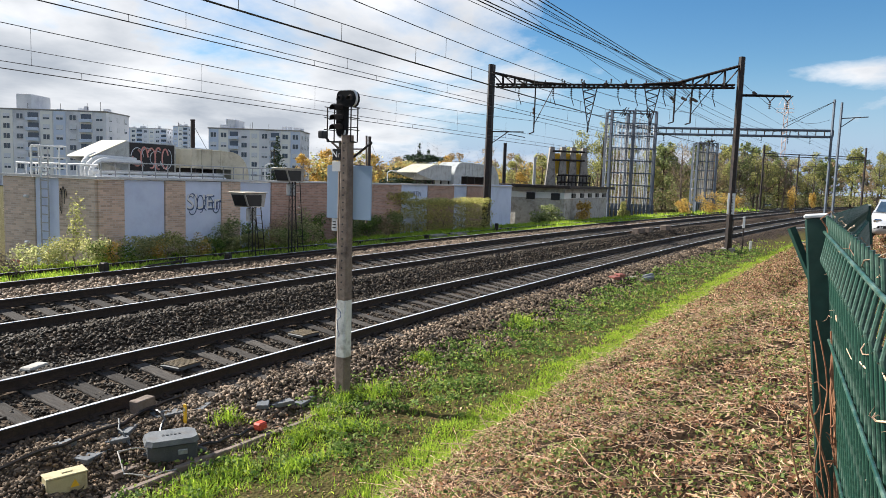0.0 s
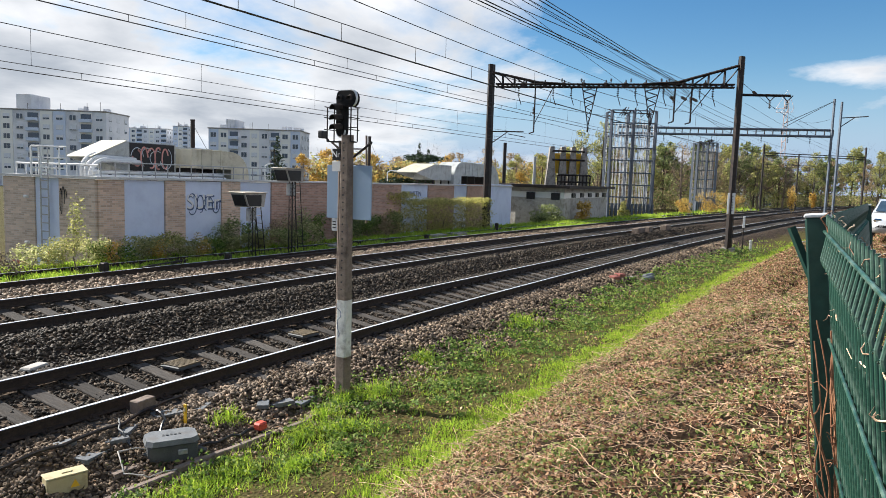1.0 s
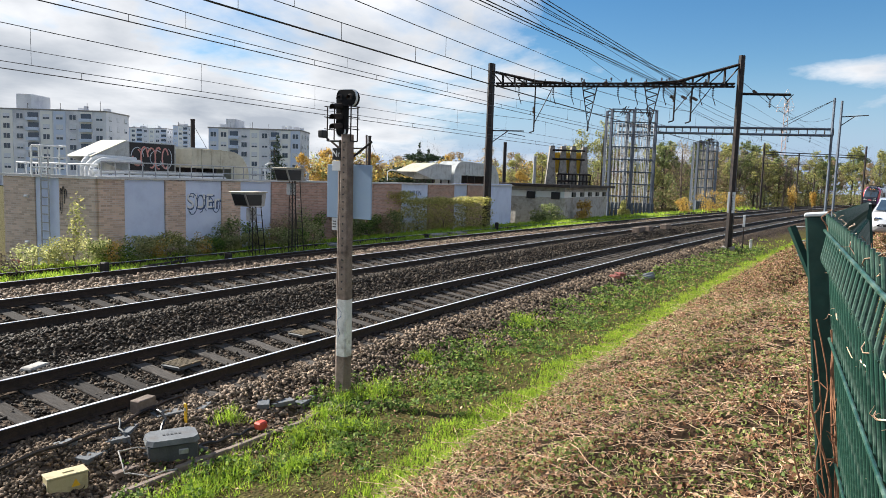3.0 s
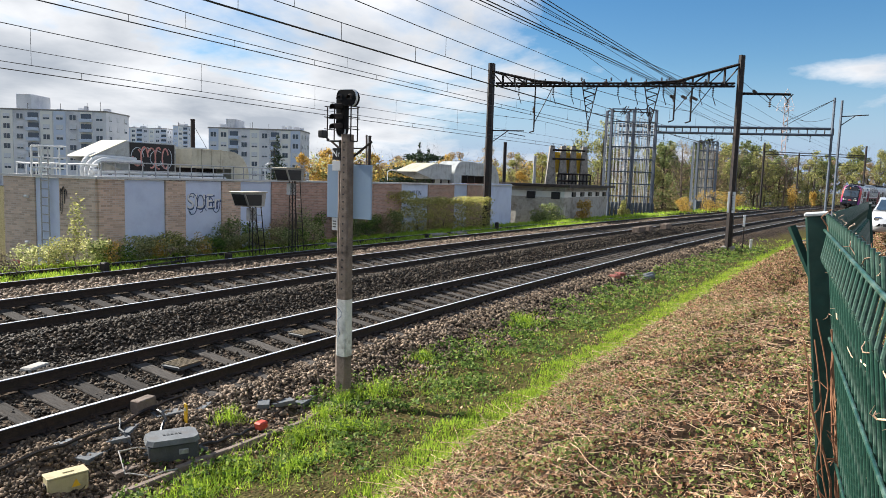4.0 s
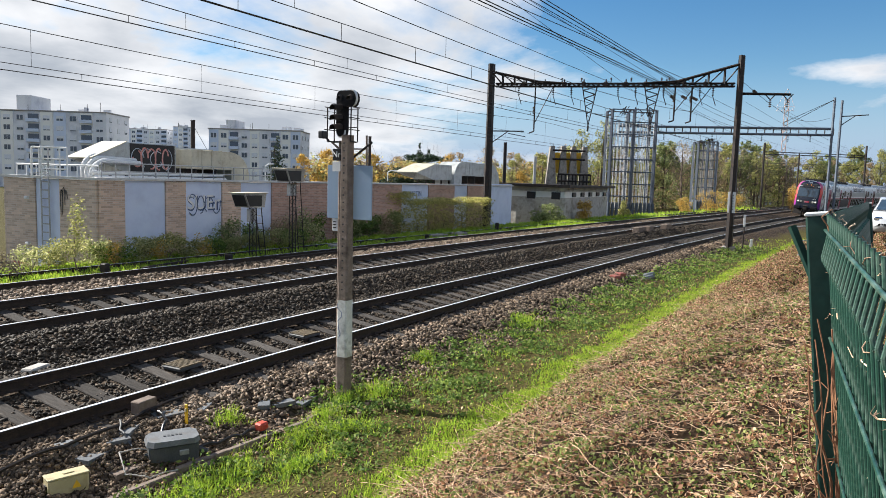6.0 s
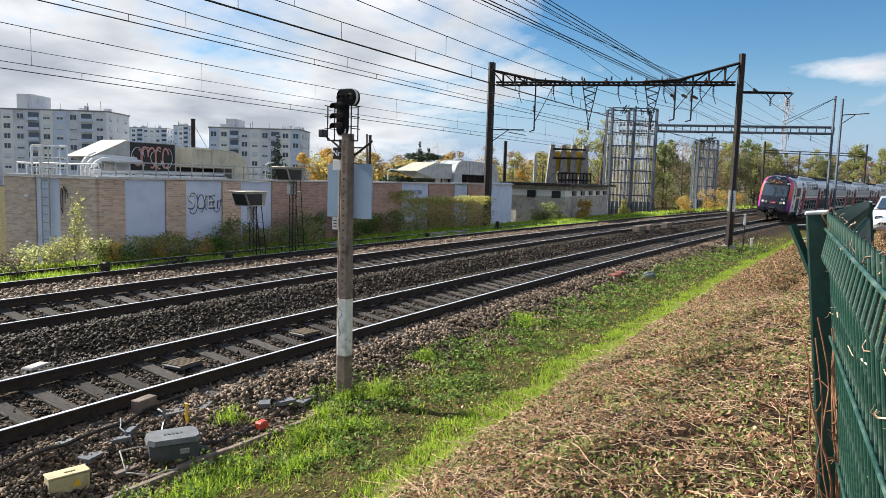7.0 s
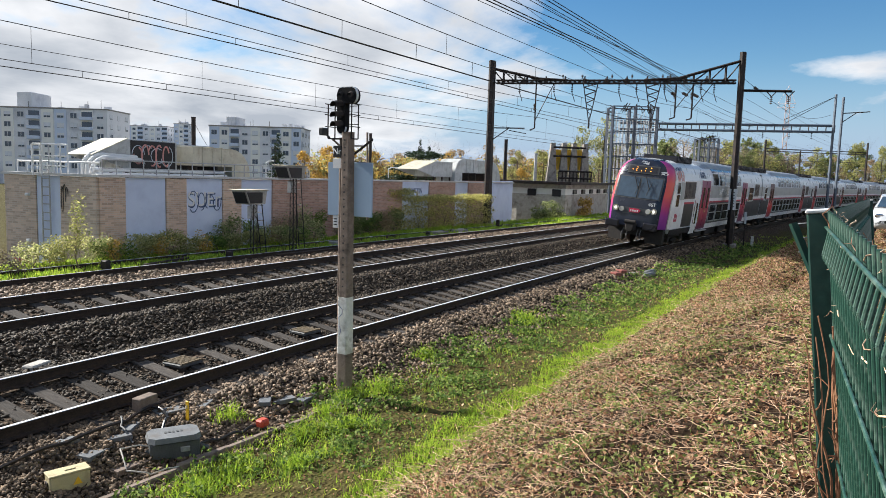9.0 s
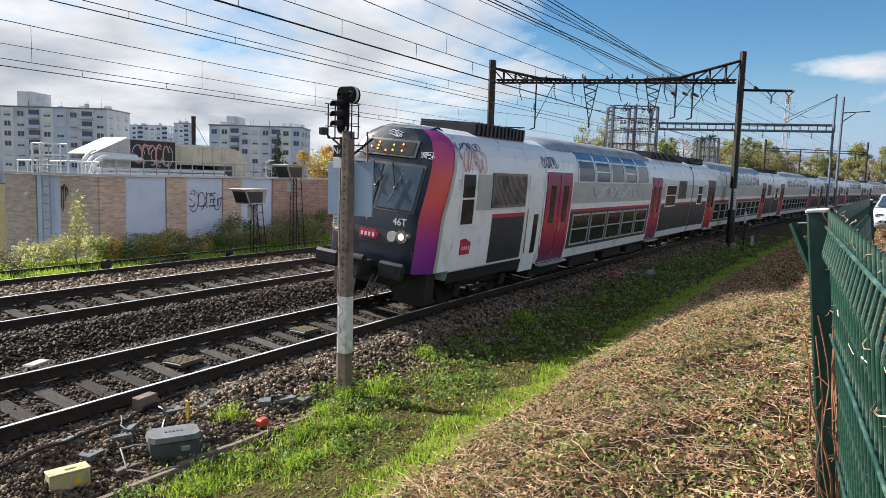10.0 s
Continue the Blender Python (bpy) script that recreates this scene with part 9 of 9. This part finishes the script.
def limbs(h, seed, spread, start=0.3, r=0.16, twigs=22):
    """Trunk with limbs that fork twice."""
    rnd = random.Random(seed)
    bm = bmesh.new()
    p = Vector((0, 0, -0.2))
    pts = [p]
    for k in range(5):
        p = p + Vector((rnd.uniform(-0.12, 0.12), rnd.uniform(-0.12, 0.12), h * 0.18))
        pts.append(p)
    for i, (a, b) in enumerate(zip(pts, pts[1:])):
        rod(bm, a, b, r * (1 - i * 0.16), r * (1 - (i + 1) * 0.16), 8)
    for k in range(twigs):
        q = start + (1 - start) * rnd.random()
        i = min(4, int(q * 5))
        a = pts[i].lerp(pts[i + 1], q * 5 - i)
        ang = rnd.uniform(0, 6.28)
        b = a + Vector((math.cos(ang) * spread, math.sin(ang) * spread, h * rnd.uniform(0.12, 0.3))) * rnd.uniform(0.5, 1.0)
        rr = r * 0.4 * (1.1 - q)
        m = a.lerp(b, 0.5) + Vector((0, 0, -0.05 * h))
        rod(bm, a, m, rr, rr * 0.7, 5)
        rod(bm, m, b, rr * 0.7, rr * 0.3, 5)
        for j in range(4):
            c = m.lerp(b, rnd.random())
            e = c + Vector((rnd.uniform(-0.5, 0.5) * spread, rnd.uniform(-0.5, 0.5) * spread, rnd.uniform(0.05, 0.2) * h))
            rod(bm, c, e, rr * 0.35, rr * 0.1, 4)
    return bm


def make_tree(h, spread, mat, seed, label, leaves=2600, size=0.28, category="tree", base=0.3, slim=1.0, bare=False):
    rnd = random.Random(seed)
    t = thing("tree", 0, 0, 0, label, category, "trees along the railway")
    part("trunk", limbs(h, seed, spread * 0.9, base, 0.018 * h + 0.05, 34 if bare else 22), MAT["bark"] if not bare else MAT["bare_twigs"], t, "trunk with forking limbs")
    lobes = []
    for k in range(42):
        a, q = rnd.uniform(0, 6.28), rnd.random()
        z = h * (base + 0.08 + (0.92 - base) * q)
        rr = spread * (1 - 0.70 * q ** 1.8) * rnd.uniform(0.25, 0.95)
        s = spread * rnd.uniform(0.10, 0.29) * (1.15 - 0.4 * q)
        lobes.append((rr * math.cos(a), rr * math.sin(a), z, s, s, s * 0.85 * slim))
    foliage("crown", lobes, int(leaves * 0.9), size * 0.70, mat, t, 0, seed)
    return t


def place(t, spots, seed=1):
    """The first copy moves to the first spot, further copies to the others."""
    rnd = random.Random(seed)
    for i, (x, y, s) in enumerate(spots):
        m = pose(x, y, gz(x, y) - 0.1, 0, 0, rnd.uniform(0, 360))
        if i == 0:
            ob = t
            ob.matrix_basis = m
        else:
            ob = copy_thing(t, m)
        ob.scale = (s, s, s * rnd.uniform(1.0, 1.25))


def build_trees():
    green = make_tree(10.0, 3.4, MAT["foliage"], 1, "broad green tree beginning to turn", 6500, 0.40)
    lime = make_tree(10.5, 3.2, MAT["foliage_light"], 2, "yellow-green autumn tree beyond the railway", 5600, 0.38)
    gold = make_tree(8.0, 3.0, MAT["foliage_gold"], 3, "golden autumn tree beyond the railway", 4600, 0.36)
    rust = make_tree(9.0, 3.0, MAT["foliage_rust"], 4, "thinning rust-brown autumn tree", 3400, 0.34)
    bare = make_tree(10.5, 3.0, MAT["foliage_rust"], 5, "nearly bare autumn tree with a few leaves", 600, 0.26, "tree", 0.25, 1.0, True)
    tall = make_tree(12.0, 2.6, MAT["foliage_light"], 6, "slender yellow-green tree beyond the railway", 3800, 0.32, "tree", 0.15, 1.4)
    place(green, ((125, 26, 1.05), (134, 21, 1.1), (142, 15.5, 1.0), (158, 16, 1.15), (165, 10, 1.05), (118, 34, 1.0), (113, 40, 0.85), (175, 2, 1.0), (12.5, 46, 0.65), (11, 42, 0.55), (101, 60, 0.7), (176, 14, 1.0), (160, 28, 1.0), (132, 38, 0.95), (190, 1, 1.0), (200, -5, 1.1)), 3)
    place(lime, ((107, 37, 0.95), (100, 34.5, 0.85), (146, 18, 1.05), (154, 11.8, 1.0), (95, 37, 0.75), (88, 38, 0.7), (170, 8, 1.0), (186, -4, 1.05), (190, -10, 1.0), (80, 40, 0.55), (138, 28, 1.0), (152, 19, 1.0), (172, 16, 1.1), (127, 32, 0.95), (164, 22, 1.05), (186, 5, 1.0), (118, 27, 0.8)), 4)
    place(gold, ((86, 74, 0.85), (88, 71, 0.9), (90, 68, 0.9), (62, 64, 0.4), (106, 59, 0.95), (108, 56, 0.9), (100, 62, 0.85), (83, 35, 0.6), (87, 33, 0.5), (92, 65, 0.85)), 5)
    place(rust, ((110, 53, 0.95), (104, 56, 0.95), (112, 49, 0.9), (131, 27, 1.0), (139, 20, 1.0), (162, 13, 1.0), (178, 0.5, 1.0), (184, -7, 0.9), (98, 64, 0.8), (95, 62, 0.85), (115, 45, 0.9), (146, 24, 1.05), (156, 20, 1.05), (170, 11, 1.0), (126, 36, 0.95), (121, 41, 0.9), (180, 12, 1.1)), 6)
    place(bare, ((103, 31, 0.9), (109, 29, 0.95), (128, 18.5, 1.0), (135, 15.0, 0.95), (121, 22, 1.0), (146, 12.4, 1.0), (92, 33, 0.75), (84, 36, 0.7), (194, -14, 0.95), (156, 8.6, 0.9), (150, 24, 1.1), (168, 20, 1.1), (182, 8, 1.1), (146, 33, 1.0), (132, 24, 1.0), (116, 31, 0.95), (172, 5, 1.0), (163, 7.5, 0.95)), 7)
    place(tall, ((98, 29, 0.9), (96, 31.5, 0.85), (141, 12.6, 0.85), (181, -9, 0.95), (168, 3.5, 0.9)), 8)
    # cedar and conifers behind the plant building
    t = thing("cedar_tree", 61.5, 37.0, gz(61.5, 37.0) - 0.1, "dark spreading cedar behind the buildings", "tree", "trees along the railway")
    part("trunk", limbs(7.0, 31, 2.4, 0.3, 0.25, 18), MAT["bark"], t)
    foliage("crown", [(-2.0, 0.6, 5.0, 1.9, 1.9, 0.45), (0.2, 0, 6.4, 2.2, 2.2, 0.4), (1.6, -0.8, 4.6, 2.4, 2.0, 0.45), (-0.5, 0.3, 3.6, 3.0, 2.6, 0.6), (2.6, -1.6, 5.6, 1.3, 1.3, 0.35), (-2.6, 1.6, 3.9, 1.7, 1.7, 0.5)], 6500, 0.26, MAT["foliage_dark"], t, 0.5, 31)
    for x, y, h, w, lab in ((63.0, 38.4, 8.0, 1.0, "dark pointed conifer behind the buildings"), (64.2, 38.0, 7.4, 0.9, "dark pointed conifer behind the buildings"), (43.4, 40.2, 7.4, 1.7, "dark blue-green fir behind the flat roof")):
        t = thing("conifer", x, y, gz(x, y) - 0.1, lab, "tree", "trees along the railway")
        part("trunk", limbs(h, int(x), w * 0.4, 0.1, 0.14, 20), MAT["bark"], t)
        lob = []
        for k in range(9):
            q = k / 8
            r = w * (1 - q) + 0.12
            for a in range(4):
                an = a * 1.57 + k * 0.7
                lob.append((r * 0.55 * math.cos(an), r * 0.55 * math.sin(an), 1.0 + (h - 1.2) * q, r * 0.55, r * 0.55, h * 0.05))
        foliage("crown", lob, 3600, 0.20, MAT["foliage_dark"], t, 0.7, int(x))
    # yellow shrubs by the line
    for x, y, h, w, m, lab in ((106.8, 4.7, 4.4, 0.85, "foliage_gold", "small golden tree beside the bend"), (95.9, 13.8, 3.0, 1.9, "foliage_gold", "yellowing shrub beside the line"), (98.5, 11.6, 3.0, 2.0, "foliage_gold", "yellowing shrub beside the line"), (112.0, 2.3, 3.4, 0.6, "foliage_gold", "small golden tree beside the bend"), (91.5, 16.0, 2.2, 1.5, "foliage_gold", "yellowing shrub beside the line"), (72.5, 18.9, 1.9, 0.7, "foliage_light", "slender yellow shrub by the substation"), (58.0, 18.8, 2.2, 0.9, "foliage_gold", "yellow shrub by the substation wall"), (55.0, 19.9, 1.7, 1.4, "foliage", "dusty green shrub by the substation wall"), (53.0, 20.6, 1.6, 1.2, "foliage", "dusty green shrub by the substation wall")):
        t = thing("shrub", x, y, gz(x, y) - 0.1, lab, "shrub", "shrubs along the line")
        part("trunk", limbs(h * 0.8, int(x * 7), w * 0.5, 0.1, 0.05, 12), MAT["bark"], t)
        rnd = random.Random(int(x * 3))
        foliage("crown", [(rnd.uniform(-0.6, 0.6) * w, rnd.uniform(-0.6, 0.6) * w, h * rnd.uniform(0.12, 0.85), w * 0.4, w * 0.4, h * 0.17) for _ in range(11)], 1700, 0.13, MAT[m], t, 0, int(x))


build_trees()


def build_hedges():
    rnd = random.Random(5)
    def shrub(x, y, h, w, m, lab, n=1500, size=0.07, seed=0):
        t = thing("shrub", x, y, gz(x, y) - 0.06, lab, "shrub", "shrubs below the building")
        part("trunk", limbs(h * 0.85, seed, w * 0.6, 0.1, 0.025, 14), MAT["bare_twigs"], t)
        foliage("crown", [(rnd.uniform(-0.55, 0.55) * w, rnd.uniform(-0.4, 0.4) * w, h * rnd.uniform(0.2, 0.85), w * 0.45, w * 0.4, h * 0.22) for _ in range(8)], n, size, MAT[m], t, 0, seed)
    for k in range(15):
        x = 12.2 + k * 0.85 + rnd.uniform(-0.2, 0.2)
        y = 21.2 - 0.04 * k + rnd.uniform(-0.25, 0.2)
        m = ("shrub_pale", "foliage_light", "shrub_pale", "weed", "shrub_pale")[k % 5]
        shrub(x, y, rnd.uniform(0.6, 1.0) * (1.0 if k < 10 else 1.3), rnd.uniform(0.6, 0.95), m, "tangled green shrub with pale leaves below the building", 1300, 0.075, 100 + k)
    for k, (x, y) in enumerate(((14.6, 20.7), (16.4, 20.6), (18.1, 20.4))):
        shrub(x, y, 0.95, 0.5, "foliage_gold", "golden-leaved shrub below the building", 500, 0.07, 140 + k)
    shrub(12.95, 20.1, 2.35, 0.42, "foliage_light", "young yellow-green sapling in front of the building", 900, 0.075, 160)
    shrub(10.2, 21.3, 0.9, 0.9, "weed", "tangled green shrub with pale leaves below the building", 1200, 0.075, 161)
    shrub(11.2, 20.6, 0.8, 0.8, "bare_twigs", "dry brown brambles below the building", 600, 0.06, 162)
    for k in range(9):
        x = 20.3 + k * 1.35
        shrub(x, 21.3 - 0.02 * k, rnd.uniform(1.2, 1.9), rnd.uniform(0.7, 1.0), ("foliage", "weed", "foliage_rust")[k % 3], "dark creeper-covered shrub against the brick wall", 1300, 0.08, 180 + k)
    # clipped hedge
    a, b = Vector((33.2, 22.0)), Vector((41.2, 20.0))
    for k in range(9):
        p = a.lerp(b, k / 8)
        t = thing("hedge_section", p.x, p.y, gz(p.x, p.y) - 0.06, "dense yellow-green hedge on a fence", "hedge", "hedge sections")
        part("trunk", limbs(1.6, 200 + k, 0.5, 0.1, 0.03, 14), MAT["bark"], t)
        h = 2.05 if k > 1 else 2.5
        lob = []
        for i in range(4):
            for j in range(3):
                lob.append((-0.55 + 0.37 * i + rnd.uniform(-0.1, 0.1), rnd.uniform(-0.2, 0.2), h * (0.2 + 0.32 * j) + rnd.uniform(-0.08, 0.08), 0.42, 0.42, 0.36))
        foliage("crown", lob, 1250, 0.095, MAT["hedge_leaf"], t, 0, 210 + k)
        foliage("crown", [(-0.4 + 0.4 * i, 0, h * 0.95, 0.35, 0.4, 0.22) for i in range(3)], 500, 0.085, MAT["hedge_leaf"], t, 0, 230 + k)
    for k in range(5):
        shrub(28.5 + k * 1.1, 21.6, rnd.uniform(1.0, 1.8), 0.8, "foliage", "dark creeper-covered shrub against the brick wall", 1300, 0.085, 250 + k)


build_hedges()


# ---------------- distance ----------------
def build_distance():
    """A wooded rise on the horizon, and a tower crane."""
    rg = np.random.default_rng(3)
    V, F = [], []
    n = 60
    for i in range(n + 1):
        a = radians(12 + 75 * i / n)
        for j, (r, q) in enumerate(((300, 0.0), (370, 0.55), (450, 1.0), (620, 1.0), (900, 0.4))):
            hill = 10 * math.exp(-((math.degrees(a) - 55) / 16.0) ** 2) + 7 + 2.0 * math.sin(i * 0.7) + rg.uniform(-0.6, 0.6)
            V.append((r * math.cos(a), r * math.sin(a), -6 + (hill + 2) * q))
    for i in range(n):
        for j in range(4):
            a = i * 5 + j
            F.append((a, a + 1, a + 6, a + 5))
    m = surface("hazy_wooded_slope", (0.085, 0.105, 0.105), (0.15, 0.165, 0.15), 0.03, 0.95, 0, 0.6, 0.25, (0.17, 0.15, 0.12), 0.02)
    ob = mesh_object("backdrop", V, F, m, None, "", True)
    tagged(ob, "hazy wooded rise on the horizon", "hill", "", "structure")
    lob = []
    for i in range(150):
        a = radians(rg.uniform(4, 66))
        r = rg.uniform(230, 300)
        lob.append((r * math.cos(a), r * math.sin(a), 2.0 + rg.uniform(0, 4.5), rg.uniform(5, 9), rg.uniform(5, 9), rg.uniform(3.5, 6)))
    t = foliage("far_woods", lob[:85], 26000, 1.0, MAT["foliage_rust"], None, 0, 61)
    tagged(t, "distant belt of brown and golden autumn woods", "woods", "", "stuff")
    t = foliage("far_woods", lob[85:], 22000, 1.0, MAT["foliage_light"], None, 0, 62)
    tagged(t, "distant belt of yellow-green autumn woods", "woods", "", "stuff")
    und = []
    for i in range(120):
        q = rg.uniform(0, 1)
        x, y = 104 + 74 * q, 36 - 38 * q + rg.uniform(-3, 9)
        if across(np.array(x), np.array(y)) < 15:
            continue
        und.append((x, y, rg.uniform(0.3, 3.4), rg.uniform(2.0, 3.6), rg.uniform(2.0, 3.6), rg.uniform(1.3, 2.6)))
    for x, y in ((165, 10), (168, 3.5), (170, 8), (175, 2), (178, 0.5), (181, -9), (184, -7), (186, -4), (186, 5), (190, 1), (190, -10), (194, -14), (200, -5), (188, -13), (198, -12), (196, -18)):
        for q in range(3):
            und.append((x + rg.uniform(-3, 3), y + rg.uniform(-3, 3), rg.uniform(0.5, 3.2), rg.uniform(2.0, 3.4), rg.uniform(2.0, 3.4), rg.uniform(1.3, 2.4)))
    for k, m, lab in ((0, "foliage", "dense green undergrowth below the lineside trees"), (1, "foliage_rust", "brown autumn undergrowth below the lineside trees"), (2, "foliage_light", "yellow-green undergrowth below the lineside trees")):
        t = foliage("undergrowth", und[k::3], 9000, 0.36, MAT[m], None, 0, 70 + k)
        tagged(t, lab, "undergrowth", "", "stuff")
    back = []
    for i in range(60):
        q = i / 59
        x, y = 88 + 28 * q, 70 - 28 * q
        back.append((x + rg.uniform(-3, 3), y + rg.uniform(-3, 3), rg.uniform(0.5, 5.0), rg.uniform(2.5, 4), rg.uniform(2.5, 4), rg.uniform(1.5, 2.8)))
    for k, m, lab in ((0, "foliage_rust", "brown belt of bushes behind the buildings"), (1, "foliage_gold", "golden belt of bushes behind the buildings"), (2, "foliage_light", "yellow-green belt of bushes behind the buildings")):
        t = foliage("bush_belt", back[k::3], 7000, 0.45, MAT[m], None, 0, 80 + k)
        tagged(t, lab, "bushes", "", "stuff")
    t = thing("tower_crane", 338.0, 20.0, -4.0, "distant pale red tower crane", "crane")
    bm = bmesh.new()
    H = 47.0
    for dx in (-0.8, 0.8):
        for dy in (-0.8, 0.8):
            rod(bm, (dx, dy, 0), (dx, dy, H), 0.09, 0.09, 4)
    for k in range(23):
        s = 1 if k % 2 else -1
        for dy in (-0.8, 0.8):
            rod(bm, (-0.8 * s, dy, k * 2.0), (0.8 * s, dy, k * 2.0 + 2.0), 0.1, 0.1, 4)
        for dx in (-0.8, 0.8):
            rod(bm, (dx, -0.8 * s, k * 2.0), (dx, 0.8 * s, k * 2.0 + 2.0), 0.1, 0.1, 4)
    part("tower", bm, MAT["crane"], t, "lattice tower")
    bm = bmesh.new()
    for z in (41.5, 43.2):
        rod(bm, (0, 4, z), (0, -3, z), 0.09, 0.09, 4)
    for k in range(4):
        rod(bm, (0, 4 - 2 * k, 41.5), (0, 3 - 2 * k, 43.2), 0.06, 0.08, 4)
    rod(bm, (0, 0, H + 4), (0, -3, 43.2), 0.06, 0.06, 4)
    rod(bm, (0, 0, H + 4), (0, 4, 43.2), 0.06, 0.06, 4)
    part("jib", bm, MAT["crane"], t, "lattice jib")


build_distance()


motions()
